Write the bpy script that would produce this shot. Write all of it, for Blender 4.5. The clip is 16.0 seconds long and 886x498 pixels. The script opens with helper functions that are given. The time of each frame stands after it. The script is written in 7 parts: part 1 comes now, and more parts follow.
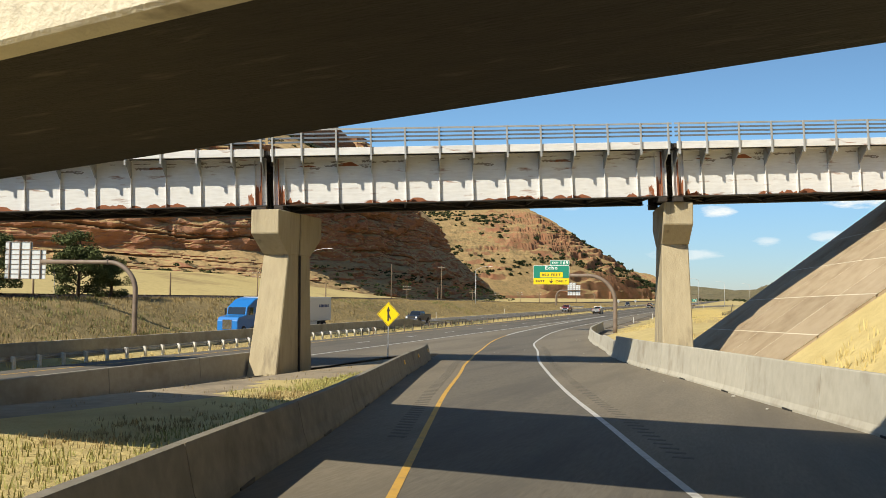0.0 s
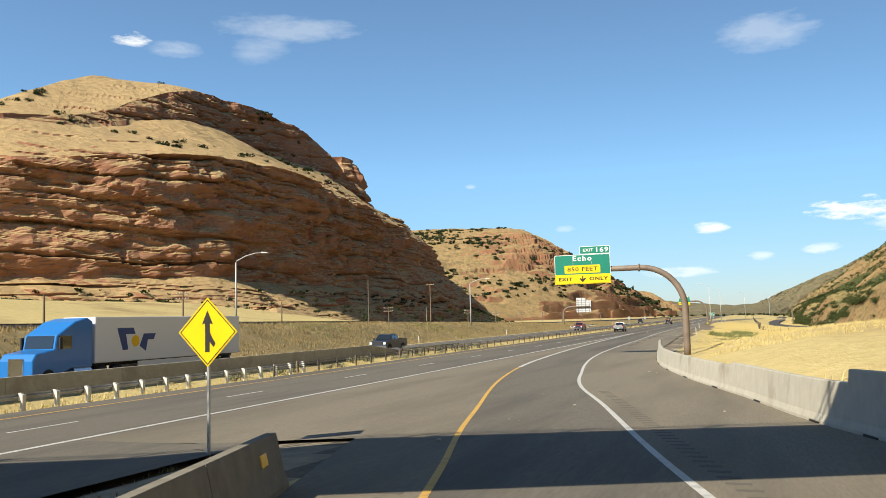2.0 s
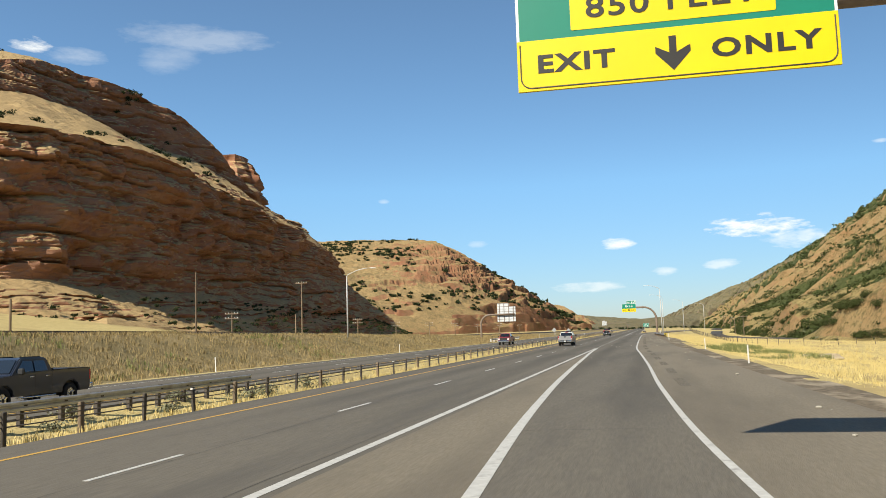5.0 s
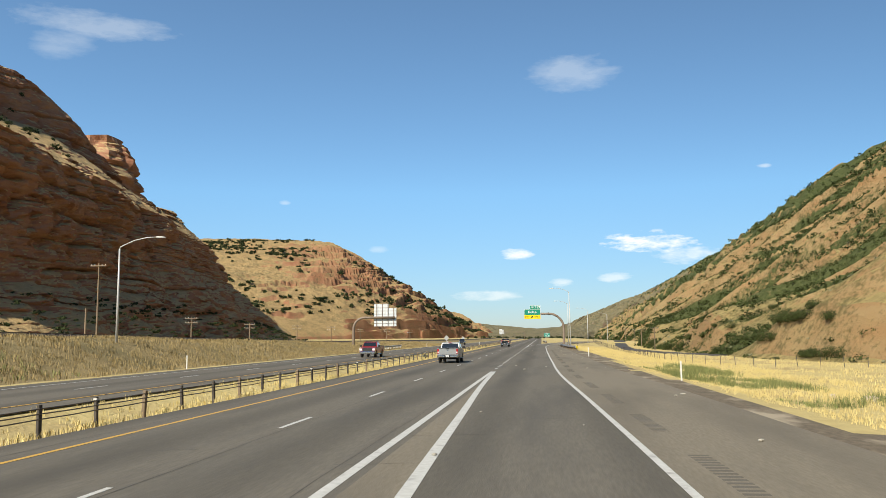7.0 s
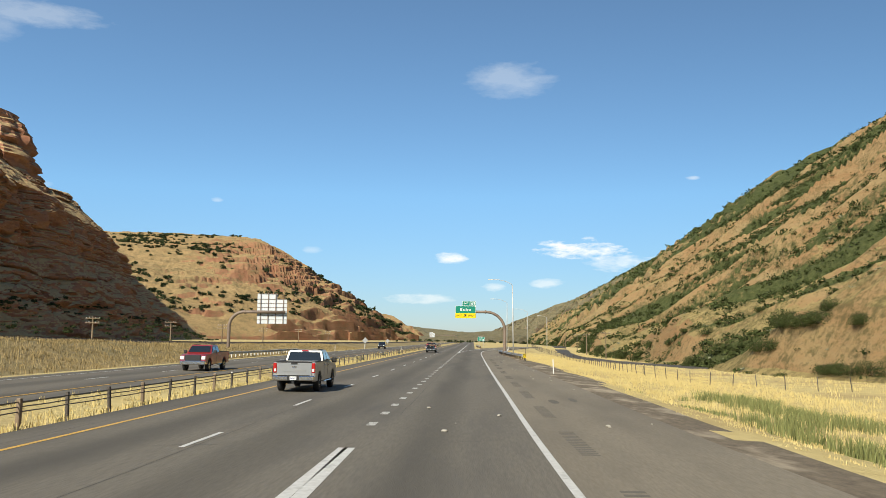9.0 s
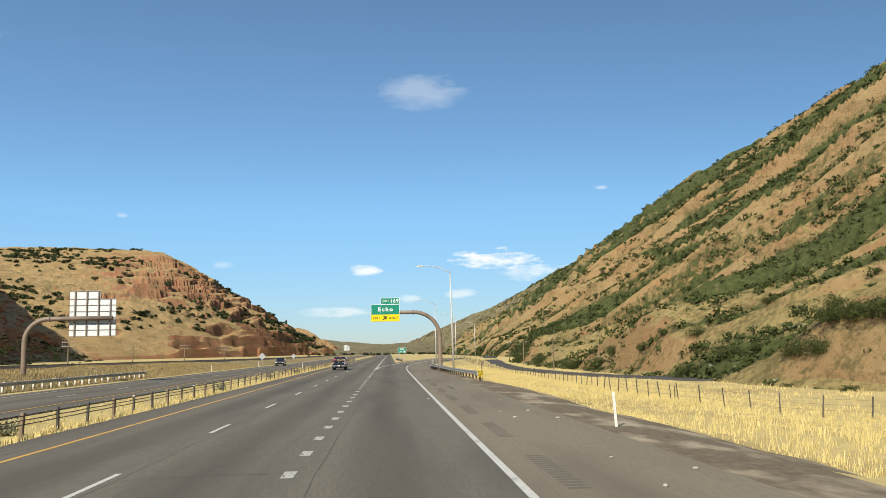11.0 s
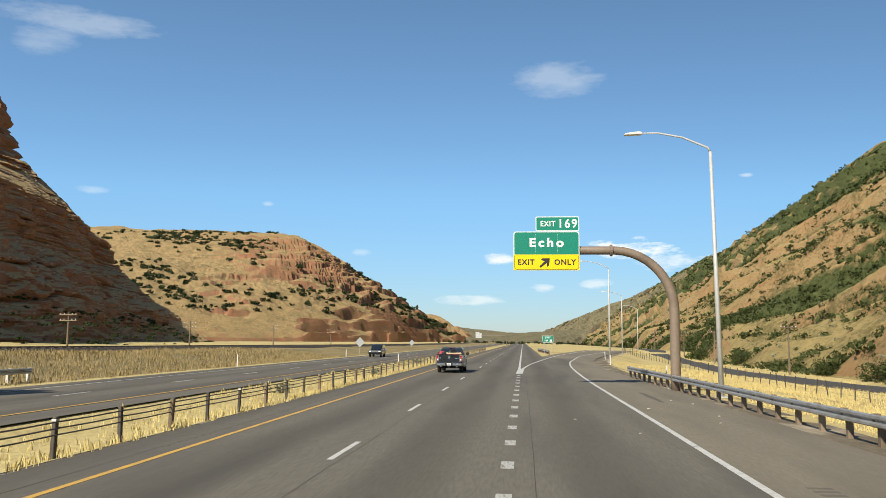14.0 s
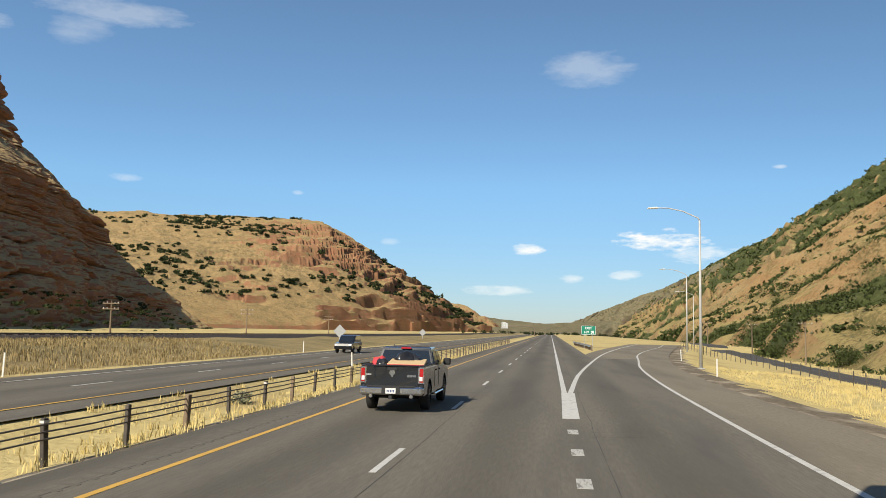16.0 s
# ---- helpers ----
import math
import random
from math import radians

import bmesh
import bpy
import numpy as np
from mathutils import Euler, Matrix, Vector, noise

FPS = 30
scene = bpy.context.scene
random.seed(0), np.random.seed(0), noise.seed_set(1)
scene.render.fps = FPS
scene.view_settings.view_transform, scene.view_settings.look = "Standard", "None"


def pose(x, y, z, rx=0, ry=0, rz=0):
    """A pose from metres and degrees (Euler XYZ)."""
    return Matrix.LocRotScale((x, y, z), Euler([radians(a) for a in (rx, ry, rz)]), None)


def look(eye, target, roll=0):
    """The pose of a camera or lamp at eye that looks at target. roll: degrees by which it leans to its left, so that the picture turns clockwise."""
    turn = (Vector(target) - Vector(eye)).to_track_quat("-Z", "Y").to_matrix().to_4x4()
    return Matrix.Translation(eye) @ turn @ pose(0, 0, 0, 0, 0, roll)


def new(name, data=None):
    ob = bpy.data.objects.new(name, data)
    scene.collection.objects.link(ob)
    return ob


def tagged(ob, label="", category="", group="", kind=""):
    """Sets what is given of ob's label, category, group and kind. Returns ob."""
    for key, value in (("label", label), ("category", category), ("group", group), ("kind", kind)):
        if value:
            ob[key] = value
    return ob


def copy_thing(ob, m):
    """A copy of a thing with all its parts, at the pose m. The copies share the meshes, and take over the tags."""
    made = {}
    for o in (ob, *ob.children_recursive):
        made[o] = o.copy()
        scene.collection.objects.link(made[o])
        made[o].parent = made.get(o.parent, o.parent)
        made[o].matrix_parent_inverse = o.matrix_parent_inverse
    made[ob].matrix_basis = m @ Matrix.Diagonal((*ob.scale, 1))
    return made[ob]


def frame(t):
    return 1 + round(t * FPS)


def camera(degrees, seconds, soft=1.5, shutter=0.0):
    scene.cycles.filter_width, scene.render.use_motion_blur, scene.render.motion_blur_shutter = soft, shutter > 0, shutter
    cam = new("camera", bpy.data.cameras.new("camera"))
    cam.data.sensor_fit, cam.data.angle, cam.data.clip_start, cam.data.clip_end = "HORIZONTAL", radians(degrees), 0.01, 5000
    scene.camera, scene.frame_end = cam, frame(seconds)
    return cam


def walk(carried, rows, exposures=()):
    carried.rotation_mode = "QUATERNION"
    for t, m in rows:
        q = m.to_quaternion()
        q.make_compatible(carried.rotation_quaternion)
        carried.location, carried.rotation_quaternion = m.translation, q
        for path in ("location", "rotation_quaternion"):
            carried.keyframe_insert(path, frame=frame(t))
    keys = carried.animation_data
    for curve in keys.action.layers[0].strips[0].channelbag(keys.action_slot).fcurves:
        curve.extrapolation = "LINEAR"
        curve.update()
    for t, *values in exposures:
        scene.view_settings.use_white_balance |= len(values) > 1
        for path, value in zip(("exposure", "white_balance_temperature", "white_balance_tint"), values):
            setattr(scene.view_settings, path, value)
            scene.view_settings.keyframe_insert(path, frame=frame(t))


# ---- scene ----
cam = camera(56.0, 16.0, soft=0.85)
PATH = [
    (0, (29.829, -335.26, 4.57), (29.15, -333.382, 4.678), 0.7),
    (0.5, (26.88, -326.017, 4.151), (26.197, -324.141, 4.269), 0.1),
    (1, (24.095, -317.097, 3.762), (23.417, -315.22, 3.895), -0.3),
    (1.5, (21.406, -308.042, 3.5), (20.735, -306.164, 3.651), -1.0),
    (2, (18.763, -298.823, 3.236), (18.097, -296.945, 3.407), -1.5),
    (2.5, (16.049, -289.709, 3.053), (15.39, -287.83, 3.237), -1.9),
    (3, (13.493, -280.413, 2.799), (12.847, -278.53, 2.992), -2.2),
    (3.5, (11.11, -271.034, 2.537), (10.491, -269.142, 2.732), -2.2),
    (6, (4.136, -222.385, 2.321), (3.798, -220.425, 2.526), -1.2),
    (6.5, (3.789, -212.703, 2.365), (3.51, -210.734, 2.572), -0.7),
    (7, (3.524, -203.063, 2.46), (3.293, -201.087, 2.67), -0.4),
    (7.5, (3.451, -193.372, 2.486), (3.26, -191.393, 2.698), -0.1),
    (8, (3.372, -183.599, 2.537), (3.212, -181.617, 2.75), 0.1),
    (8.5, (3.193, -173.386, 2.502), (3.071, -171.402, 2.718), 0.4),
    (9, (2.974, -163.034, 2.488), (2.9, -161.047, 2.705), 0.6),
    (9.5, (2.773, -152.882, 2.472), (2.757, -150.894, 2.693), 0.6),
    (10, (2.572, -142.755, 2.448), (2.628, -140.768, 2.672), 0.2),
    (12.5, (1.261, -93.211, 2.431), (1.421, -91.236, 2.703), -1.8),
    (13, (0.969, -83.394, 2.382), (0.985, -81.411, 2.642), -1.1),
    (13.5, (0.574, -73.473, 2.435), (0.469, -71.49, 2.673), -0.2),
    (14, (0.312, -63.618, 2.448), (0.122, -61.639, 2.667), 0.4),
    (14.5, (0.048, -53.779, 2.411), (-0.19, -51.803, 2.615), 0.9),
    (15, (-0.164, -43.922, 2.406), (-0.421, -41.949, 2.603), 1.2),
    (15.5, (-0.364, -34.251, 2.431), (-0.626, -32.278, 2.628), 1.3),
    (16, (-0.57, -24.428, 2.502), (-0.828, -22.454, 2.696), 1.1),
]
walk(cam, [(t, look(e, a, r)) for t, e, a, r in PATH],
     exposures=((0.0, 0.24, 7060, 6), (1.8, 0.46, 7060, 6), (3.5, 0.38, 7060, 6), (6.5, 0.33, 6920, 5), (10.0, 0.28, 6920, 5), (13.5, 0.29, 6920, 5), (16.0, 0.24, 7040, 7)))
# ---------------------------------------------------------------- sky and sun
SUN_TO = Vector((-0.60, -1.12, 1.0)).normalized()   # towards the sun
sun_elev = math.asin(SUN_TO.z)
sun_az = math.atan2(SUN_TO.x, SUN_TO.y)
world = bpy.data.worlds.new("sky")
scene.world = world
world.use_nodes = True
wt = world.node_tree
wt.nodes.clear()


def wnode(kind, **values):
    n = wt.nodes.new(kind)
    for k, v in values.items():
        n.inputs[k].default_value = v
    return n


sky = wnode("ShaderNodeTexSky")
sky.sky_type, sky.sun_disc = "NISHITA", False
sky.sun_elevation, sky.sun_rotation = sun_elev, sun_az
sky.altitude, sky.air_density, sky.dust_density, sky.ozone_density = 1700, 1.0, 0.35, 1.6
wcoord = wnode("ShaderNodeTexCoord")
cloud_noise = wnode("ShaderNodeTexNoise", Scale=26.0, Detail=6.0, Roughness=0.62)
stretch = wnode("ShaderNodeMapping")
stretch.inputs["Scale"].default_value = (1, 1, 3.4)
wt.links.new(wcoord.outputs["Generated"], stretch.inputs["Vector"])
wt.links.new(stretch.outputs["Vector"], cloud_noise.inputs["Vector"])


def wmath(op, a, b, clamp=False):
    n = wt.nodes.new("ShaderNodeMath")
    n.operation, n.use_clamp = op, clamp
    for i, v in enumerate((a, b)):
        if isinstance(v, (int, float)):
            n.inputs[i].default_value = v
        else:
            wt.links.new(v, n.inputs[i])
    return n.outputs[0]


def cloud(azimuth, elevation, half_w, half_h, dense, ragged_by=3.4):
    """Cover of one cloud: a soft oval in the sky, eaten by noise. Degrees; azimuth to the right of the road."""
    a, e = radians(azimuth), radians(elevation)
    mid = Vector((math.sin(a) * math.cos(e), math.cos(a) * math.cos(e), math.sin(e)))
    right = Vector((math.cos(a), -math.sin(a), 0))
    up = right.cross(mid)
    parts = []
    for axis, half in ((right, half_w), (up, half_h)):
        d = wt.nodes.new("ShaderNodeVectorMath")
        d.operation = "DOT_PRODUCT"
        wt.links.new(wcoord.outputs["Generated"], d.inputs[0])
        d.inputs[1].default_value = axis / math.radians(half)
        parts.append(d.outputs["Value"])
    u = wmath("ABSOLUTE", parts[0], 0)
    r2 = wmath("ADD", wmath("POWER", u, 2.0), wmath("POWER", wmath("ABSOLUTE", parts[1], 0), 2.0))
    front = wt.nodes.new("ShaderNodeVectorMath")
    front.operation = "DOT_PRODUCT"
    wt.links.new(wcoord.outputs["Generated"], front.inputs[0])
    front.inputs[1].default_value = mid
    oval = wmath("SUBTRACT", 1.0, r2, True)
    oval = wmath("MULTIPLY", oval, wmath("GREATER_THAN", front.outputs["Value"], 0.0))
    ragged = wmath("MULTIPLY", wmath("SUBTRACT", cloud_noise.outputs["Fac"], 0.56), ragged_by)
    body = wmath("ADD", wmath("MULTIPLY", oval, 0.95), ragged)
    return wmath("MULTIPLY", wmath("MULTIPLY", wmath("SUBTRACT", body, 0.30), 1.7, True), wmath("MULTIPLY", wmath("MULTIPLY", oval, 2.5, True), dense), True)


CLOUDS = [(7.6, 6.2, 4.4, 1.05, 1.0, 3.0), (10.2, 5.3, 4.0, 0.8, 0.55, 2.4), (-1.6, 5.6, 1.5, 0.55, 0.9, 2.2), (-3.6, 2.8, 3.4, 0.5, 0.5, 2.2), (4.9, 3.9, 1.7, 0.45, 0.5, 2.2),
          (1.4, 3.6, 1.3, 0.4, 0.5, 2.2), (2.6, 17.7, 3.8, 1.7, 0.24, 1.3), (-29.9, 19.7, 6.4, 1.2, 0.24, 1.4), (-31.9, 18.3, 2.8, 1.3, 0.18, 1.3), (-40.2, 18.4, 1.9, 0.7, 0.85, 2.4),
          (-37.5, 18.0, 2.4, 0.8, 0.25, 1.6), (-17.5, 9.1, 0.6, 0.25, 0.3, 1.6), (14.7, 10.8, 0.7, 0.22, 0.5, 1.6), (-11.0, 6.0, 1.0, 0.4, 0.25, 1.6), (-28.6, 9.4, 1.4, 0.4, 0.25, 1.6)]
cover = None
for row in CLOUDS:
    c = cloud(*row)
    cover = c if cover is None else wmath("MAXIMUM", cover, c)
cloud_mix = wt.nodes.new("ShaderNodeMixRGB")
cloud_mix.inputs["Color2"].default_value = (8.7, 8.9, 9.3, 1)
wt.links.new(cover, cloud_mix.inputs["Fac"])
haze = wt.nodes.new("ShaderNodeMixRGB")      # dry mountain air: a clearer, more cyan blue
haze.blend_type = "MULTIPLY"
haze.inputs["Fac"].default_value = 1.0
height = wt.nodes.new("ShaderNodeSeparateXYZ")
wt.links.new(wcoord.outputs["Generated"], height.inputs[0])
air = wt.nodes.new("ShaderNodeValToRGB")
for e_, (p_, c_) in zip([air.color_ramp.elements[0], air.color_ramp.elements[1], air.color_ramp.elements.new(0.5)],
                        ((0.0, (0.43, 0.49, 0.65, 1)), (0.5, (0.98, 1.92, 2.26, 1)), (0.17, (0.69, 0.93, 1.08, 1)))):
    e_.position, e_.color = p_, c_
wt.links.new(height.outputs["Z"], air.inputs["Fac"])
wt.links.new(air.outputs["Color"], haze.inputs["Color2"])
wt.links.new(sky.outputs["Color"], haze.inputs["Color1"])
side = wt.nodes.new("ShaderNodeMapRange")     # the sky grows lighter towards the sun's side
side.inputs["From Min"].default_value, side.inputs["From Max"].default_value = -0.9, 0.5
side.inputs["To Min"].default_value, side.inputs["To Max"].default_value = 1.42, 0.93
wt.links.new(height.outputs["X"], side.inputs["Value"])
glow = wt.nodes.new("ShaderNodeVectorMath")
glow.operation = "SCALE"
wt.links.new(haze.outputs["Color"], glow.inputs[0])
wt.links.new(side.outputs["Result"], glow.inputs["Scale"])
wt.links.new(glow.outputs["Vector"], cloud_mix.inputs["Color1"])
sky_light = wnode("ShaderNodeBackground", Strength=0.10)
wt.links.new(cloud_mix.outputs["Color"], sky_light.inputs["Color"])
wt.links.new(sky_light.outputs["Background"], wnode("ShaderNodeOutputWorld").inputs["Surface"])

sun = new("sun", bpy.data.lights.new("sun", "SUN"))
sun.data.energy, sun.data.angle, sun.data.color = 5.2, radians(0.55), (1.0, 0.925, 0.82)
sun.matrix_world = look(SUN_TO * 300, (0, 0, 0))

# ---------------------------------------------------------------- materials
def material(name, base, tint=None, scale=1.0, rough=0.8, metal=0.0, bump=0.0, bump_scale=None, stain=None, stain_scale=0.15,
             stain_low=0.5, stain_high=0.7, stretch=(1, 1, 1), spec=0.5, per_object=0.0, per_island=0.0, lanes=0.0):
    """A surface with two scales of variation: a fine grain from base to tint, and broad stains of a third colour."""
    m = bpy.data.materials.new(name)
    m.use_nodes = True
    t = m.node_tree
    b = t.nodes["Principled BSDF"]
    b.inputs["Roughness"].default_value, b.inputs["Metallic"].default_value = rough, metal
    b.inputs["Specular IOR Level"].default_value = spec
    co = t.nodes.new("ShaderNodeTexCoord")
    mp = t.nodes.new("ShaderNodeMapping")
    mp.inputs["Scale"].default_value = stretch
    t.links.new(co.outputs["Object"], mp.inputs["Vector"])

    def noise_of(s, detail=5.0, roughness=0.6):
        n = t.nodes.new("ShaderNodeTexNoise")
        n.inputs["Scale"].default_value, n.inputs["Detail"].default_value, n.inputs["Roughness"].default_value = s, detail, roughness
        t.links.new(mp.outputs["Vector"], n.inputs["Vector"])
        return n.outputs["Fac"]

    def mix_of(fac, a, c):
        n = t.nodes.new("ShaderNodeMixRGB")
        for v, s in ((fac, "Fac"), (a, "Color1"), (c, "Color2")):
            if isinstance(v, (tuple, float)):
                n.inputs[s].default_value = (*v, 1) if isinstance(v, tuple) else v
            else:
                t.links.new(v, n.inputs[s])
        return n.outputs["Color"]

    def ramp_of(fac, low, high):
        n = t.nodes.new("ShaderNodeMapRange")
        n.inputs["From Min"].default_value, n.inputs["From Max"].default_value = low, high
        t.links.new(fac, n.inputs["Value"])
        return n.outputs["Result"]

    fine = noise_of(scale)
    tint = tint or tuple(c * 0.75 for c in base)
    colour = mix_of(ramp_of(fine, 0.3, 0.7), base, tint)
    if stain:
        colour = mix_of(ramp_of(noise_of(stain_scale, 4.0), stain_low, stain_high), colour, stain)
    if lanes:      # drip-darkened middle of each straight lane, 3.66 m apart
        sep = t.nodes.new("ShaderNodeSeparateXYZ")
        t.links.new(co.outputs["Object"], sep.inputs[0])

        def calc(op, *args):
            n = t.nodes.new("ShaderNodeMath")
            n.operation = op
            for i, v in enumerate(args):
                if isinstance(v, float):
                    n.inputs[i].default_value = v
                else:
                    t.links.new(v, n.inputs[i])
            return n.outputs[0]

        wobble = calc("MULTIPLY_ADD", noise_of(0.6), 0.9, sep.outputs["X"])
        wave = calc("COSINE", calc("MULTIPLY_ADD", wobble, 2 * math.pi / 3.66, 2 * math.pi * 5.04 / 3.66))
        along = ramp_of(sep.outputs["Y"], -225.0, -185.0)
        drip = calc("MULTIPLY", calc("MULTIPLY", ramp_of(wave, -0.2, 1.0), along), lanes)
        colour = mix_of(drip, colour, tuple(c * 0.45 for c in base))
    if per_object or per_island:
        src = t.nodes.new("ShaderNodeObjectInfo" if per_object else "ShaderNodeNewGeometry")
        hsv = t.nodes.new("ShaderNodeHueSaturation")
        amount = per_object or per_island
        n = t.nodes.new("ShaderNodeMapRange")
        n.inputs["To Min"].default_value, n.inputs["To Max"].default_value = 1 - amount, 1 + amount
        t.links.new(src.outputs["Random" if per_object else "Random Per Island"], n.inputs["Value"])
        t.links.new(n.outputs["Result"], hsv.inputs["Value"])
        t.links.new(colour, hsv.inputs["Color"])
        colour = hsv.outputs["Color"]
    t.links.new(colour, b.inputs["Base Color"])
    if bump:
        bp = t.nodes.new("ShaderNodeBump")
        bp.inputs["Strength"].default_value, bp.inputs["Distance"].default_value = bump, 0.02 if scale > 2 else 0.3
        t.links.new(noise_of(bump_scale or scale * 2), bp.inputs["Height"])
        t.links.new(bp.outputs["Normal"], b.inputs["Normal"])
    return m


M = {}
M["asphalt"] = material("asphalt", (0.118, 0.105, 0.084), (0.162, 0.145, 0.116), 16.0, 0.92, bump=0.35, bump_scale=60, stain=(0.092, 0.084, 0.072),
                        stain_scale=0.5, stain_low=0.46, stain_high=0.74, stretch=(1, 0.1, 1), spec=0.3, lanes=0.42)
M["asphalt_ramp"] = material("asphalt_ramp", (0.168, 0.145, 0.106), (0.224, 0.192, 0.144), 16.0, 0.92, bump=0.35, bump_scale=60, stain=(0.125, 0.108, 0.083),
                             stain_scale=0.35, stain_low=0.44, stain_high=0.76, stretch=(1, 0.14, 1), spec=0.3)
M["rumble"] = material("rumble", (0.098, 0.086, 0.068), (0.123, 0.108, 0.086), 12, 0.95)
M["lamp_grey"] = material("lamp_grey", (0.528, 0.528, 0.519), (0.440, 0.440, 0.431), 5.0, 0.5, 0.15)
M["patch"] = material("patch", (0.045, 0.042, 0.039), (0.066, 0.061, 0.054), 14, 0.9, bump=0.3, bump_scale=70)
M["stain"] = material("stain", (0.086, 0.075, 0.059), (0.115, 0.102, 0.080), 9.0, 0.9, bump=0.3, bump_scale=60)
M["white_paint"] = material("white_paint", (0.581, 0.572, 0.537), (0.440, 0.431, 0.396), 6.0, 0.7, stain=(0.264, 0.251, 0.229), stain_scale=2.2, stain_low=0.56, stain_high=0.74)
M["worn_paint"] = material("worn_paint", (0.50, 0.49, 0.45), (0.34, 0.33, 0.30), 9.0, 0.75, stain=(0.17, 0.16, 0.14), stain_scale=5.0, stain_low=0.50, stain_high=0.62, stretch=(2, 0.4, 1))
M["yellow_paint"] = material("yellow_paint", (0.634, 0.370, 0.066), (0.528, 0.308, 0.062), 6.0, 0.7, stain=(0.299, 0.211, 0.097), stain_scale=2.0, stain_low=0.55, stain_high=0.75)
M["concrete"] = material("concrete", (0.377, 0.353, 0.295), (0.312, 0.287, 0.238), 3.0, 0.88, bump=0.25, bump_scale=25, stain=(0.246, 0.217, 0.172), stain_scale=0.7,
                         stain_low=0.5, stain_high=0.75, per_object=0.08)
M["concrete_pale"] = material("concrete_pale", (0.459, 0.435, 0.361), (0.385, 0.361, 0.295), 3.0, 0.88, bump=0.25, bump_scale=25, stain=(0.271, 0.238, 0.184), stain_scale=0.6,
                              stain_low=0.54, stain_high=0.76, stretch=(1, 1, 0.6), per_object=0.06)
M["concrete_pier"] = material("concrete_pier", (0.435, 0.369, 0.246), (0.361, 0.303, 0.197), 2.0, 0.9, bump=0.3, bump_scale=18, stain=(0.189, 0.156, 0.111), stain_scale=0.9,
                              stain_low=0.56, stain_high=0.74, stretch=(1.6, 1.6, 0.22))
# scuffed concrete; the overpass's underside shade is put into this near-black brown
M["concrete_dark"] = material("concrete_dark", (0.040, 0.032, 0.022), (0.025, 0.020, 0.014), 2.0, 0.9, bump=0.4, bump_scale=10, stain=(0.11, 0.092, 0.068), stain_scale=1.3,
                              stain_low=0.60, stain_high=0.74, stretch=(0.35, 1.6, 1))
# darker, browner concrete: holds the shade on the slip road barrier's sunless face
M["concrete_shaded"] = material("concrete_shaded", (0.246, 0.220, 0.172), (0.180, 0.160, 0.123), 2.5, 0.9, bump=0.3, bump_scale=20, stain=(0.123, 0.107, 0.082), stain_scale=0.8, stain_low=0.5, stain_high=0.75)
M["paving"] = material("paving", (0.410, 0.324, 0.217), (0.344, 0.267, 0.172), 1.5, 0.92, bump=0.3, bump_scale=14, stain=(0.279, 0.205, 0.127), stain_scale=0.5, per_object=0.08)
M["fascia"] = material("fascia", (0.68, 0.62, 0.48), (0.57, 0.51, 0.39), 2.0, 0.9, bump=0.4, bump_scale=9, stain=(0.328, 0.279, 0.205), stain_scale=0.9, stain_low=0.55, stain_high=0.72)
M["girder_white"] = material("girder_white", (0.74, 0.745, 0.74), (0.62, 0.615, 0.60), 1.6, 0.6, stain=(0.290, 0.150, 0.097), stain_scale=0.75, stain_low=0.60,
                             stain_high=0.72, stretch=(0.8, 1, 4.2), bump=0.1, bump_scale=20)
M["rust"] = material("rust", (0.317, 0.106, 0.044), (0.211, 0.075, 0.035), 5.0, 0.85, stain=(0.528, 0.510, 0.484), stain_scale=0.9, stain_low=0.62, stain_high=0.7, bump=0.3)
M["web_worn"] = material("web_worn", (0.290, 0.264, 0.242), (0.211, 0.176, 0.154), 5.0, 0.75, stain=(0.458, 0.440, 0.422), stain_scale=2.0)
# rusty steel taken near black: shade below the bridge deck sits in the colour
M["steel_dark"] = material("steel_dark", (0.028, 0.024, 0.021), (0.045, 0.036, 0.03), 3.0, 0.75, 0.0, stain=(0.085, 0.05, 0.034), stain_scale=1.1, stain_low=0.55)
M["steel_grey"] = material("steel_grey", (0.387, 0.396, 0.396), (0.317, 0.326, 0.326), 4.0, 0.55, 0.2, stain=(0.264, 0.211, 0.167), stain_scale=1.5, stain_low=0.6)
# lower handrails: their shade and sky sheen mixed into a dark blue-grey
M["rail_shaded"] = material("rail_shaded", (0.155, 0.185, 0.225), (0.12, 0.14, 0.17), 4.0, 0.5, 0.1, stain=(0.20, 0.13, 0.09), stain_scale=1.2, stain_low=0.6)
M["galvanised"] = material("galvanised", (0.50, 0.51, 0.52), (0.40, 0.41, 0.42), 7.0, 0.45, 0.6, stain=(0.32, 0.30, 0.27), stain_scale=1.2)
M["weathered_steel"] = material("weathered_steel", (0.13, 0.088, 0.06), (0.20, 0.135, 0.09), 5.0, 0.75, 0.0, stain=(0.085, 0.06, 0.045), stain_scale=1.0, bump=0.1)
M["pole_brown"] = material("pole_brown", (0.224, 0.172, 0.132), (0.189, 0.141, 0.106), 4.0, 0.6, 0.0, stain=(0.150, 0.110, 0.084), stain_scale=0.8)
M["post_wood"] = material("post_wood", (0.22, 0.165, 0.11), (0.15, 0.11, 0.075), 6.0, 0.9, bump=0.3, stretch=(1, 1, 0.2), per_object=0.25)
M["post_black"] = material("post_black", (0.055, 0.048, 0.042), (0.09, 0.075, 0.06), 6.0, 0.8, per_object=0.3)
M["cable"] = material("cable", (0.16, 0.13, 0.105), (0.10, 0.085, 0.07), 10.0, 0.6, 0.4)
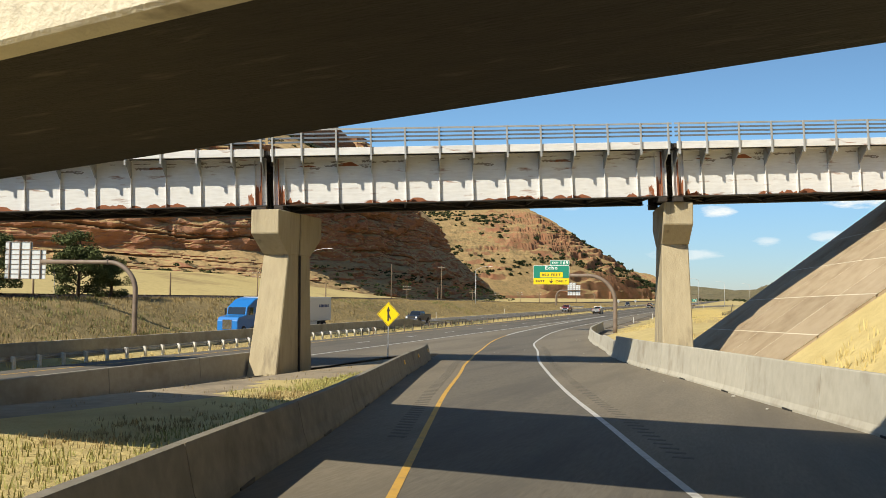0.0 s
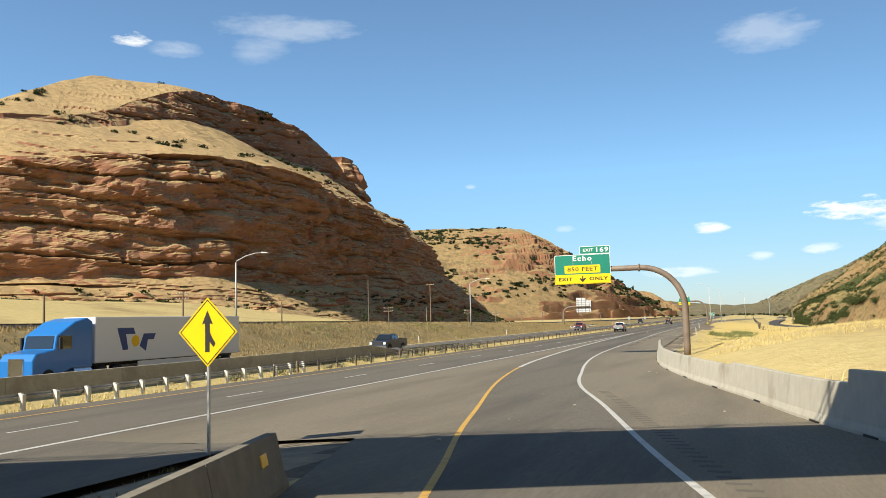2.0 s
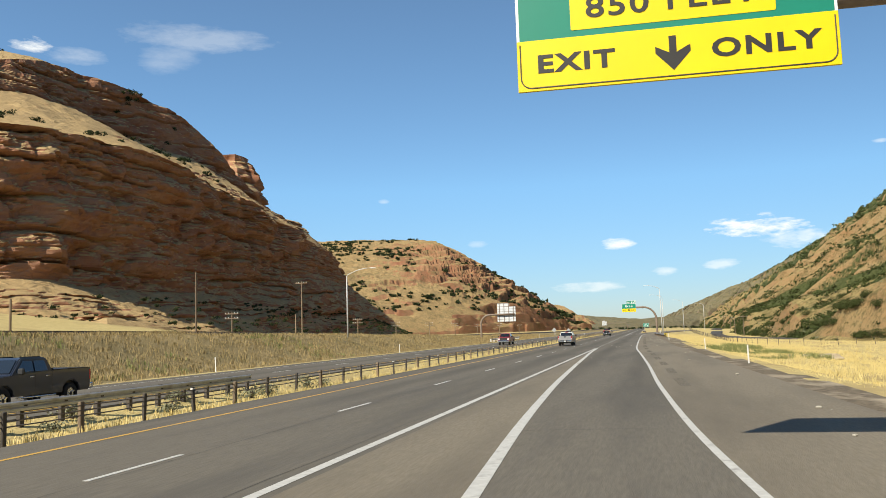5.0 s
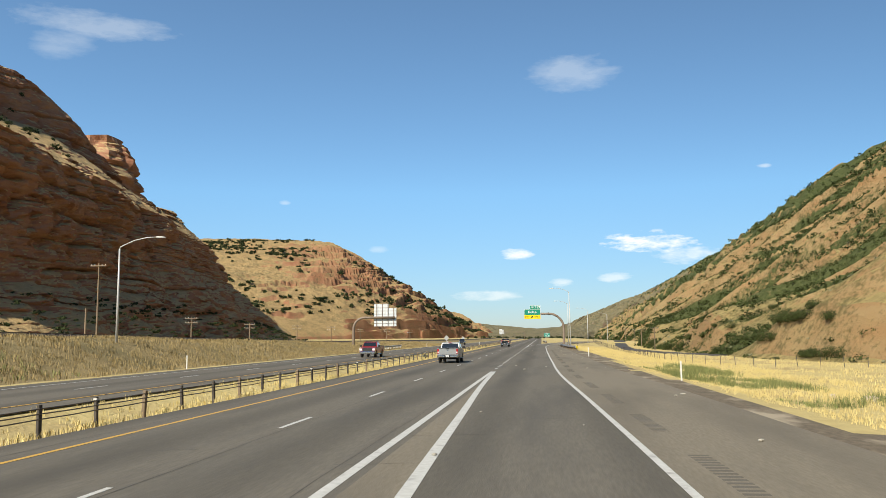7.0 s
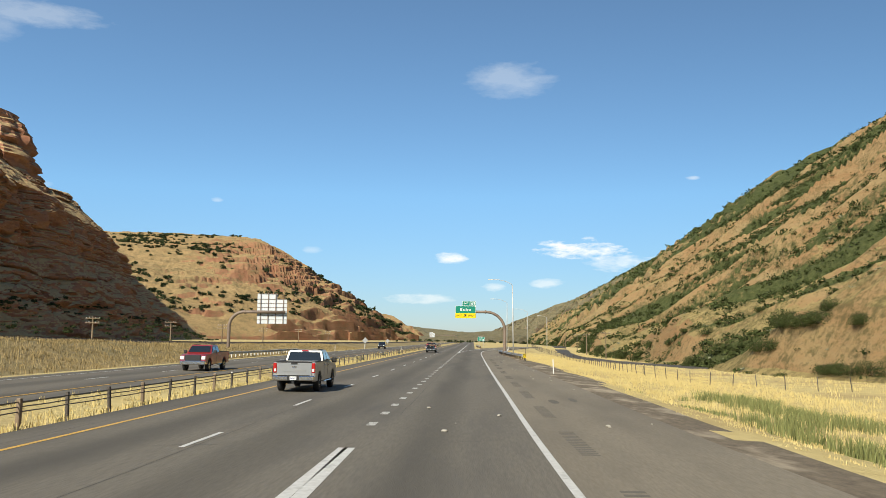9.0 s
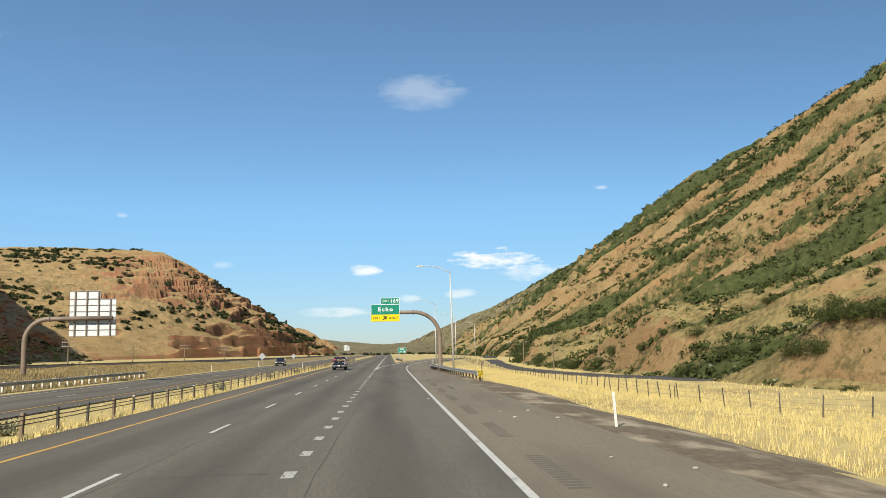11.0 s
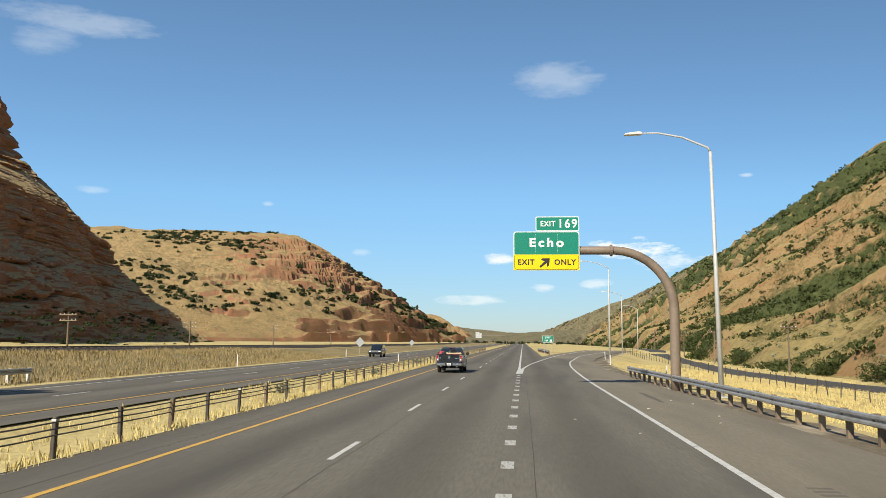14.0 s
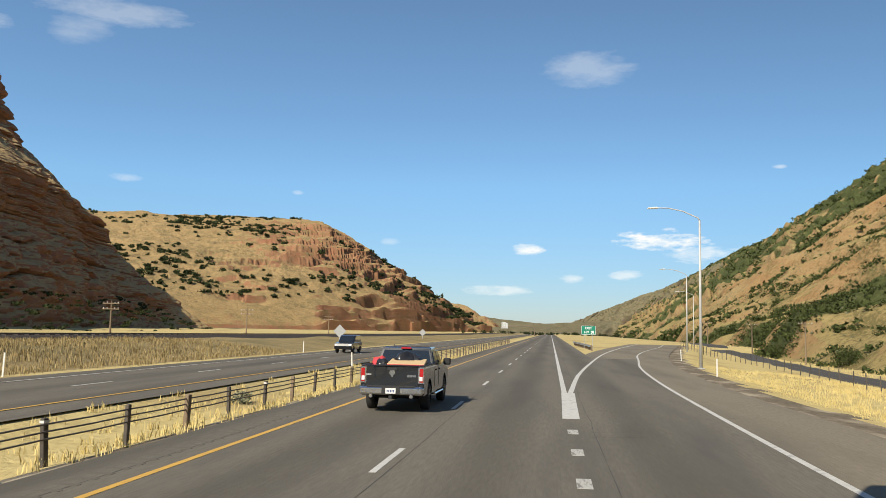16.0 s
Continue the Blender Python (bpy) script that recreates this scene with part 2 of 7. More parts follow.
M["sign_green"] = material("sign_green", (0.000, 0.207, 0.136), (0.000, 0.189, 0.125), 1.2, 0.45)
M["sign_yellow"] = material("sign_yellow", (0.827, 0.598, 0.000), (0.774, 0.546, 0.000), 1.2, 0.45)
M["sign_white"] = material("sign_white", (0.722, 0.739, 0.730), (0.686, 0.704, 0.695), 1.2, 0.45)
M["sign_black"] = material("sign_black", (0.018, 0.016, 0.014), (0.025, 0.022, 0.02), 2, 0.5)
M["sign_back"] = material("sign_back", (0.634, 0.669, 0.686), (0.546, 0.581, 0.598), 2.0, 0.5, 0.1)
M["reflector"] = material("reflector", (0.95, 0.55, 0.0), (0.9, 0.5, 0.0), 3, 0.35)
M["delineator"] = material("delineator", (0.660, 0.651, 0.616), (0.581, 0.572, 0.528), 5, 0.6)

M["ground"] = material("ground", (0.56, 0.452, 0.212), (0.455, 0.36, 0.162), 0.9, 0.97, bump=0.5, bump_scale=3.0, stain=(0.328, 0.242, 0.121), stain_scale=0.06,
                       stain_low=0.5, stain_high=0.72, spec=0.1)
M["embankment"] = material("embankment", (0.33, 0.255, 0.130), (0.24, 0.185, 0.092), 0.8, 0.97, bump=0.6, bump_scale=4.0, stain=(0.20, 0.165, 0.085), stain_scale=0.12,
                           stain_low=0.46, stain_high=0.66, spec=0.1)
M["boulder"] = material("boulder", (0.50, 0.42, 0.30), (0.38, 0.31, 0.21), 3.0, 0.95, bump=0.5, bump_scale=9)
M["dirt"] = material("dirt", (0.36, 0.30, 0.215), (0.27, 0.22, 0.155), 3.0, 0.97, bump=0.6, bump_scale=14, stain=(0.18, 0.15, 0.11), stain_scale=0.3, spec=0.1)
M["gravel"] = material("gravel", (0.195, 0.160, 0.116), (0.120, 0.098, 0.073), 5.0, 0.97, bump=0.7, bump_scale=24, stain=(0.36, 0.305, 0.225), stain_scale=0.45, stain_low=0.50, stain_high=0.64, stretch=(1, 0.5, 1), spec=0.1)
M["ballast"] = material("ballast", (0.107, 0.094, 0.086), (0.070, 0.061, 0.057), 6.0, 0.97, bump=0.6, bump_scale=20, spec=0.1)
M["grass_dry"] = material("grass_dry", (0.625, 0.515, 0.235), (0.515, 0.405, 0.170), 0.5, 0.95, per_island=0.08, spec=0.1)
M["grass_rough"] = material("grass_rough", (0.338, 0.263, 0.133), (0.259, 0.194, 0.090), 0.5, 0.95, per_island=0.32, spec=0.1)
M["grass_green"] = material("grass_green", (0.221, 0.230, 0.090), (0.148, 0.164, 0.061), 0.5, 0.95, per_island=0.3, spec=0.1)
M["grass_lime"] = material("grass_lime", (0.36, 0.335, 0.13), (0.27, 0.265, 0.095), 0.5, 0.95, per_island=0.25, spec=0.1)
M["shrub"] = material("shrub", (0.038, 0.049, 0.020), (0.026, 0.035, 0.014), 0.8, 0.95, per_island=0.4, spec=0.1)
M["sage"] = material("sage", (0.246, 0.246, 0.164), (0.164, 0.172, 0.107), 1.0, 0.95, per_island=0.3, spec=0.1)
M["scrub_green"] = material("scrub_green", (0.040, 0.053, 0.018), (0.061, 0.073, 0.025), 0.8, 0.95, per_island=0.4, spec=0.1)
M["tree_leaf"] = material("tree_leaf", (0.105, 0.125, 0.048), (0.070, 0.088, 0.034), 0.8, 0.9, per_island=0.4, spec=0.2)
M["bark"] = material("bark", (0.107, 0.078, 0.053), (0.066, 0.049, 0.037), 8, 0.95)


def rock_material(name, pale, red, dark, grass, grass_low, strata=0.42, tufts=None):
    """Layered red rock whose flatter ledges carry dry grass."""
    m = bpy.data.materials.new(name)
    m.use_nodes = True
    t = m.node_tree
    b = t.nodes["Principled BSDF"]
    b.inputs["Roughness"].default_value, b.inputs["Specular IOR Level"].default_value = 0.97, 0.1
    co = t.nodes.new("ShaderNodeTexCoord")

    def noise_at(s, stretch, detail=6.0, rough=0.62):
        mp = t.nodes.new("ShaderNodeMapping")
        mp.inputs["Scale"].default_value = stretch
        t.links.new(co.outputs["Object"], mp.inputs["Vector"])
        n = t.nodes.new("ShaderNodeTexNoise")
        n.inputs["Scale"].default_value, n.inputs["Detail"].default_value, n.inputs["Roughness"].default_value = s, detail, rough
        t.links.new(mp.outputs["Vector"], n.inputs["Vector"])
        return n.outputs["Fac"]

    def ramp(fac, stops):
        n = t.nodes.new("ShaderNodeValToRGB")
        while len(n.color_ramp.elements) < len(stops):
            n.color_ramp.elements.new(0.5)
        for e, (p, c) in zip(n.color_ramp.elements, stops):
            e.position, e.color = p, (*c, 1)
        t.links.new(fac, n.inputs["Fac"])
        return n.outputs["Color"]

    def mix(fac, a, c):
        n = t.nodes.new("ShaderNodeMixRGB")
        for v, s in ((fac, "Fac"), (a, "Color1"), (c, "Color2")):
            if isinstance(v, tuple):
                n.inputs[s].default_value = (*v, 1)
            else:
                t.links.new(v, n.inputs[s])
        return n.outputs["Color"]

    layers = ramp(noise_at(strata, (0.10, 0.10, 1.0)), [(0.30, dark), (0.44, red), (0.55, pale), (0.68, red)])
    blotch = ramp(noise_at(0.05, (1, 1, 1)), [(0.35, red), (0.65, pale)])
    half = t.nodes.new("ShaderNodeMixRGB")
    half.inputs["Fac"].default_value = 0.65
    t.links.new(layers, half.inputs["Color1"])
    t.links.new(blotch, half.inputs["Color2"])
    geo = t.nodes.new("ShaderNodeNewGeometry")
    sep = t.nodes.new("ShaderNodeSeparateXYZ")
    t.links.new(geo.outputs["Normal"], sep.inputs[0])
    add = t.nodes.new("ShaderNodeMath")
    add.operation = "MULTIPLY_ADD"
    t.links.new(noise_at(0.12, (1, 1, 1)), add.inputs[0])
    add.inputs[1].default_value = 0.42
    t.links.new(sep.outputs["Z"], add.inputs[2])
    rng = t.nodes.new("ShaderNodeMapRange")
    rng.inputs["From Min"].default_value, rng.inputs["From Max"].default_value = grass_low + 0.21, grass_low + 0.33
    t.links.new(add.outputs[0], rng.inputs["Value"])
    grass_c = ramp(noise_at(0.35, (1, 1, 1), 8.0, 0.7), [(0.36, tuple(c * 0.74 for c in grass)), (0.6, grass)])
    surface = mix(rng.outputs["Result"], half.outputs["Color"], grass_c)
    if tufts:
        clumps = t.nodes.new("ShaderNodeMath")
        clumps.operation = "MULTIPLY_ADD"
        t.links.new(noise_at(1.1, (1, 1, 1), 4.0, 0.7), clumps.inputs[0])
        clumps.inputs[1].default_value = 1.0
        t.links.new(noise_at(0.06, (1, 1, 1), 5.0, 0.7), clumps.inputs[2])
        g = t.nodes.new("ShaderNodeMapRange")
        g.inputs["From Min"].default_value, g.inputs["From Max"].default_value = 0.98, 1.16
        g.inputs["To Max"].default_value = 0.75
        t.links.new(clumps.outputs[0], g.inputs["Value"])
        surface = mix(g.outputs["Result"], surface, tufts)
        grown = t.nodes.new("ShaderNodeAttribute")
        grown.attribute_name = "scrub_cover"
        ragged = t.nodes.new("ShaderNodeMath")
        ragged.operation = "MULTIPLY_ADD"
        t.links.new(noise_at(0.5, (1, 1, 1), 6.0, 0.75), ragged.inputs[0])
        ragged.inputs[1].default_value = 0.9
        t.links.new(grown.outputs["Fac"], ragged.inputs[2])
        g = t.nodes.new("ShaderNodeMapRange")
        g.inputs["From Min"].default_value, g.inputs["From Max"].default_value = 0.62, 0.80
        t.links.new(ragged.outputs[0], g.inputs["Value"])
        floor_c = ramp(noise_at(0.8, (1, 1, 1), 6.0, 0.7), [(0.35, (0.045, 0.056, 0.020)), (0.65, (0.095, 0.105, 0.040))])
        surface = mix(g.outputs["Result"], surface, floor_c)
    t.links.new(surface, b.inputs["Base Color"])
    bp = t.nodes.new("ShaderNodeBump")
    bp.inputs["Strength"].default_value, bp.inputs["Distance"].default_value = 0.75, 1.3
    t.links.new(noise_at(0.5, (0.55, 0.55, 1.0), 10.0, 0.72), bp.inputs["Height"])
    t.links.new(bp.outputs["Normal"], b.inputs["Normal"])
    return m


M["red_rock"] = rock_material("red_rock", (0.365, 0.205, 0.128), (0.285, 0.128, 0.078), (0.115, 0.058, 0.040), (0.475, 0.338, 0.172), 0.58)
M["hill_rock"] = rock_material("hill_rock", (0.31, 0.175, 0.10), (0.275, 0.122, 0.068), (0.13, 0.066, 0.042), (0.375, 0.258, 0.122), 0.71, 0.2, (0.15, 0.125, 0.06))
M["far_slope"] = rock_material("far_slope", (0.23, 0.185, 0.125), (0.21, 0.145, 0.10), (0.12, 0.092, 0.065), (0.22, 0.185, 0.105), 0.56, 0.05, (0.07, 0.075, 0.045))
M["slope"] = rock_material("slope", (0.320, 0.236, 0.118), (0.300, 0.172, 0.082), (0.130, 0.086, 0.046), (0.330, 0.256, 0.112), 0.625, 0.2, (0.099, 0.087, 0.038))


def plain(name, colour, rough=0.5, metal=0.0, coat=0.0, emit=0.0):
    m = bpy.data.materials.new(name)
    m.use_nodes = True
    b = m.node_tree.nodes["Principled BSDF"]
    b.inputs["Base Color"].default_value = (*colour, 1)
    b.inputs["Roughness"].default_value, b.inputs["Metallic"].default_value, b.inputs["Coat Weight"].default_value = rough, metal, coat
    if emit:
        b.inputs["Emission Color"].default_value, b.inputs["Emission Strength"].default_value = (*colour, 1), emit
    return m


for nm, c, r, mt, ct in (("paint_silver", (0.46, 0.45, 0.43), 0.35, 0.7, 0.6), ("paint_black", (0.012, 0.014, 0.018), 0.25, 0.0, 1.0), ("paint_red", (0.28, 0.02, 0.02), 0.3, 0.0, 0.8),
                         ("paint_navy", (0.02, 0.028, 0.05), 0.3, 0.0, 0.8), ("paint_blue", (0.01, 0.17, 0.52), 0.35, 0.0, 0.6), ("trailer_white", (0.78, 0.78, 0.77), 0.5, 0.0, 0.2),
                         ("tyre", (0.018, 0.017, 0.016), 0.85, 0.0, 0.0), ("chrome", (0.75, 0.75, 0.76), 0.18, 1.0, 0.0), ("glass_dark", (0.012, 0.016, 0.02), 0.06, 0.0, 1.0),
                         ("lamp_red", (0.42, 0.01, 0.012), 0.2, 0.0, 1.0), ("trim_black", (0.02, 0.02, 0.02), 0.6, 0.0, 0.0), ("plate_white", (0.75, 0.76, 0.74), 0.5, 0.0, 0.0),
                         ("plank", (0.62, 0.44, 0.24), 0.75, 0.0, 0.0), ("cloth_red", (0.5, 0.05, 0.06), 0.8, 0.0, 0.0), ("bag_black", (0.02, 0.02, 0.022), 0.28, 0.0, 0.2),
                         ("logo_navy", (0.03, 0.06, 0.20), 0.5, 0.0, 0.0), ("insulator", (0.7, 0.7, 0.68), 0.4, 0.0, 0.0), ("box_white", (0.72, 0.72, 0.7), 0.5, 0.0, 0.1)):
    M[nm] = plain(nm, c, r, mt, ct)

# ---------------------------------------------------------------- mesh helpers
def part(name, bm, mat, parent=None, label="", smooth=False):
    """Links a bmesh as one mesh object, under a thing or a part if one is given."""
    me = bpy.data.meshes.new(name)
    bm.normal_update()
    bm.to_mesh(me)
    bm.free()
    me.materials.append(mat)
    if smooth:
        for p in me.polygons:
            p.use_smooth = True
    ob = new(name, me)
    if parent is not None:
        ob.parent = parent
    if label:
        ob["label"] = label
    return ob


def sheet(name, verts, faces, mats, index=None, smooth=True):
    """A mesh object from arrays that were worked out."""
    me = bpy.data.meshes.new(name)
    me.from_pydata([tuple(v) for v in verts], [], [tuple(int(i) for i in f) for f in faces])
    for m in mats:
        me.materials.append(m)
    if index is not None:
        me.polygons.foreach_set("material_index", np.asarray(index, dtype=np.int32))
    if smooth:
        me.polygons.foreach_set("use_smooth", np.ones(len(me.polygons), dtype=bool))
    me.update()
    return new(name, me)


def grid_faces(nu, nv):
    i = np.arange(nu - 1)[:, None] * nv + np.arange(nv - 1)[None, :]
    return np.stack([i, i + nv, i + nv + 1, i + 1], -1).reshape(-1, 4)


def add_box(bm, size, at=(0, 0, 0), turn=None, bevel=0.0):
    made = bmesh.ops.create_cube(bm, size=1.0)["verts"]
    bmesh.ops.scale(bm, vec=size, verts=made)
    if bevel:
        edges = list({e for v in made for e in v.link_edges})
        res = bmesh.ops.bevel(bm, geom=edges, offset=bevel, segments=1, affect="EDGES")
        made = list({v for f in res["faces"] for v in f.verts} | {v for v in made if v.is_valid})
    if turn is not None:
        bmesh.ops.transform(bm, matrix=turn, verts=made)
    bmesh.ops.translate(bm, vec=at, verts=made)
    return made


def box(size, at=(0, 0, 0), turn=None, bevel=0.0):
    bm = bmesh.new()
    add_box(bm, size, at, turn, bevel)
    return bm


def add_tube(bm, points, radius, sides=10, cap=True, radius_end=None):
    """A round bar along a line of points; radius may run to radius_end."""
    pts = [Vector(p) for p in points]
    rings, side = [], None
    for i, p in enumerate(pts):
        d = (pts[min(i + 1, len(pts) - 1)] - pts[max(i - 1, 0)]).normalized()
        if side is None:
            side = d.orthogonal().normalized()
        side = (side - d * side.dot(d)).normalized()
        up = d.cross(side)
        r = radius if radius_end is None else radius + (radius_end - radius) * i / (len(pts) - 1)
        rings.append([bm.verts.new(p + (side * math.cos(a) + up * math.sin(a)) * r) for a in (2 * math.pi * k / sides for k in range(sides))])
    for a, b in zip(rings, rings[1:]):
        for k in range(sides):
            bm.faces.new((a[k], a[(k + 1) % sides], b[(k + 1) % sides], b[k]))
    if cap:
        bm.faces.new(rings[0][::-1])
        bm.faces.new(rings[-1])
    return bm


def tube(points, radius, sides=10, cap=True, radius_end=None):
    return add_tube(bmesh.new(), points, radius, sides, cap, radius_end)


def prism(outline, depth, axis="y", at=0.0, bevel=0.0):
    """A plate: an outline of (a, b) pairs pushed along an axis by depth from at. y: (x, z) outline; x: (y, z); z: (x, y)."""
    bm = bmesh.new()
    place = {"y": lambda a, b, d: (a, d, b), "x": lambda a, b, d: (d, a, b), "z": lambda a, b, d: (a, b, d)}[axis]
    lo = [bm.verts.new(place(a, b, at)) for a, b in outline]
    hi = [bm.verts.new(place(a, b, at + depth)) for a, b in outline]
    n = len(outline)
    bm.faces.new(lo)
    bm.faces.new(hi[::-1])
    for i in range(n):
        bm.faces.new((lo[i], hi[i], hi[(i + 1) % n], lo[(i + 1) % n]))
    bmesh.ops.recalc_face_normals(bm, faces=bm.faces)
    if bevel:
        bmesh.ops.bevel(bm, geom=list(bm.edges), offset=bevel, segments=1, affect="EDGES")
    return bm


def sweep(outline, line, name, mat, parent=None, label="", smooth=False, closed=True):
    """An outline (offset to the right, height) carried along a line of (x, y, z) points."""
    bm = bmesh.new()
    pts = [Vector(p) for p in line]
    rings = []
    for i, p in enumerate(pts):
        d = pts[min(i + 1, len(pts) - 1)] - pts[max(i - 1, 0)]
        right = Vector((d.y, -d.x, 0)).normalized()
        rings.append([bm.verts.new(p + right * a + Vector((0, 0, b))) for a, b in outline])
    n = len(outline)
    for a, b in zip(rings, rings[1:]):
        for k in range(n if closed else n - 1):
            bm.faces.new((a[k], b[k], b[(k + 1) % n], a[(k + 1) % n]))
    if closed:
        bm.faces.new(rings[0])
        bm.faces.new(rings[-1][::-1])
    bmesh.ops.recalc_face_normals(bm, faces=bm.faces)
    return part(name, bm, mat, parent, label, smooth)


def curve_at(table):
    """A smooth function through (y, value) pairs."""
    ys = np.array([a for a, _ in table], float)
    vs = np.array([b for _, b in table], float)
    slope = np.gradient(vs, ys)

    def f(y):
        y = np.asarray(y, float)
        i = np.clip(np.searchsorted(ys, y) - 1, 0, len(ys) - 2)
        h = ys[i + 1] - ys[i]
        s = np.clip((y - ys[i]) / h, 0, 1)
        a, b, c, d = vs[i], vs[i + 1], slope[i] * h, slope[i + 1] * h
        return (2 * s ** 3 - 3 * s ** 2 + 1) * a + (s ** 3 - 2 * s ** 2 + s) * c + (3 * s ** 2 - 2 * s ** 3) * b + (s ** 3 - s ** 2) * d
    return f


def smooth01(a, b, v):
    s = np.clip((np.asarray(v, float) - a) / (b - a), 0, 1)
    return s * s * (3 - 2 * s)


def hash2(ix, iy, seed):
    h = (ix.astype(np.int64) * 374761393 + iy.astype(np.int64) * 668265263 + seed * 144665) & 0x7FFFFFFF
    h = ((h ^ (h >> 13)) * 1274126177) & 0x7FFFFFFF
    return ((h ^ (h >> 16)) & 0xFFFF) / 65535.0


def value_noise(x, y, seed=0):
    x, y = np.asarray(x, float), np.asarray(y, float)
    ix, iy = np.floor(x), np.floor(y)
    fx, fy = x - ix, y - iy
    fx, fy = fx * fx * (3 - 2 * fx), fy * fy * (3 - 2 * fy)
    a, b = hash2(ix, iy, seed), hash2(ix + 1, iy, seed)
    c, d = hash2(ix, iy + 1, seed), hash2(ix + 1, iy + 1, seed)
    return (a + (b - a) * fx) * (1 - fy) + (c + (d - c) * fx) * fy


def fractal(x, y, octaves=5, seed=0, gain=0.5):
    out, amp, total = 0.0, 1.0, 0.0
    for o in range(octaves):
        out = out + amp * (value_noise(x * 2 ** o + 17.3 * o, y * 2 ** o - 9.1 * o, seed + o) - 0.5)
        total += amp
        amp *= gain
    return out / total * 2


def ridged(x, y, octaves=4, seed=0):
    return 1 - np.abs(fractal(x, y, octaves, seed)) * 2


def thing(name, at=(0, 0, 0), turn=0.0, label="", category="", group="", kind=""):
    ob = new(name)
    ob.matrix_world = pose(*at, 0, 0, turn)
    return tagged(ob, label, category, group, kind)

# ---------------------------------------------------------------- plan of the roads
RAMP_Z = curve_at([(-430, 4.6), (-335.3, 2.12), (-326, 1.7), (-317.1, 1.31), (-308, 1.03), (-298.8, 0.79), (-289.7, 0.57), (-280.4, 0.33), (-271, 0.09), (-262, 0.0), (-200, 0.0)])
RIGHT = curve_at([(-430, 70), (-340, 42), (-311.5, 33.1), (-303.4, 30.4), (-293.8, 27.2), (-286, 24.4), (-273.5, 20.8), (-264.7, 18.9), (-254.6, 16.2), (-244.3, 14.0), (-230, 12.4),
                  (-222, 11.7), (-201, 10.9), (-163, 9.8), (-140, 9.0), (-110, 8.7), (-80, 8.3), (-50, 8.2), (0, 7.8), (12, 7.7), (27, 8.2), (43, 9.2), (75, 13.0), (120, 20), (180, 30)])
LEFT = curve_at([(-430, 54), (-340, 27.6), (-324.2, 22.7), (-317.2, 20.6), (-306.7, 17.4), (-297, 14.5), (-291.5, 13.0), (-286.6, 11.5), (-279, 9.2)])
MERGE_Y, EXIT_Y = -279.0, 60.0
EXIT_LEFT = curve_at([(10, 0.2), (25, 1.0), (45, 2.6), (75, 5.4), (120, 11.0), (180, 20.0)])
RAIL_Z = curve_at([(-700, 2.5), (-140, 2.5), (-20, 1.0), (60, 0.75), (1200, 0.7)])


def road_z(x, y):
    lift = np.where(np.asarray(y) < -262, RAMP_Z(y), 0.0)
    return lift * smooth01(4.0, 10.0, x)


# ---------------------------------------------------------------- ground
def ground_z(x, y):
    x, y = np.asarray(x, float), np.asarray(y, float)
    rz = RAIL_Z(y)
    bumps = fractal(x / 9, y / 9, 4, 3)
    # towards the left: median, far carriageway, embankment, field up to the cliffs
    med = -0.06 - 0.32 * smooth01(-9.0, -11.2, x) * smooth01(-14.4, -12.6, x)
    left = med + (rz + 0.25) * smooth01(-26.5, -38, x) + (6.5 * smooth01(-62, -150, x) + 3.0 * smooth01(-110, -170, x)) * smooth01(40, -70, y)
    left = left + bumps * 0.3 * smooth01(-26.5, -31, x) + fractal(x / 40, y / 40, 3, 8) * 1.2 * smooth01(-60, -100, x)
    # towards the right: ditch, flat pasture, foot of the hill
    edge = np.where(y < EXIT_Y + 120, RIGHT(np.clip(y, -430, 180)), 44.0)
    d = x - edge
    dip = -0.10 - 0.9 * smooth01(1.0, 7.5, d) - 1.0 * smooth01(8.0, 20, d) + 0.18 * bumps * smooth01(0.5, 4, d)
    bank = np.clip((d - 3.5) * 0.78, 0, 12.5) * smooth01(-271, -277, y) + np.clip((d - 2.0) * 0.22, 0, 3.2) * smooth01(-196, -225, y) * (1 - smooth01(-271, -277, y))
    right = np.where(d > 0.5, dip + 0.9 * smooth01(1.0, 7.5, d) * smooth01(-196, -225, y) + bank + bumps * 0.25 * smooth01(-200, -230, y) * smooth01(2, 5, d), -0.06)
    right = right + np.where(y < -262, RAMP_Z(y), 0) * (d > 0.4)
    out = np.where(x > -9, np.minimum(right, 60), left)
    # under the pavements
    out = np.where((x > -9) & (d <= 0.5), -0.06 + np.where(y < MERGE_Y, 0, 0.94 * road_z(x, y)), out)
    # strip between the freeway and the descending ramp
    ramp_left = LEFT(np.clip(y, -430, -279))
    strip = (y < MERGE_Y + 8) & (x > 6.3) & (x < ramp_left + 0.3)
    out = np.where(strip, road_z(x, y) - 0.09 + 0.05 * bumps, out)
    out = np.where((y < MERGE_Y) & (x >= ramp_left + 0.3) & (d <= 0.5), RAMP_Z(y) - 0.08, out)
    out = np.where((y > EXIT_Y) & (x > 3.6) & (d <= 0.5), -0.10, out)
    return out


def steps(*spans):
    out = [spans[0][0]]
    for a, b, d in spans:
        n = max(1, round((b - a) / d))
        out += [a + (b - a) * (i + 1) / n for i in range(n)]
    return np.array(out)


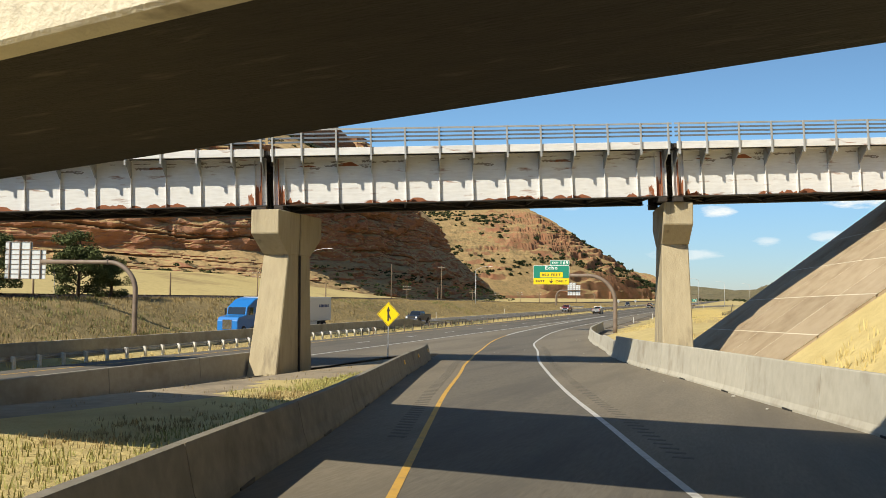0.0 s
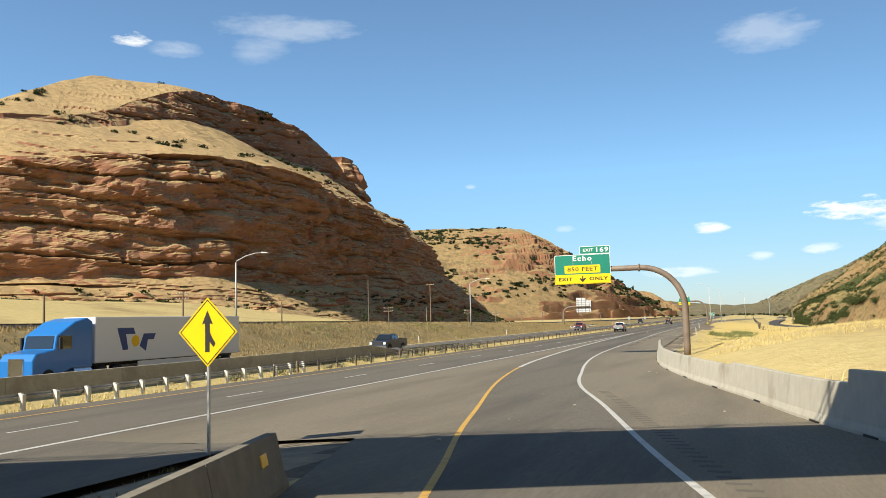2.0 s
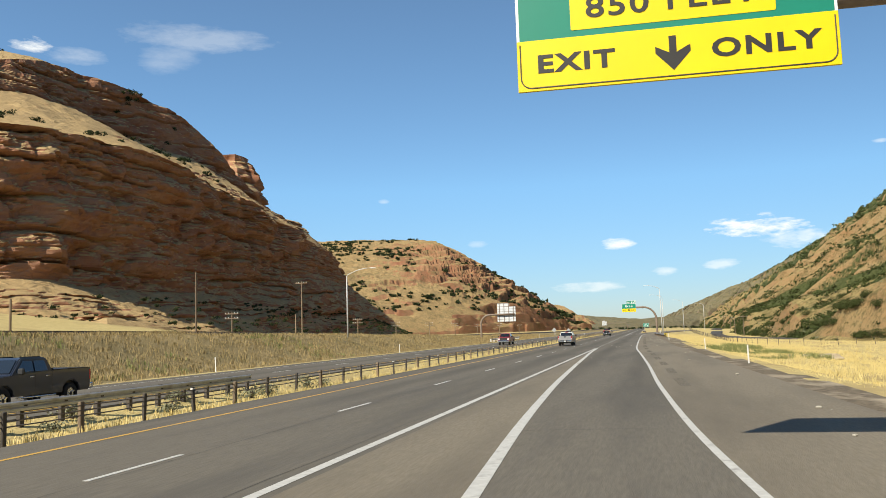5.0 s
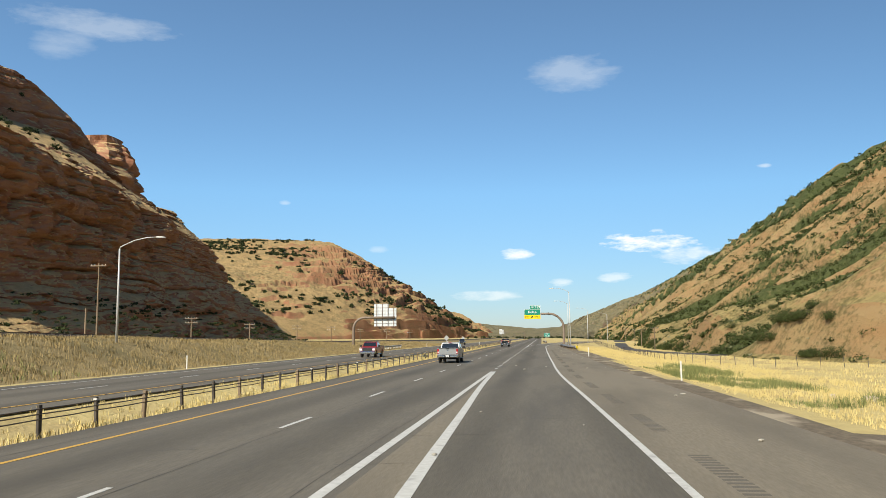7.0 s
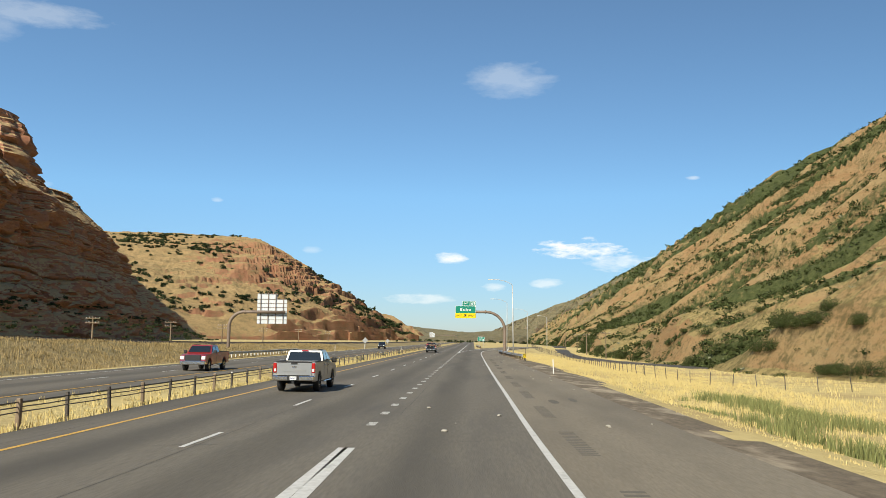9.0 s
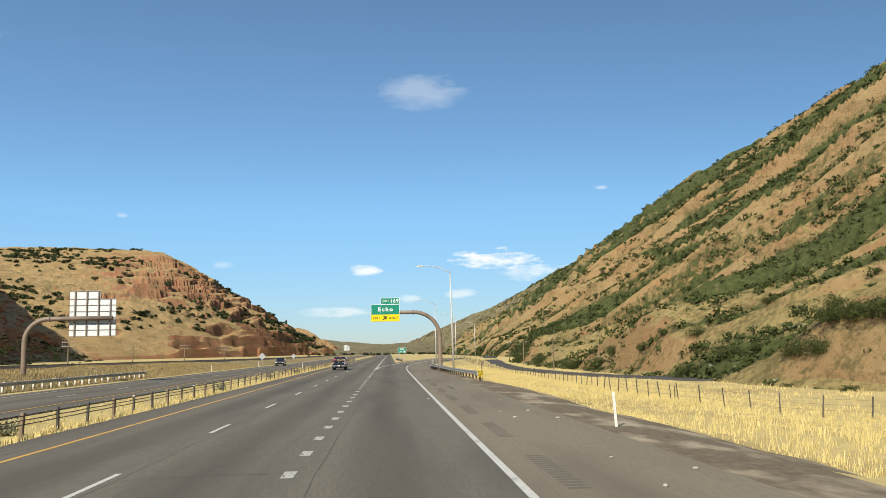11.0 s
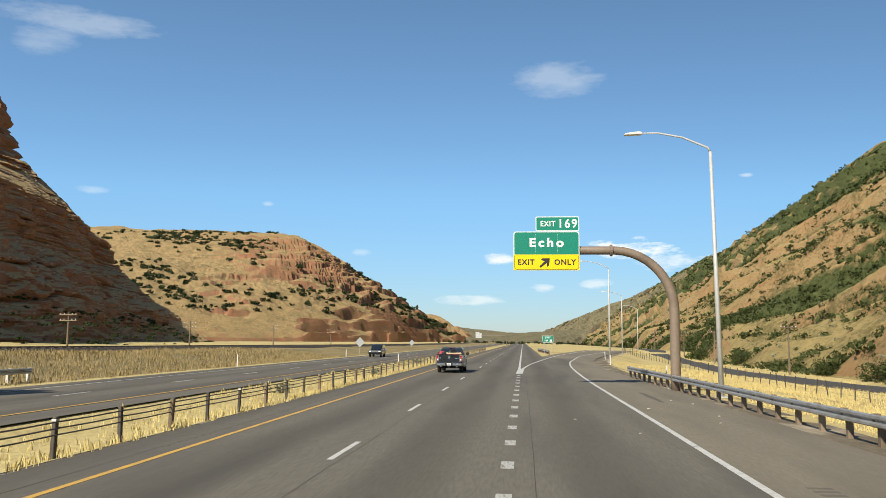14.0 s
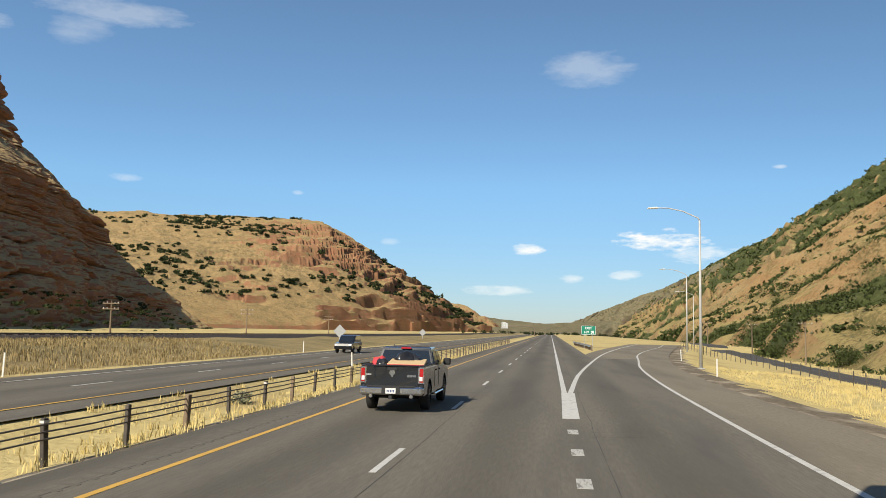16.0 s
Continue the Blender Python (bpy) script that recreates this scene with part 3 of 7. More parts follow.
gx = steps((-2600, -400, 110), (-400, -130, 15), (-130, -62, 4), (-62, -24, 1.3), (-24, -8, 0.8), (-8, 4, 2), (4, 46, 0.75), (46, 110, 4), (110, 400, 20), (400, 2600, 110))
gy = steps((-900, -440, 30), (-440, -336, 4), (-336, -190, 1.6), (-190, 110, 2.5), (110, 500, 9), (500, 1500, 40), (1500, 4700, 160))
X, Y = np.meshgrid(gx, gy, indexing="ij")
Z = ground_z(X, Y)
gf = grid_faces(len(gx), len(gy))
gv = np.stack([X, Y, Z], -1).reshape(-1, 3)
mid = gv[gf].mean(1)
edge_r = np.where(mid[:, 1] < 180, RIGHT(np.clip(mid[:, 1], -430, 180)), 44)
dirt_w = 1.7 + 2.0 * smooth01(-118, -100, mid[:, 1]) * smooth01(-46, -56, mid[:, 1]) + 0.5 * fractal(mid[:, 0] / 3, mid[:, 1] / 3, 2, 4)
gravel = ((mid[:, 0] > edge_r - 0.5) & (mid[:, 0] < edge_r + dirt_w)) | ((mid[:, 0] < -8) & (mid[:, 0] > -9.9)) \
    | ((mid[:, 1] > -300) & (mid[:, 1] < -262) & (mid[:, 0] > 5) & (mid[:, 0] < 11))
bare = ((mid[:, 1] < -278) & (mid[:, 0] > 5) & (mid[:, 0] < LEFT(np.clip(mid[:, 1], -430, -279)) - 0.5) & (mid[:, 0] < 11.8 + 2.2 * fractal(mid[:, 0] / 4, mid[:, 1] / 5, 3, 6)))
ground = tagged(sheet("ground", gv, gf, [M["ground"], M["gravel"], M["dirt"], M["embankment"]], np.where((mid[:, 0] < -26) & (mid[:, 0] > -50), 3, np.where(bare, 2, gravel.astype(int)))), "dry tan ground with sparse grass and gravel verges", "ground", kind="structure")


# ---------------------------------------------------------------- red cliffs beside the railway
def strata(y, z, seed):
    """Massive rounded layers parted here and there by thin weathered-out seams, with pits, lumps and upright joints; an outward shift."""
    zz = z + 7.0 * fractal(y / 75, z / 60, 3, seed) + 1.6 * fractal(y / 13, z / 9, 3, seed + 4)
    lumps = 2.2 * (np.abs(fractal(y / 26, z / 15, 3, seed + 6)) * 3.0 - 0.6) + 1.7 * fractal(y / 10, z / 5.5, 4, seed + 7)
    pit = smooth01(0.16, 0.34, fractal(y / 6.5, zz / 2.6, 3, seed + 8)) * smooth01(0.45, 0.65, value_noise(y / 40, zz / 14, seed + 9))
    out = lumps - 2.2 * pit
    for thick, deep, width, run, k in ((10.0, 2.8, 0.08, 40, 1), (3.7, 1.15, 0.13, 20, 2), (1.5, 0.35, 0.22, 13, 3)):
        q = zz / thick + 0.9 * value_noise(zz / (thick * 2.7), y / 160, seed + 10 * k)
        layer, f = np.floor(q), q - np.floor(q)
        seam = np.exp(-(np.minimum(f, 1 - f) / width) ** 2)
        strong = smooth01(0.42, 0.72, value_noise(y / run + layer * 7.3, layer * 1.7, seed + 11 * k))
        out = out - deep * (0.04 + 1.2 * strong) * seam + deep * 0.6 * (value_noise(layer * 3.7, y / (run * 1.6), seed + 12 * k) - 0.5)
        g = y / (thick * 2.1) + 5.1 * value_noise(layer * 2.9, 0 * y, seed + 13 * k) + 0.35 * fractal(y / 6, z / 6, 2, seed + 14 * k)
        cell, e = np.floor(g), g - np.floor(g)
        crack = np.exp(-(np.minimum(e, 1 - e) / 0.08) ** 2)
        out = out - deep * 0.55 * crack * strong + deep * 0.6 * (value_noise(cell * 4.3 + 0.5, layer * 5.7, seed + 15 * k) - 0.5)
    return out


FACE_X = curve_at([(-420, -540), (-250, -378), (-160, -284), (-112, -236), (-80, -206), (-55, -186), (-35, -175), (-10, -170), (30, -168), (90, -168), (160, -171), (200, -176), (240, -184), (270, -191), (300, -199), (330, -208), (352, -215), (372, -226), (392, -250), (420, -295), (460, -360)])
TALUS = curve_at([(-420, 60), (-40, 58), (-15, 54), (15, 42), (60, 35), (100, 33), (172, 31), (237, 32), (290, 38), (330, 46), (352, 52), (372, 58), (460, 60)])
BENCH = curve_at([(-420, -60), (-100, -60), (-40, -66), (30, -72), (90, -66), (150, -47), (200, -32), (240, -24), (270, -22), (300, -24), (330, -30), (372, -38), (460, -34)])
CLIFF_BASE = curve_at([(-420, 16), (-200, 20), (-80, 20.5), (-28, 22), (50, 21), (107, 27), (160, 35), (200, 37), (240, 38), (270, 38), (300, 38), (330, 37), (352, 35), (372, 32), (392, 28), (460, 22)])
CLIFF_TOP = curve_at([(-420, 34), (-300, 40), (-160, 52), (-93, 60), (-77, 63), (-53, 67.5), (-23, 71), (12, 73), (58, 72), (91, 69), (130, 66), (177, 61), (215, 58), (240, 57), (270, 57), (300, 56), (330, 53), (352, 50), (372, 46), (392, 43), (460, 36)])
CROWN = curve_at([(-420, 48), (-300, 58), (-160, 76), (-60, 94), (-26, 105), (-10, 112), (28, 130), (60, 137), (91, 136), (111, 133), (143, 127), (160, 118), (182, 104), (205, 93), (240, 88), (270, 88), (300, 90), (330, 92), (352, 92), (372, 92), (392, 88), (420, 80), (460, 66)])


def cliff_mesh():
    ys = steps((-420, -140, 4.0), (-140, 240, 1.15), (240, 460, 1.8))
    xf, zb, zc, zt = FACE_X(ys), CLIFF_BASE(ys), CLIFF_TOP(ys), CROWN(ys)
    foot = -1.5 + 0 * ys
    off = BENCH(ys)
    low_step, high_step = np.interp(ys, [0, 60], [0.54, 0.50]), np.interp(ys, [0, 40, 110, 190, 250], [0.68, 0.76, 0.90, 0.85, 0.70])
    near = np.interp(ys, [0, 60], [0, 1])
    tier, tier_z = TALUS(ys) * (0.5 + 0.12 * near), foot + (zb - foot) * (0.42 + 0.08 * near)
    rows = [(TALUS(ys), foot), (tier, tier_z), (4, zb), (-4, zc), (off, zc + (zt - zc) * low_step), (off - 6, zc + (zt - zc) * high_step), (off - 40, zt), (-280, zt * 0.66 + 4)]
    counts, wild = [34, 30, 84, 34, 34, 18, 10], [(0.5, 1.0), (0.95, 1.0), (1.0, 1.0), (0.75, 0.1), (0.95, 0.85), (0.45, 0.03), (0.05, 0.05)]
    xs, zs, ws = [], [], []
    for (o0, z0), (o1, z1), n, (w0, w1) in zip(rows, rows[1:], counts, wild):
        for k in range(n):
            f = k / n
            xs.append(xf + o0 + (o1 - o0) * f)
            zs.append(z0 + (z1 - z0) * f)
            ws.append(np.full(len(ys), w0 + (w1 - w0) * f))
    x, z, w = np.array(xs), np.array(zs), np.array(ws)
    y = np.broadcast_to(ys, x.shape)
    big = 7.0 * fractal(y / 70, z / 170, 3, 21) + 3.4 * fractal(y / 26, z / 50, 3, 25)
    fine = 1.5 * fractal(y / 5.0, z / 4.0, 4, 31, 0.6)
    push = w * (strata(y, z, 40) + fine) + big * (0.3 + 0.7 * w)
    lean = np.gradient(FACE_X(ys), ys)
    nx, ny = 1 / np.sqrt(1 + lean ** 2), -lean / np.sqrt(1 + lean ** 2)
    zz = z + (1 - w) * 1.6 * fractal(x / 14, y / 14, 4, 51) + (1 - w) * 5 * fractal(x / 60, y / 60, 2, 55)
    verts = np.stack([x + push * nx, y + push * ny, zz], -1).reshape(-1, 3)
    return verts, grid_faces(*x.shape)


v, f = cliff_mesh()
CLIFF_VERTS = v
red_cliff = tagged(sheet("red_cliff", v, f, [M["red_rock"]], smooth=False), "layered red sandstone cliff with dry grass ledges", "cliff", kind="structure")


def rock_tower(at, size, seed):
    """A blocky stand of layered rock."""
    n, m = 56, 60
    a = np.linspace(0, 2 * math.pi, n, endpoint=False)
    h = np.concatenate([np.linspace(0, 1, m), [1.04, 1.05]])
    A, H = np.meshgrid(a, h, indexing="ij")
    sq = 1 / np.maximum(np.abs(np.cos(A)), np.abs(np.sin(A))) ** 0.7
    shrink = np.where(H > 1.045, 0.0, np.where(H > 1.01, 0.42, (1 - 0.10 * H) * np.sqrt(1 - 0.86 * smooth01(0.50, 1.10, H))))
    r = sq * shrink
    z = at[2] + H * size[2]
    p = A * 12
    r = r + (H < 1.01) * (strata(at[1] + p, z, seed) * 0.05 + 0.10 * fractal(p / 9, z / 9, 4, seed + 9))
    vv = np.stack([at[0] + np.cos(A) * r * size[0], at[1] + np.sin(A) * r * size[1], z], -1)
    vv = np.concatenate([vv, vv[:1]], 0)
    ob = sheet("rock_tower", vv.reshape(-1, 3), grid_faces(n + 1, m + 2)[:, ::-1], [M["red_rock"]], smooth=False)
    return tagged(ob, "blocky red sandstone tower on the cliff shoulder", "rock", kind="structure")


rock_tower((-316, 366, 62), (29, 31, 84), 71)
rock_tower((-131, -50, 0), (13, 19, 9), 83)


# ---------------------------------------------------------------- hills
def hill(name, foot, crest, back, nu, nv, mat, label, ribs=0.0, rough=1.0, seed=0, bow=0.85, ledge=0.0, cover=None, ledge_zone=(0.15, 0.6), slant=-210, toe=0.0, spread=((0, 1), (0, 1))):
    """A hillside between a foot line and a crest line, each a list of (x, y, z); back: how far it falls behind the crest."""
    def along(line, n):
        p = np.array(line, float)
        d = np.concatenate([[0], np.cumsum(np.linalg.norm(np.diff(p[:, :2], axis=0), axis=1))])
        s = d[-1] * np.interp(np.linspace(0, 1, n), *spread)
        return np.stack([np.interp(s, d, p[:, i]) for i in range(3)], -1)
    a, b = along(foot, nu), along(crest, nu)
    t = np.linspace(0, 1.35, nv)
    T_, _ = np.meshgrid(t, np.arange(nu))
    base = a[:, None, :] + (b - a)[:, None, :] * np.minimum(T_, 1)[..., None]
    over = np.maximum(T_ - 1, 0)
    away = (b - a)[:, None, :2]
    x, y = base[..., 0] + away[..., 0] * over * back, base[..., 1] + away[..., 1] * over * back
    rise = np.minimum(T_, 1) ** bow
    z = a[:, None, 2] + (b - a)[:, None, 2] * rise - over * 1.2 * b[:, None, 2]
    s = np.interp(np.linspace(0, 1, nu), *spread)[:, None] * np.linalg.norm(b[-1, :2] - b[0, :2])
    soft = np.minimum(1, T_ * 6) * (T_ < 1.01) + (T_ >= 1.01) * 0.5
    if ribs:
        k = s + T_ * slant
        calm = soft * (1 - 0.85 * smooth01(0.72, 1.0, T_))
        z = z + ribs * calm * (ridged(k / 75, T_ * 1.1, 3, seed + 1) - 0.6) + ribs * 0.62 * calm * (ridged(k / 26, T_ * 2.0, 3, seed + 2) - 0.6) + ribs * 0.26 * calm * (ridged(k / 9, T_ * 4.0, 2, seed + 5) - 0.6)
    bed = z.copy()
    z = z + rough * soft * (5.0 * fractal(x / 90, y / 90, 3, seed + 3) + 1.6 * fractal(x / 16, y / 16, 4, seed + 4) + 0.5 * fractal(x / 4.5, y / 4.5, 3, seed + 9))
    if ledge:
        zone = smooth01(*ledge_zone, s / s.max()) * smooth01(0.95, 0.66, T_)
        for k, (thick, share) in enumerate(((14, 1.0), (6.0, 0.5))):
            q = (0.75 * bed + 0.25 * z) / thick + 1.5 * fractal(x / 170, y / 170, 4, seed + 6 + 20 * k)
            patch = zone * smooth01(-0.22, 0.08, fractal(x / 62 + 0.4 * k, y / 62, 4, seed + 7 + 20 * k))
            z = z + ledge * share * patch * (smooth01(0.42, 0.58, q - np.floor(q)) - (q - np.floor(q)))
    if toe:
        z = z + toe * smooth01(0.004, 0.028, T_) * smooth01(1.0, 0.4, T_) * (0.55 + 1.6 * fractal(s / 45, T_ * 3, 3, seed + 8))
    verts = np.stack([x, y, z], -1)
    ob = sheet(name, verts.reshape(-1, 3), grid_faces(nu, nv)[:, ::-1], [mat], smooth=False)
    if cover is not None:
        v01 = np.broadcast_to(np.linspace(0, 1, nv), (nu, nv))
        u01 = np.broadcast_to(np.linspace(0, 1, nu)[:, None], (nu, nv))
        ob.data.attributes.new("scrub_cover", "FLOAT", "POINT").data.foreach_set("value", cover(u01, v01).astype(np.float32).ravel())
    return tagged(ob, label, "hill", kind="structure"), verts


HILL_SPREAD = ((0, 0.06, 0.72, 1), (0, 0.084, 0.235, 1))


def scrub_band(u, v):
    """How thick the green scrub grows: it fills the gullies between the slanting ribs; u along the slope, v up it, 0 to 1."""
    k = np.interp(u, *HILL_SPREAD) * 3820 + v * 1.35 * 350
    gully = 1.0 * (0.60 - ridged(k / 26, v * 2.7, 3, 103)) + 0.7 * (0.60 - ridged(k / 75, v * 1.485, 3, 102))
    return gully + 0.40 * fractal(k / 17, v * 3.0, 3, 305) + 0.45 * fractal(k / 7, v * 7, 3, 309) \
        + 0.34 * smooth01(0.02, 0.16, v) + 0.40 * smooth01(0.18, 0.36, v) - 0.45 * smooth01(0.70, 0.745, v) + 0.06


right_hill, RH = hill("hillside", [(95, -420, -2.3), (80, -200, -2.3), (62, -100, -2.3), (48, -58, -2.3), (42, -30, -2.3), (40.5, 10, -2.3), (40, 80, -2.3), (42, 120, -2.3), (46, 180, -2.3), (50, 300, -2.3), (60, 500, -2.3), (75, 800, -2.3), (98, 1400, -2.3), (110, 3400, -2.3)],
                      [(250, -420, 120), (265, -150, 165), (300, 160, 172), (318, 400, 177), (308, 736, 172), (332, 1121, 155), (340, 1515, 160), (322, 2213, 136), (300, 3400, 86)],
                      0.8, 820, 190, M["slope"], "steep tan hillside with green scrub in its gullies", ribs=17, rough=1.0, seed=101, bow=1.14, ledge=2.5, cover=scrub_band, slant=350, toe=5.0, spread=HILL_SPREAD)
far_hill, FH = hill("far_hill", [(-520, 520, 0), (-330, 600, -1), (-215, 740, -1), (-140, 880, -1), (-95, 1000, -1), (-70, 1060, -1)],
                    [(-1000, 1500, 225), (-640, 1450, 210), (-475, 1450, 203), (-400, 1390, 189), (-330, 1300, 155), (-250, 1200, 107), (-172, 1120, 58), (-110, 1090, 18)],
                    0.8, 560, 210, M["hill_rock"], "rounded dry hill with red ledges and scattered junipers", ribs=1.0, rough=1.7, seed=151, bow=0.74, ledge=15.0, ledge_zone=(0.30, 0.56))
hill("far_ridge", [(-300, 1500, 0), (-160, 1800, 0), (-110, 2000, 0), (-95, 2080, 0)], [(-700, 2300, 170), (-420, 2260, 112), (-300, 2200, 84), (-220, 2180, 66), (-160, 2160, 30), (-118, 2150, 8)],
     0.8, 120, 40, M["hill_rock"], "distant red ridge across the valley", ribs=8, rough=1.4, seed=171, ledge=5.0)
hill("far_ridge", [(120, 1000, -1), (70, 2000, -1), (30, 3000, -1), (10, 3600, -1)], [(345, 1400, 150), (290, 2100, 122), (190, 3000, 84), (70, 4000, 34)],
     0.8, 260, 70, M["far_slope"], "distant grey-tan ridge along the valley", ribs=12, rough=1.6, seed=176)
hill("far_ridge", [(-120, 1150, -1), (-40, 1000, -1), (60, 1150, -1), (110, 1400, -1)], [(-120, 1700, 10), (-30, 1650, 19), (60, 1700, 24), (130, 1800, 30)],
     0.8, 60, 20, M["far_slope"], "low tan rise where the road bends away", ribs=3, rough=0.6, seed=177)
hill("far_ridge", [(-1400, 2600, 0), (-400, 2900, 0), (100, 3000, 0), (900, 2900, 0)], [(-1400, 4300, 190), (-300, 4300, 70), (60, 4300, 34), (260, 4300, 60), (900, 4300, 200)],
     0.8, 90, 20, M["far_slope"], "low hazy ridge closing the valley", ribs=10, rough=2.0, seed=181)
hill("far_hill", [(-300, -900, 2), (-300, -560, 4), (-290, -330, 6)], [(-700, -900, 190), (-560, -520, 175), (-430, -180, 175)],
     0.8, 90, 50, M["hill_rock"], "dry grass dome beyond the cliffs", ribs=8, rough=1.4, seed=191, ledge=3.0)
hill("hillside", [(95, -1000, -1), (92, -700, -1), (92, -430, -2)], [(330, -1000, 150), (280, -700, 150), (250, -430, 118)],
     0.8, 90, 40, M["slope"], "tan hillside behind the bridges", ribs=12, rough=0.8, seed=195)

# ---------------------------------------------------------------- pavements
def strip(ys, left, right, cols, lift=0.0):
    """Verts and faces of a pavement between two edge functions."""
    t = np.linspace(0, 1, cols)
    x = left(ys)[:, None] + (right(ys) - left(ys))[:, None] * t
    y = np.broadcast_to(ys[:, None], x.shape)
    return np.stack([x, y, road_z(x, y) + lift], -1).reshape(-1, 3), grid_faces(len(ys), cols)[:, ::-1]


def const(v):
    return lambda y: np.full(np.shape(y), float(v))


def joined(name, pieces, mats, label, category="road"):
    vs, fs, ms, n = [], [], [], 0
    for (v, f), m in pieces:
        vs.append(v)
        fs.append(f + n)
        ms.append(np.full(len(f), m))
        n += len(v)
    return tagged(sheet(name, np.concatenate(vs), np.concatenate(fs), mats, np.concatenate(ms)), label, category, kind="structure")


RAMP_LEFT_LINE = curve_at([(-430, 56), (-340, 30.0), (-324, 25.0), (-314.6, 22.05), (-307.7, 19.95), (-296.2, 16.7), (-290, 14.87), (-282.6, 12.93), (-278.2, 11.7), (-269.1, 9.45), (-258.7, 7.05),
                           (-244.5, 4.66), (-225.4, 2.95), (-210, 2.1), (-190, 1.35), (-175, 0.9), (-160, 0.45), (-143.6, 0.15)])
RAMP_RIGHT_LINE = curve_at([(-430, 62), (-340, 34.8), (-321.8, 29.15), (-312.8, 26.4), (-306, 24.2), (-295, 20.9), (-282.5, 17.4), (-268.6, 14.0), (-258.2, 11.2), (-249, 9.65), (-242, 8.6),
                            (-235, 7.75), (-226, 7.0), (-210, 6.3), (-190, 5.85), (-170, 5.3), (-150, 4.72), (-120, 4.5), (-80, 4.38), (-40, 4.38), (0, 4.55), (22, 5.1), (40, 6.1), (56, 7.6),
                            (75, 9.4), (100, 13), (140, 20), (180, 26)])
far_y = np.concatenate([np.arange(EXIT_Y, 300, 10.0), np.arange(300, 2300, 50.0)])
merge_y = np.linspace(MERGE_Y, EXIT_Y, 240)
NARROW = 96


def lane_left(y):
    return np.maximum(RAMP_LEFT_LINE(y), 0.3)


joined("road", [(strip(np.linspace(-700, MERGE_Y, 90), const(-9.0), const(6.4), 8), 0), (strip(merge_y, const(-9.0), const(0.3), 8), 0),
                (strip(merge_y[:NARROW + 1], const(0.3), lane_left, 6), 1), (strip(merge_y, lane_left, RAMP_RIGHT_LINE, 8), 0),
                (strip(merge_y, RAMP_RIGHT_LINE, RIGHT, 8), 1), (strip(far_y, const(-9.0), const(3.4), 6), 0)],
       [M["asphalt"], M["asphalt_ramp"]], "grey asphalt freeway carriageway with worn wheel tracks")
ramp_y = np.linspace(-430, MERGE_Y, 110)
joined("ramp_road", [(strip(ramp_y, LEFT, RAMP_LEFT_LINE, 5), 1), (strip(ramp_y, RAMP_LEFT_LINE, RAMP_RIGHT_LINE, 8), 0), (strip(ramp_y, RAMP_RIGHT_LINE, RIGHT, 8), 1)], [M["asphalt"], M["asphalt_ramp"]], "brown-grey asphalt slip road running down to the freeway")
joined("exit_road", [(strip(np.linspace(EXIT_Y, 180, 30), lambda y: np.maximum(EXIT_LEFT(y) - 2.0, 3.4), RIGHT, 6), 0)], [M["asphalt_ramp"]], "asphalt exit road bending away from the freeway")
joined("far_road", [(strip(np.concatenate([np.linspace(-700, 300, 100), np.arange(320, 2300, 50.0)]), const(-25.0), const(-14.3), 6, -0.01), 0)], [M["asphalt"]],
       "asphalt carriageway of the opposite direction")

# ---------------------------------------------------------------- painted lines
PAINT = 0.006


def line(name, centre, y0, y1, width, mat, step=2.0, label=""):
    """A painted line along the centre function; one thin slab."""
    n = max(2, int(abs(y1 - y0) / step) + 1)
    ys = np.linspace(y0, y1, n)
    x = centre(ys)
    d = np.gradient(x, ys)
    nx, ny = 1 / np.sqrt(1 + d * d), -d / np.sqrt(1 + d * d)
    out = []
    for side in (-0.5, 0.5):
        px, py = x + nx * width * side, ys + ny * width * side
        z = road_z(px, py) + PAINT
        out.append(np.stack([px, py, z], -1))
    v = np.stack(out, 1).reshape(-1, 3)
    me_mat = M[mat]
    return tagged(sheet(name, v, grid_faces(n, 2)[:, ::-1], [me_mat]), label, "road marking", kind="structure")


line("edge_line", RAMP_LEFT_LINE, -430, -244.5, 0.15, "yellow_paint", 1.5, "worn yellow edge line of the slip road")
line("gore_line", RAMP_LEFT_LINE, -244.3, -143.6, 0.26, "white_paint", 1.5, "worn white line of the merging nose")
line("edge_line", RAMP_RIGHT_LINE, -430, 180, 0.17, "white_paint", 1.5, "white edge line along the slip road shoulder")
line("gore_line", const(0.0), -700, -143.6, 0.22, "white_paint", 4, "white edge line of the freeway")
line("median_line", const(-7.28), -700, 1800, 0.15, "yellow_paint", 8, "yellow line along the median shoulder")
line("gore_line", const(0.0), 0.4, 1800, 0.22, "white_paint", 5, "white freeway edge line beyond the exit nose")
line("gore_line", EXIT_LEFT, 10, 180, 0.22, "white_paint", 1.5, "white line curving along the exit road")
line("far_line", const(-16.0), -700, 1800, 0.15, "yellow_paint", 8, "yellow median line of the opposite carriageway")
line("far_line", const(-23.2), -700, 1800, 0.15, "white_paint", 8, "white shoulder line of the opposite carriageway")
# nose of the exit: the thick painted wedge
bm = bmesh.new()
ws = [bm.verts.new(p) for p in ((-0.22, 0.4, PAINT + 0.003), (0.28, 0.4, PAINT + 0.003), (0.42, 11, PAINT + 0.003), (0.05, 11, PAINT + 0.003), (-0.12, 11, PAINT + 0.003))]
bm.faces.new(ws)
part("gore_nose", bm, M["white_paint"])
tagged(bpy.data.objects["gore_nose"], "worn white painted wedge at the exit nose", "road marking", kind="structure")


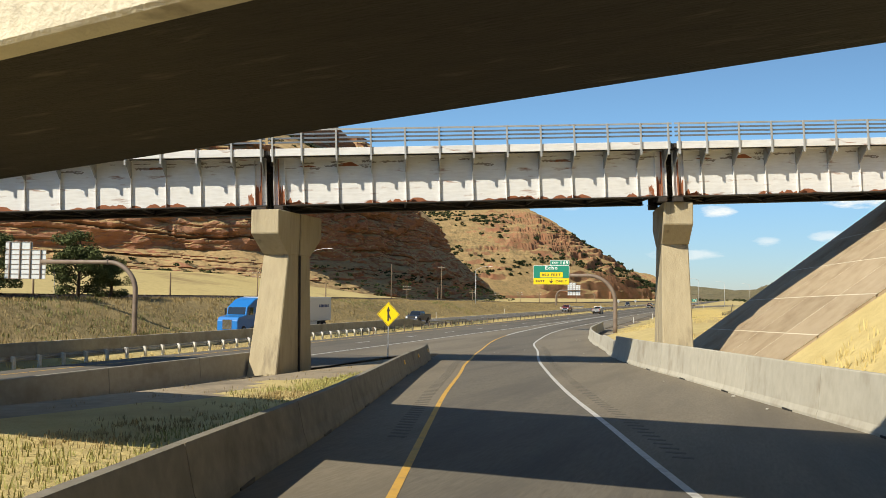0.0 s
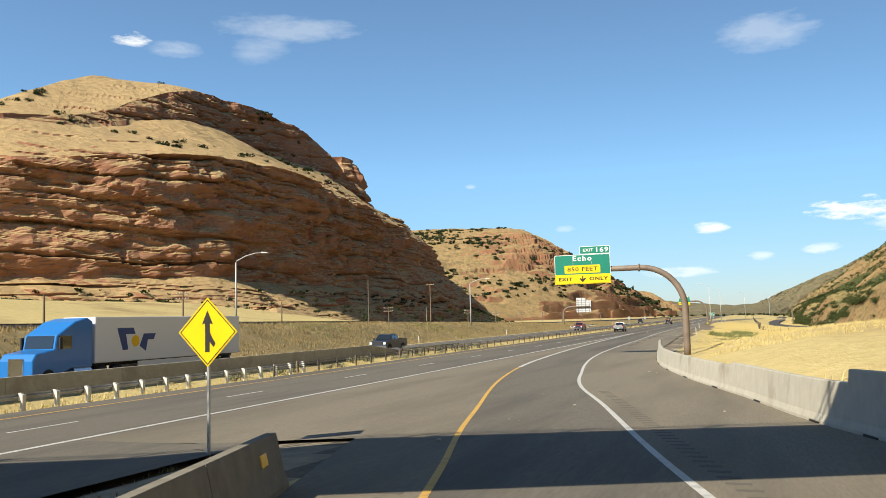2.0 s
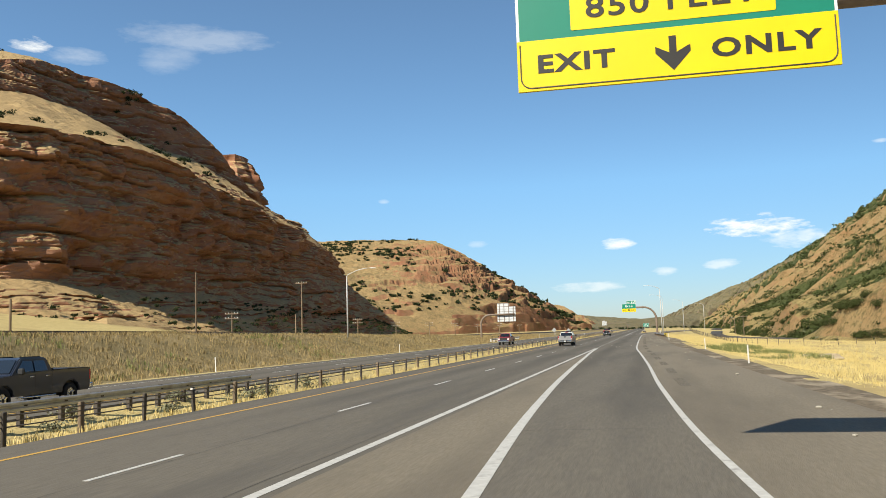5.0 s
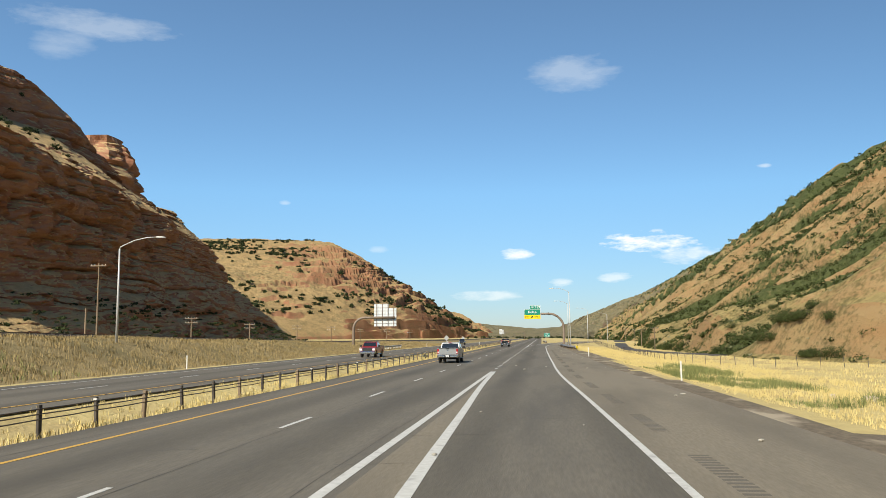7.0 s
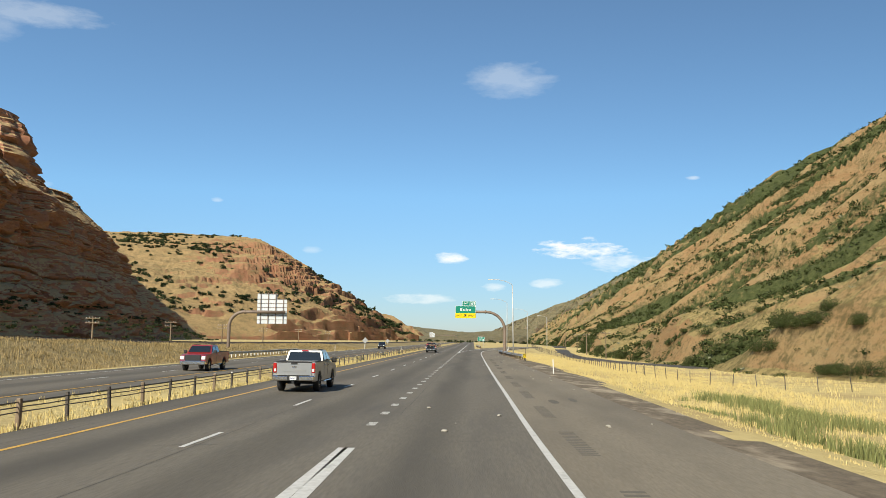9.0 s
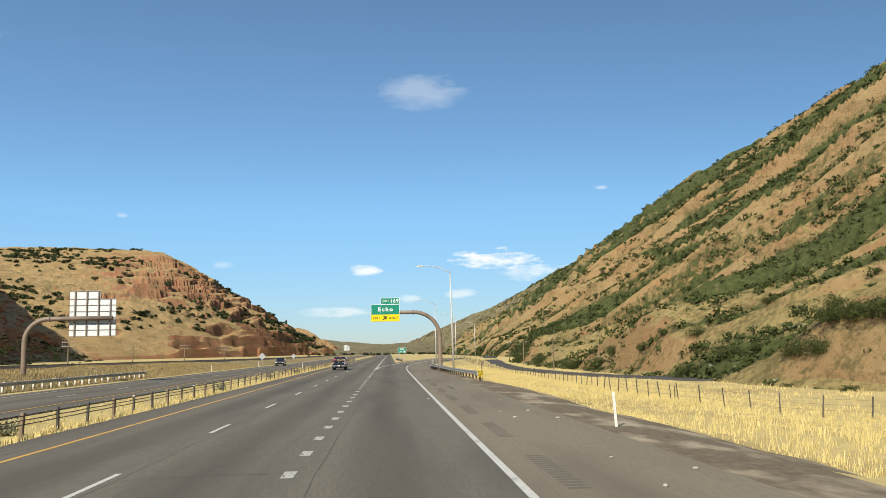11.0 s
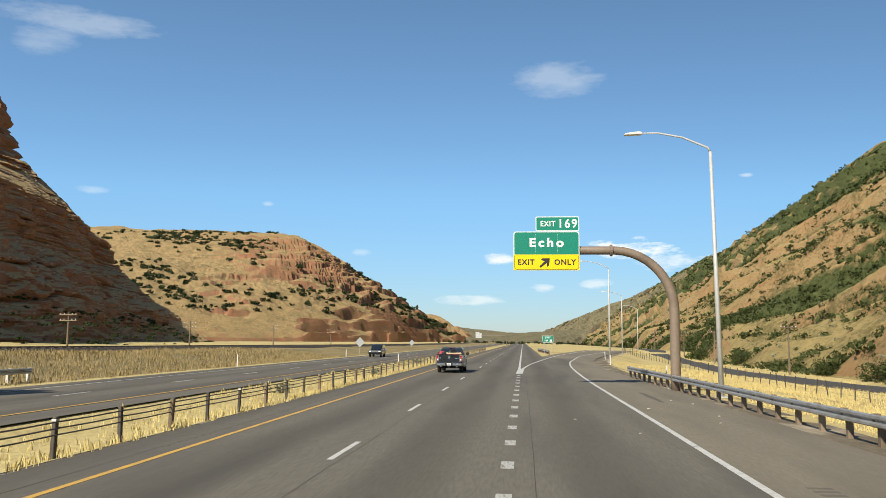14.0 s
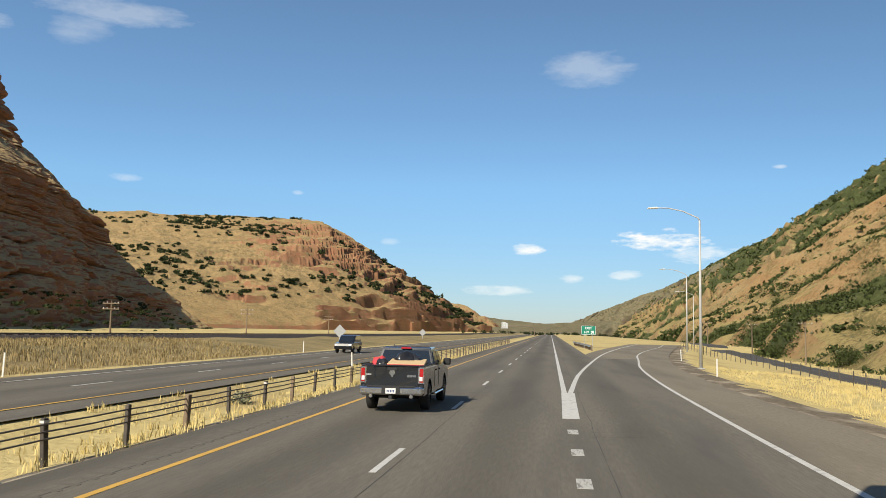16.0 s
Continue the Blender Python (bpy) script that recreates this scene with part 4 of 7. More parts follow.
def dash_mesh(w, l, mat, name):
    bm = box((w, l, 0.008), (0, l / 2, 0.002))
    me = bpy.data.meshes.new(name)
    bm.to_mesh(me)
    bm.free()
    me.materials.append(mat)
    return me


lane_dash = dash_mesh(0.13, 3.05, M["white_paint"], "lane_dash")
for k in range(-26, 60):
    ob = new("lane_dash", lane_dash)
    ob.location = (-3.66, -9.8 + 12.19 * k, 0)
    tagged(ob, "short white lane dash on the asphalt", "road marking", "lane dashes", "structure")
for k in range(-26, 60):
    ob = new("lane_dash", lane_dash)
    ob.location = (-19.6, -5.0 + 12.19 * k, -0.01)
    tagged(ob, "short white lane dash on the opposite carriageway", "road marking", "lane dashes", "structure")
dot_dash = dash_mesh(0.26, 0.92, M["worn_paint"], "dotted_dash")
for k in range(38):
    ob = new("dotted_dash", dot_dash)
    ob.location = (0.0, -3.2 - 3.657 * k, 0)
    tagged(ob, "short worn white block of the exit lane's dotted line", "road marking", "dotted line", "structure")

# sealed cracks, seams and patches in the asphalt
seam_rng = random.Random(31)
for x0, y0, y1 in ((-3.42, -250, 300), (-7.9, -250, 300), (0.55, -135, 60), (-0.4, -262, -150)):
    n = int((y1 - y0) / 2.5)
    bm = bmesh.new()
    prev = None
    for k in range(n + 1):
        y = y0 + (y1 - y0) * k / n
        x = x0 + seam_rng.uniform(-0.035, 0.035)
        w = seam_rng.uniform(0.004, 0.010)
        cur = (bm.verts.new((x - w, y, 0.0035)), bm.verts.new((x + w, y, 0.0035)))
        if prev:
            bm.faces.new((prev[0], prev[1], cur[1], cur[0]))
        prev = cur
    tagged(part("crack_seal", bm, M["patch"]), "dark sealed seam along the asphalt lane", "crack seal", kind="structure")
for k in range(46):
    y0 = seam_rng.uniform(-262, 40)
    x0 = seam_rng.uniform(-7.0, 4.0)
    l = seam_rng.uniform(0.8, 3.4)
    bm = bmesh.new()
    prev = None
    for i in range(9):
        x, y = x0 + l * i / 8, y0 + seam_rng.uniform(-0.07, 0.07) + 0.05 * i
        cur = (bm.verts.new((x, y - 0.012, 0.0030)), bm.verts.new((x, y + 0.012, 0.0030)))
        if prev:
            bm.faces.new((prev[0], cur[0], cur[1], prev[1]))
        prev = cur
    tagged(part("crack_seal", bm, M["patch"]), "thin dark crack across the asphalt", "crack seal", "asphalt cracks", "structure")
for x0, y0, w, l in ((6.3, -128, 1.0, 1.0), (7.2, -127, 0.9, 0.9), (6.2, -66, 0.8, 2.6), (6.0, -25, 0.8, 3)):
    bm = bmesh.new()
    ring = []
    for i in range(14):
        a = 2 * math.pi * i / 14
        ring.append(bm.verts.new((x0 + w * 0.22 * math.cos(a) * seam_rng.uniform(0.6, 1.1), y0 + l * 1.3 * math.sin(a) * seam_rng.uniform(0.8, 1.1), 0.0025)))
    bm.faces.new(ring)
    tagged(part("oil_stain", bm, M["stain"]), "faint dark stain on the asphalt", "stain", "road stains", "structure")

# rumble grooves along the shoulders
groove = dash_mesh(0.42, 0.17, M["rumble"], "rumble_groove")
for fn, off, y0, y1, count in ((RAMP_RIGHT_LINE, 0.75, -318, -262, 90), (RAMP_LEFT_LINE, -0.62, -318, -286, 60), (const(0.0), -0.2, -262, -238, 40), 
                                 (const(-7.28), -0.75, -45, 12, 110)):
    for i in range(count):
        y = y0 + (y1 - y0) * (i + 0.5) / count
        ob = new("rumble_groove", groove)
        ob.location = (float(fn(y)) + off, y, float(road_z(float(fn(y)) + off, y)) - 0.002)
        tagged(ob, "dark rumble groove cut in the shoulder", "rumble strip", "rumble grooves", "structure")

for g in range(18):
    for i in range(15):
        y = -208 + g * 9.1 + i * 0.33
        x = float(RAMP_RIGHT_LINE(y)) + 0.95
        ob = new("rumble_groove", groove)
        ob.location = (x, y, float(road_z(x, y)) - 0.002)
        tagged(ob, "dark rumble groove cut in the shoulder", "rumble strip", "rumble grooves", "structure")

# ---------------------------------------------------------------- concrete barriers
JERSEY = [(-0.30, -0.12), (-0.30, 0.08), (-0.22, 0.30), (-0.10, 0.86), (-0.08, 0.92), (0.08, 0.92), (0.10, 0.86), (0.22, 0.30), (0.30, 0.08), (0.30, -0.12)]


def taller(top):
    """A slimmer barrier outline with a long battered face."""
    return [(-0.28, -0.12), (-0.28, 0.08), (-0.21, 0.26), (-0.10, top - 0.03), (-0.08, top), (0.08, top), (0.10, top - 0.03), (0.21, 0.26), (0.28, 0.08), (0.28, -0.12)]


def barrier_run(fn, off, y0, y1, length, label, zfn, mats, group, outline=JERSEY):
    y = y0
    i = 0
    while y < y1 - 0.5:
        ye = min(y + length - 0.03, y1)
        n = 4
        pts = [(float(fn(q)) + off, q, zfn(q)) for q in np.linspace(y, ye, n)]
        ob = sweep(outline, pts, "concrete_barrier", mats[i % len(mats)])
        tagged(ob, label, "barrier", group)
        mx, my, mz = pts[1]
        turn = -math.degrees(math.atan2(pts[2][0] - pts[1][0], pts[2][1] - pts[1][1]))
        slot = part("drain_slot", box((0.64, 0.75, 0.07), (0, 0, 0.02)), M["trim_black"], ob, "dark drain slot")
        slot.matrix_basis = pose(mx, my, mz, 0, 0, turn)
        if i % 2 == 0 and group == "shoulder barrier":
            tab = part("reflector", box((0.03, 0.22, 0.10), (-0.16, 0, 0.62), None, 0.006), M["delineator"], ob, "small pale reflector")
            tab.matrix_basis = pose(mx, my + 1.2, mz, 0, 0, turn)
        y += length
        i += 1


barrier_run(LEFT, -0.3, -430, -286.2, 6.1, "weathered concrete safety barrier beside the slip road, shade in its colour", lambda q: float(RAMP_Z(q)), [M["concrete_shaded"]], "slip road barrier")
barrier_run(RIGHT, 0.12, -262, -222, 6.1, "weathered pale concrete safety barrier", lambda q: 0.0, [M["concrete_pale"]], "shoulder barrier", taller(1.07))
barrier_run(RIGHT, 0.12, -275.2, -262, 6.6, "weathered pale concrete safety barrier", lambda q: float(RAMP_Z(q)), [M["concrete_pale"]], "shoulder barrier", taller(1.2))
barrier_run(RIGHT, 0.12, -430, -275.2, 6.1, "tall weathered pale concrete barrier in front of the bridge pier", lambda q: float(RAMP_Z(q)), [M["concrete_pale"]], "shoulder barrier", taller(1.55))
barrier_run(const(5.15), 0, -460, -294, 6.1, "tall grey concrete barrier along the freeway shoulder", lambda q: 0.0, [M["concrete"]], "freeway barrier", taller(1.37))
barrier_run(const(-14.7), 0, -460, -226, 8.0, "tall grey concrete wall beside the opposite carriageway", lambda q: -0.05, [M["concrete"]], "median wall",
            [(-0.25, -0.2), (-0.22, 0.35), (-0.14, 1.10), (0.14, 1.10), (0.22, 0.35), (0.25, -0.2)])
ob = part("concrete_barrier", prism([(-226.0, -0.2), (-226.0, 1.05), (-220.0, 0.45), (-220.0, -0.2)], 0.3, "x", -14.85, 0.02), M["concrete"])
tagged(ob, "sloped end of the grey concrete wall", "barrier", "median wall")
for y in (-299.5, -293.5, -287.2):
    sx = float(LEFT(y)) + 0.02
    slope = math.degrees(math.atan2(float(LEFT(y + 0.5) - LEFT(y - 0.5)), 1))
    ob = part("barrier_reflector", box((0.03, 0.34, 0.2), (0, 0, 0), None, 0.008), M["reflector"])
    ob.matrix_world = pose(sx - 0.15, y, float(RAMP_Z(y)) + 0.6, 0, -12, -slope)
    tagged(ob, "yellow reflector plate on the concrete barrier", "reflector", "barrier reflectors")

# ---------------------------------------------------------------- steel girder bridge
BL, BR = Vector((6.0, -296.6, 9.15)), Vector((26.0, -287.9, 10.08))       # foot of the near girder over the two piers
SPAN = (BR - BL).length
ALONG = (BR - BL).normalized()
TURN = math.degrees(math.atan2(ALONG.y, ALONG.x))
RISE = math.degrees(math.asin(ALONG.z))
DEPTH, OUT, WIDE = 2.58, 1.0, 4.4     # girder depth, walkway overhang, distance between the girders
PANEL = SPAN / 12


def girder_span(start):
    """One span of the bridge in its own axes: x along, y into the bridge, z up from the girder's foot."""
    root = new("girder_span")
    L = SPAN - 0.35
    x0 = 0.18
    for y, nm in ((0.0, "near"), (WIDE, "far")):
        # white near web; the far one is painted dark for the shade under the deck
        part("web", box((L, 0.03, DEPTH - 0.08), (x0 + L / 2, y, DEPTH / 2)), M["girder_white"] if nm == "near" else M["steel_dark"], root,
             "flaking white painted plate web with rust patches" if nm == "near" else "grimy plate web with underdeck shade painted in")
        part("flange", box((L, 0.42, 0.05), (x0 + L / 2, y, 0.02)), M["steel_dark"], root, "rusted bottom flange, its underside shade painted dark")
        part("flange", box((L, 0.42, 0.05), (x0 + L / 2, y, DEPTH - 0.02)), M["girder_white"], root)
    for i in range(13):
        x = min(max(i * PANEL, x0 + 0.03), x0 + L - 0.03)
        part("stiffener", box((0.025, 0.15, DEPTH - 0.14), (x, -0.09, DEPTH / 2)), M["girder_white"], root)
    for x in (x0 + 0.28, x0 + 0.62, x0 + L - 0.28, x0 + L - 0.62):
        part("stiffener", box((0.03, 0.17, DEPTH - 0.14), (x, -0.10, DEPTH / 2)), M["rust"] if x in (x0 + 0.28, x0 + L - 0.28) else M["girder_white"], root)
    ragged = random.Random(9)
    for x, w, z0, z1 in ((x0 + 0.45, 0.30, 0.06, 1.25), (x0 + L - 0.45, 0.28, 0.06, 1.35), (x0 + L - 0.85, 0.30, 0.05, 0.75), (x0 + 0.85, 0.22, 0.05, 0.5)):
        top = [(x + w / 2 - w * k / 7, z1 * ragged.uniform(0.55, 1.0)) for k in range(8)]
        part("rust_patch", prism([(x - w / 2, z0), (x + w / 2, z0)] + top, 0.006, "y", -0.022), M["rust"], root, "bare orange rusted web panel")
    for k in range(34):
        x, w, z = ragged.uniform(x0 + 0.5, x0 + L - 0.5), ragged.uniform(0.25, 1.05), DEPTH - 0.16 - abs(ragged.gauss(0, 0.22))
        h = ragged.uniform(0.03, 0.10)
        up = [(x + w / 2 - w * i / 8, z + h * ragged.uniform(0.2, 1.0)) for i in range(9)]
        dn = [(x - w / 2 + w * i / 8, z - h * ragged.uniform(0.0, 0.8)) for i in range(1, 8)]
        part("worn_patch", prism(dn + up, 0.004, "y", -0.0205 - 0.0002 * k), M["web_worn"], root, "grey-brown bare streak where paint flaked off")
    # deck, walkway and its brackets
    part("deck", box((SPAN - 0.05, WIDE + 2 * OUT - 0.1, 0.22), (SPAN / 2, WIDE / 2, DEPTH + 0.14)), M["steel_dark"], root, "deck underside with its shade painted dark")
    part("edge_beam", box((L, 0.10, 0.40), (x0 + L / 2, -OUT, DEPTH + 0.14), None, 0.012), M["girder_white"], root, "white edge beam of the walkway with rust stains")
    part("edge_beam", box((L, 0.10, 0.30), (x0 + L / 2, WIDE + OUT, DEPTH + 0.12), None, 0.012), M["girder_white"], root)
    for i in range(13):
        x = min(max(i * PANEL, 0.3), SPAN - 0.3)
        bm = prism([(-OUT, DEPTH + 0.0), (-0.03, DEPTH + 0.0), (-0.03, DEPTH - 0.95), (-0.10, DEPTH - 0.95), (-OUT, DEPTH - 0.22)], 0.05, "x", x - 0.025)
        part("bracket", bm, M["steel_grey"], root)
        post = part("rail_post", box((0.10, 0.09, 1.74), (x, -OUT - 0.09, DEPTH + 0.49), None, 0.01), M["steel_grey"], root)
    for z, r in ((1.32, 0.045), (1.10, 0.045), (0.88, 0.045), (0.66, 0.045)):
        part("handrail", box((L + 0.2, 0.05, r * 2), (SPAN / 2, -OUT - 0.02, DEPTH + z)), M["steel_grey"] if z > 1.2 else M["rail_shaded"], root)
    for z in (1.16, 0.74):
        part("handrail", box((L + 0.2, 0.05, 0.07), (SPAN / 2, WIDE + OUT, DEPTH + z)), M["steel_grey"], root)
    for i in range(0, 13, 2):
        part("rail_post", box((0.09, 0.08, 1.2), (min(max(i * PANEL, 0.3), SPAN - 0.3), WIDE + OUT + 0.05, DEPTH + 0.6)), M["steel_grey"], root)
    # cross frames and lateral bracing between the girders
    for i in range(0, 13, 2):
        x = min(max(i * PANEL, 0.5), SPAN - 0.5)
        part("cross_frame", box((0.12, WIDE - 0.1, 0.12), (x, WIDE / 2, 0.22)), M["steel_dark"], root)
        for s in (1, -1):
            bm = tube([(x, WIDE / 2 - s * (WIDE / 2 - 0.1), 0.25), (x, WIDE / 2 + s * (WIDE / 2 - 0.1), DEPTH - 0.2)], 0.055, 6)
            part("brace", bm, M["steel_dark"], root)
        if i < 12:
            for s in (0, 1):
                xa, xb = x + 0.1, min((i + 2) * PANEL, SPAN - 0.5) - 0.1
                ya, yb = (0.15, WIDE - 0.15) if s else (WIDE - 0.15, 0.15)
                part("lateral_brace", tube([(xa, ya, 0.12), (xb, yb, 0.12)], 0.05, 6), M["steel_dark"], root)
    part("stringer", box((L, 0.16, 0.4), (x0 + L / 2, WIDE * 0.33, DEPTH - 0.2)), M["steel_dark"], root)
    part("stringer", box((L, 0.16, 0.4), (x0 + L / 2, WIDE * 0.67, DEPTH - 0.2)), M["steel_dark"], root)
    for x in (0.45, SPAN - 0.45):
        for y in ((0.0, WIDE) if x < 1 else (0.0,)):
            part("bearing", box((0.5, 0.45, 0.26), (x, y, -0.15), None, 0.03), M["steel_dark"], root)
    # rust bleeding along the foot of the web
    rng = random.Random(5)
    for i in range(26):
        w, h = rng.uniform(0.35, 1.7), rng.uniform(0.08, 0.30)
        x = rng.uniform(x0 + 0.7, x0 + L - 0.7)
        top = rng.random() < 0.25
        n = 7
        base = DEPTH - 0.5 if top else 0.05
        outline = [(x - w / 2, base)] + [(x - w / 2 + w * k / n, base + h * rng.uniform(0.45, 1.0) * math.sin(math.pi * (k + 0.3) / (n + 0.6))) for k in range(n + 1)] + [(x + w / 2, base)]
        part("rust_patch", prism(outline, 0.006, "y", -0.022), M["rust"], root, "")
    root.matrix_world = Matrix.Translation(start) @ pose(0, 0, 0, 0, -RISE, TURN)
    return tagged(root, "white steel plate girder bridge span, flaking and rusting", "bridge span", "bridge spans")


main_span = girder_span(BL)
for k in (-3, -2, -1, 1, 2):
    copy_thing(main_span, Matrix.Translation(ALONG * (SPAN * k)) @ main_span.matrix_basis)


def bridge_pier(at, top, foot, skew=4):
    """A tapered concrete wall pier, of two leaves with a dark joint, under a corbelled cap. at: middle of the near face."""
    root = thing("bridge_pier", (at[0], at[1], foot), skew, "tall tapered concrete bridge pier with stained corbelled cap", "bridge pier", "bridge piers")
    h = top - foot
    for k, (y0, y1) in enumerate(((0.0, 1.95), (2.10, 4.0))):
        bm = bmesh.new()
        for z, hw, s in ((0, 0.86, 0.75 if k == 0 else -0.3), (h - 2.25, 0.74, -0.75 if k == 0 else -0.6)):
            for x, y in ((-hw, y0 - (s if k == 0 else 0)), (hw, y0 - (s if k == 0 else 0)), (hw, y1 + (s if k else 0)), (-hw, y1 + (s if k else 0))):
                bm.verts.new((x, y, z))
        bm.verts.ensure_lookup_table()
        vs = bm.verts
        for q in ((0, 1, 5, 4), (1, 2, 6, 5), (2, 3, 7, 6), (3, 0, 4, 7), (3, 2, 1, 0), (4, 5, 6, 7)):
            bm.faces.new([vs[i] for i in q])
        bmesh.ops.bevel(bm, geom=list(bm.edges), offset=0.05, segments=1, affect="EDGES")
        part("shaft", bm, M["concrete_pier"], root)
        a, b = y0 + (0.70 if k == 0 else 0), y1 - (0.55 if k else 0)
        oy0, oy1 = (y0 - 0.62, y1) if k == 0 else (y0, y1 + 0.8)
        bm = bmesh.new()
        ring = []
        for z, hw, ya, yb in ((h - 2.3, 0.76, a, b), (h - 1.25, 0.80, oy0, oy1), (h, 0.80, oy0, oy1)):
            ring.append([bm.verts.new(p) for p in ((-hw, ya, z), (hw, ya, z), (hw, yb, z), (-hw, yb, z))])
        for r0, r1 in zip(ring, ring[1:]):
            for i in range(4):
                bm.faces.new((r0[i], r0[(i + 1) % 4], r1[(i + 1) % 4], r1[i]))
        bm.faces.new(ring[0][::-1])
        bm.faces.new(ring[-1])
        bmesh.ops.bevel(bm, geom=list(bm.edges), offset=0.04, segments=1, affect="EDGES")
        part("cap", bm, M["concrete_pier"], root, "corbelled concrete pier cap")
    part("joint", box((1.1, 0.24, h - 2.6), (0, 2.02, (h - 2.6) / 2)), M["concrete_dark"], root, "dark joint between the pier leaves")
    part("downpipe", tube([(0.90, 2.02, 0.1), (0.80, 2.02, h - 2.3)], 0.06, 8), M["steel_dark"], root, "rusty drain pipe")
    return root


bridge_pier((6.25, -297.0), 8.88, -0.4)
bridge_pier((26.3, -286.9), 9.85, 0.1, 12)
bridge_pier((-14.0, -305.0), 7.95, -0.4)
bridge_pier((46.2, -278.6), 10.75, 4.0)

# ---------------------------------------------------------------- near concrete overpass
OA, OB = Vector((18.0, -320.9, 7.45)), Vector((31.8, -322.0, 8.3))
o_along = (OB - OA).normalized()
o_turn = math.degrees(math.atan2(o_along.y, o_along.x))
o_rise = math.degrees(math.asin(o_along.z))
overpass = new("overpass")
part("slab", box((90, 6.3, 0.55), (0, -3.2, 0.28), None, 0.04), M["concrete_dark"], overpass, "stained concrete slab underside with its shade painted dark")
# sunlit near fascia kept pale, shaded far one dark: the light is in the colours
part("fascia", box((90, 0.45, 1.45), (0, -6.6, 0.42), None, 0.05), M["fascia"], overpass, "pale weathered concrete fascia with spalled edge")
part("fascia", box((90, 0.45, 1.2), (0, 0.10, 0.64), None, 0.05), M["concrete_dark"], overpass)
for y in (-6.5, 0.1):
    part("parapet", box((90, 0.28, 1.0), (0, y, 1.72), None, 0.03), M["concrete"], overpass, "concrete parapet")
overpass.matrix_world = Matrix.Translation((OA + OB) / 2) @ pose(0, 0, 0, 0, -o_rise, o_turn)
tagged(overpass, "low concrete overpass with a stained underside, its shade painted in", "overpass")
for x in (-24, 56):
    y = -324.5
    pz = float(ground_z(x, y))
    top = 7.6 + (x - 25) * 0.054
    ob = part("abutment", box((1.2, 6.0, top - pz + 0.6), (x, y, (top + pz) / 2 - 0.3), None, 0.05), M["concrete_pier"])
    tagged(ob, "concrete support wall of the overpass", "abutment")

# concrete slope paving beside the far pier
slope_root = thing("slope_paving", (0, 0, 0), 0, "pale concrete slope paving cast in panels below the bridge", "slope paving", kind="structure")
def paved_joints():
    """Pale mortar bed that shows in the joints between the panels."""
    bm = bmesh.new()
    rows = [[bm.verts.new(paved(y, u) - Vector((0, 0, 0.012))) for u in (0.0, 7.5, 15.0)] for y in (-292.8, -289.4, -286, -282.6, -279.2, -275.8)]
    for a, b in zip(rows, rows[1:]):
        for k in range(2):
            bm.faces.new((a[k], a[k + 1], b[k + 1], b[k]))
    bmesh.ops.recalc_face_normals(bm, faces=bm.faces)
    part("joint_bed", bm, M["fascia"], slope_root, "pale mortar joints")


def paved(y, u):
    z = (float(RAMP_Z(y)) if y < -262 else 0.0) + 0.30 + 0.78 * u
    return Vector((float(RIGHT(y)) + 3.7 + u, y, z))


paved_joints()
for i in range(-2, 3):
    for j in range(6):
        y0, u0 = -286 + i * 3.4, j * 2.5
        bm = bmesh.new()
        c = [paved(y0 + 0.035, u0 + 0.035), paved(y0 + 0.035, u0 + 2.465), paved(y0 + 3.365, u0 + 2.465), paved(y0 + 3.365, u0 + 0.035)]
        hi = [bm.verts.new(p) for p in c]
        lo = [bm.verts.new(p - Vector((0, 0, 0.35))) for p in c]
        bm.faces.new(hi[::-1])
        bm.faces.new(lo)
        for k in range(4):
            bm.faces.new((hi[k], hi[(k + 1) % 4], lo[(k + 1) % 4], lo[k]))
        bmesh.ops.recalc_face_normals(bm, faces=bm.faces)
        part("panel", bm, M["paving"], slope_root)

# ---------------------------------------------------------------- signs
def text_part(name, words, size, at, mat, parent, turn=(90, 0, 0), spacing=1.0, align="CENTER", bold=0.0, width=None):
    """Raised letters in the built-in font, as a mesh."""
    cu = bpy.data.curves.new(name, "FONT")
    cu.body, cu.size, cu.align_x, cu.align_y = words, size, align, "CENTER"
    cu.space_character, cu.extrude, cu.offset = spacing, 0.004, bold
    cu.resolution_u = 3
    tmp = bpy.data.objects.new("tmp", cu)
    scene.collection.objects.link(tmp)
    me = bpy.data.meshes.new_from_object(tmp.evaluated_get(bpy.context.evaluated_depsgraph_get()))
    bpy.data.objects.remove(tmp)
    bpy.data.curves.remove(cu)
    me.materials.clear()
    me.materials.append(mat)
    if width:
        xs = [v.co.x for v in me.vertices]
        k = width / (max(xs) - min(xs))
        for v in me.vertices:
            v.co.x *= k
    ob = new(name, me)
    ob.parent = parent
    ob.matrix_basis = pose(*at, *turn)
    return ob


def rounded(w, h, r, n=4):
    pts = []
    for cx, cy, a0 in ((w / 2 - r, h / 2 - r, 0), (-w / 2 + r, h / 2 - r, 90), (-w / 2 + r, -h / 2 + r, 180), (w / 2 - r, -h / 2 + r, 270)):
        pts += [(cx + r * math.cos(radians(a0 + 90 * k / n)), cy + r * math.sin(radians(a0 + 90 * k / n))) for k in range(n + 1)]
    return pts


def plate(w, h, at, depth, mat, parent, name, label="", r=0.12):
    """A sign plate that faces -y, its front at at's y."""
    bm = prism([(x + at[0], z + at[2]) for x, z in rounded(w, h, r)], depth, "y", at[1])
    return part(name, bm, mat, parent, label)


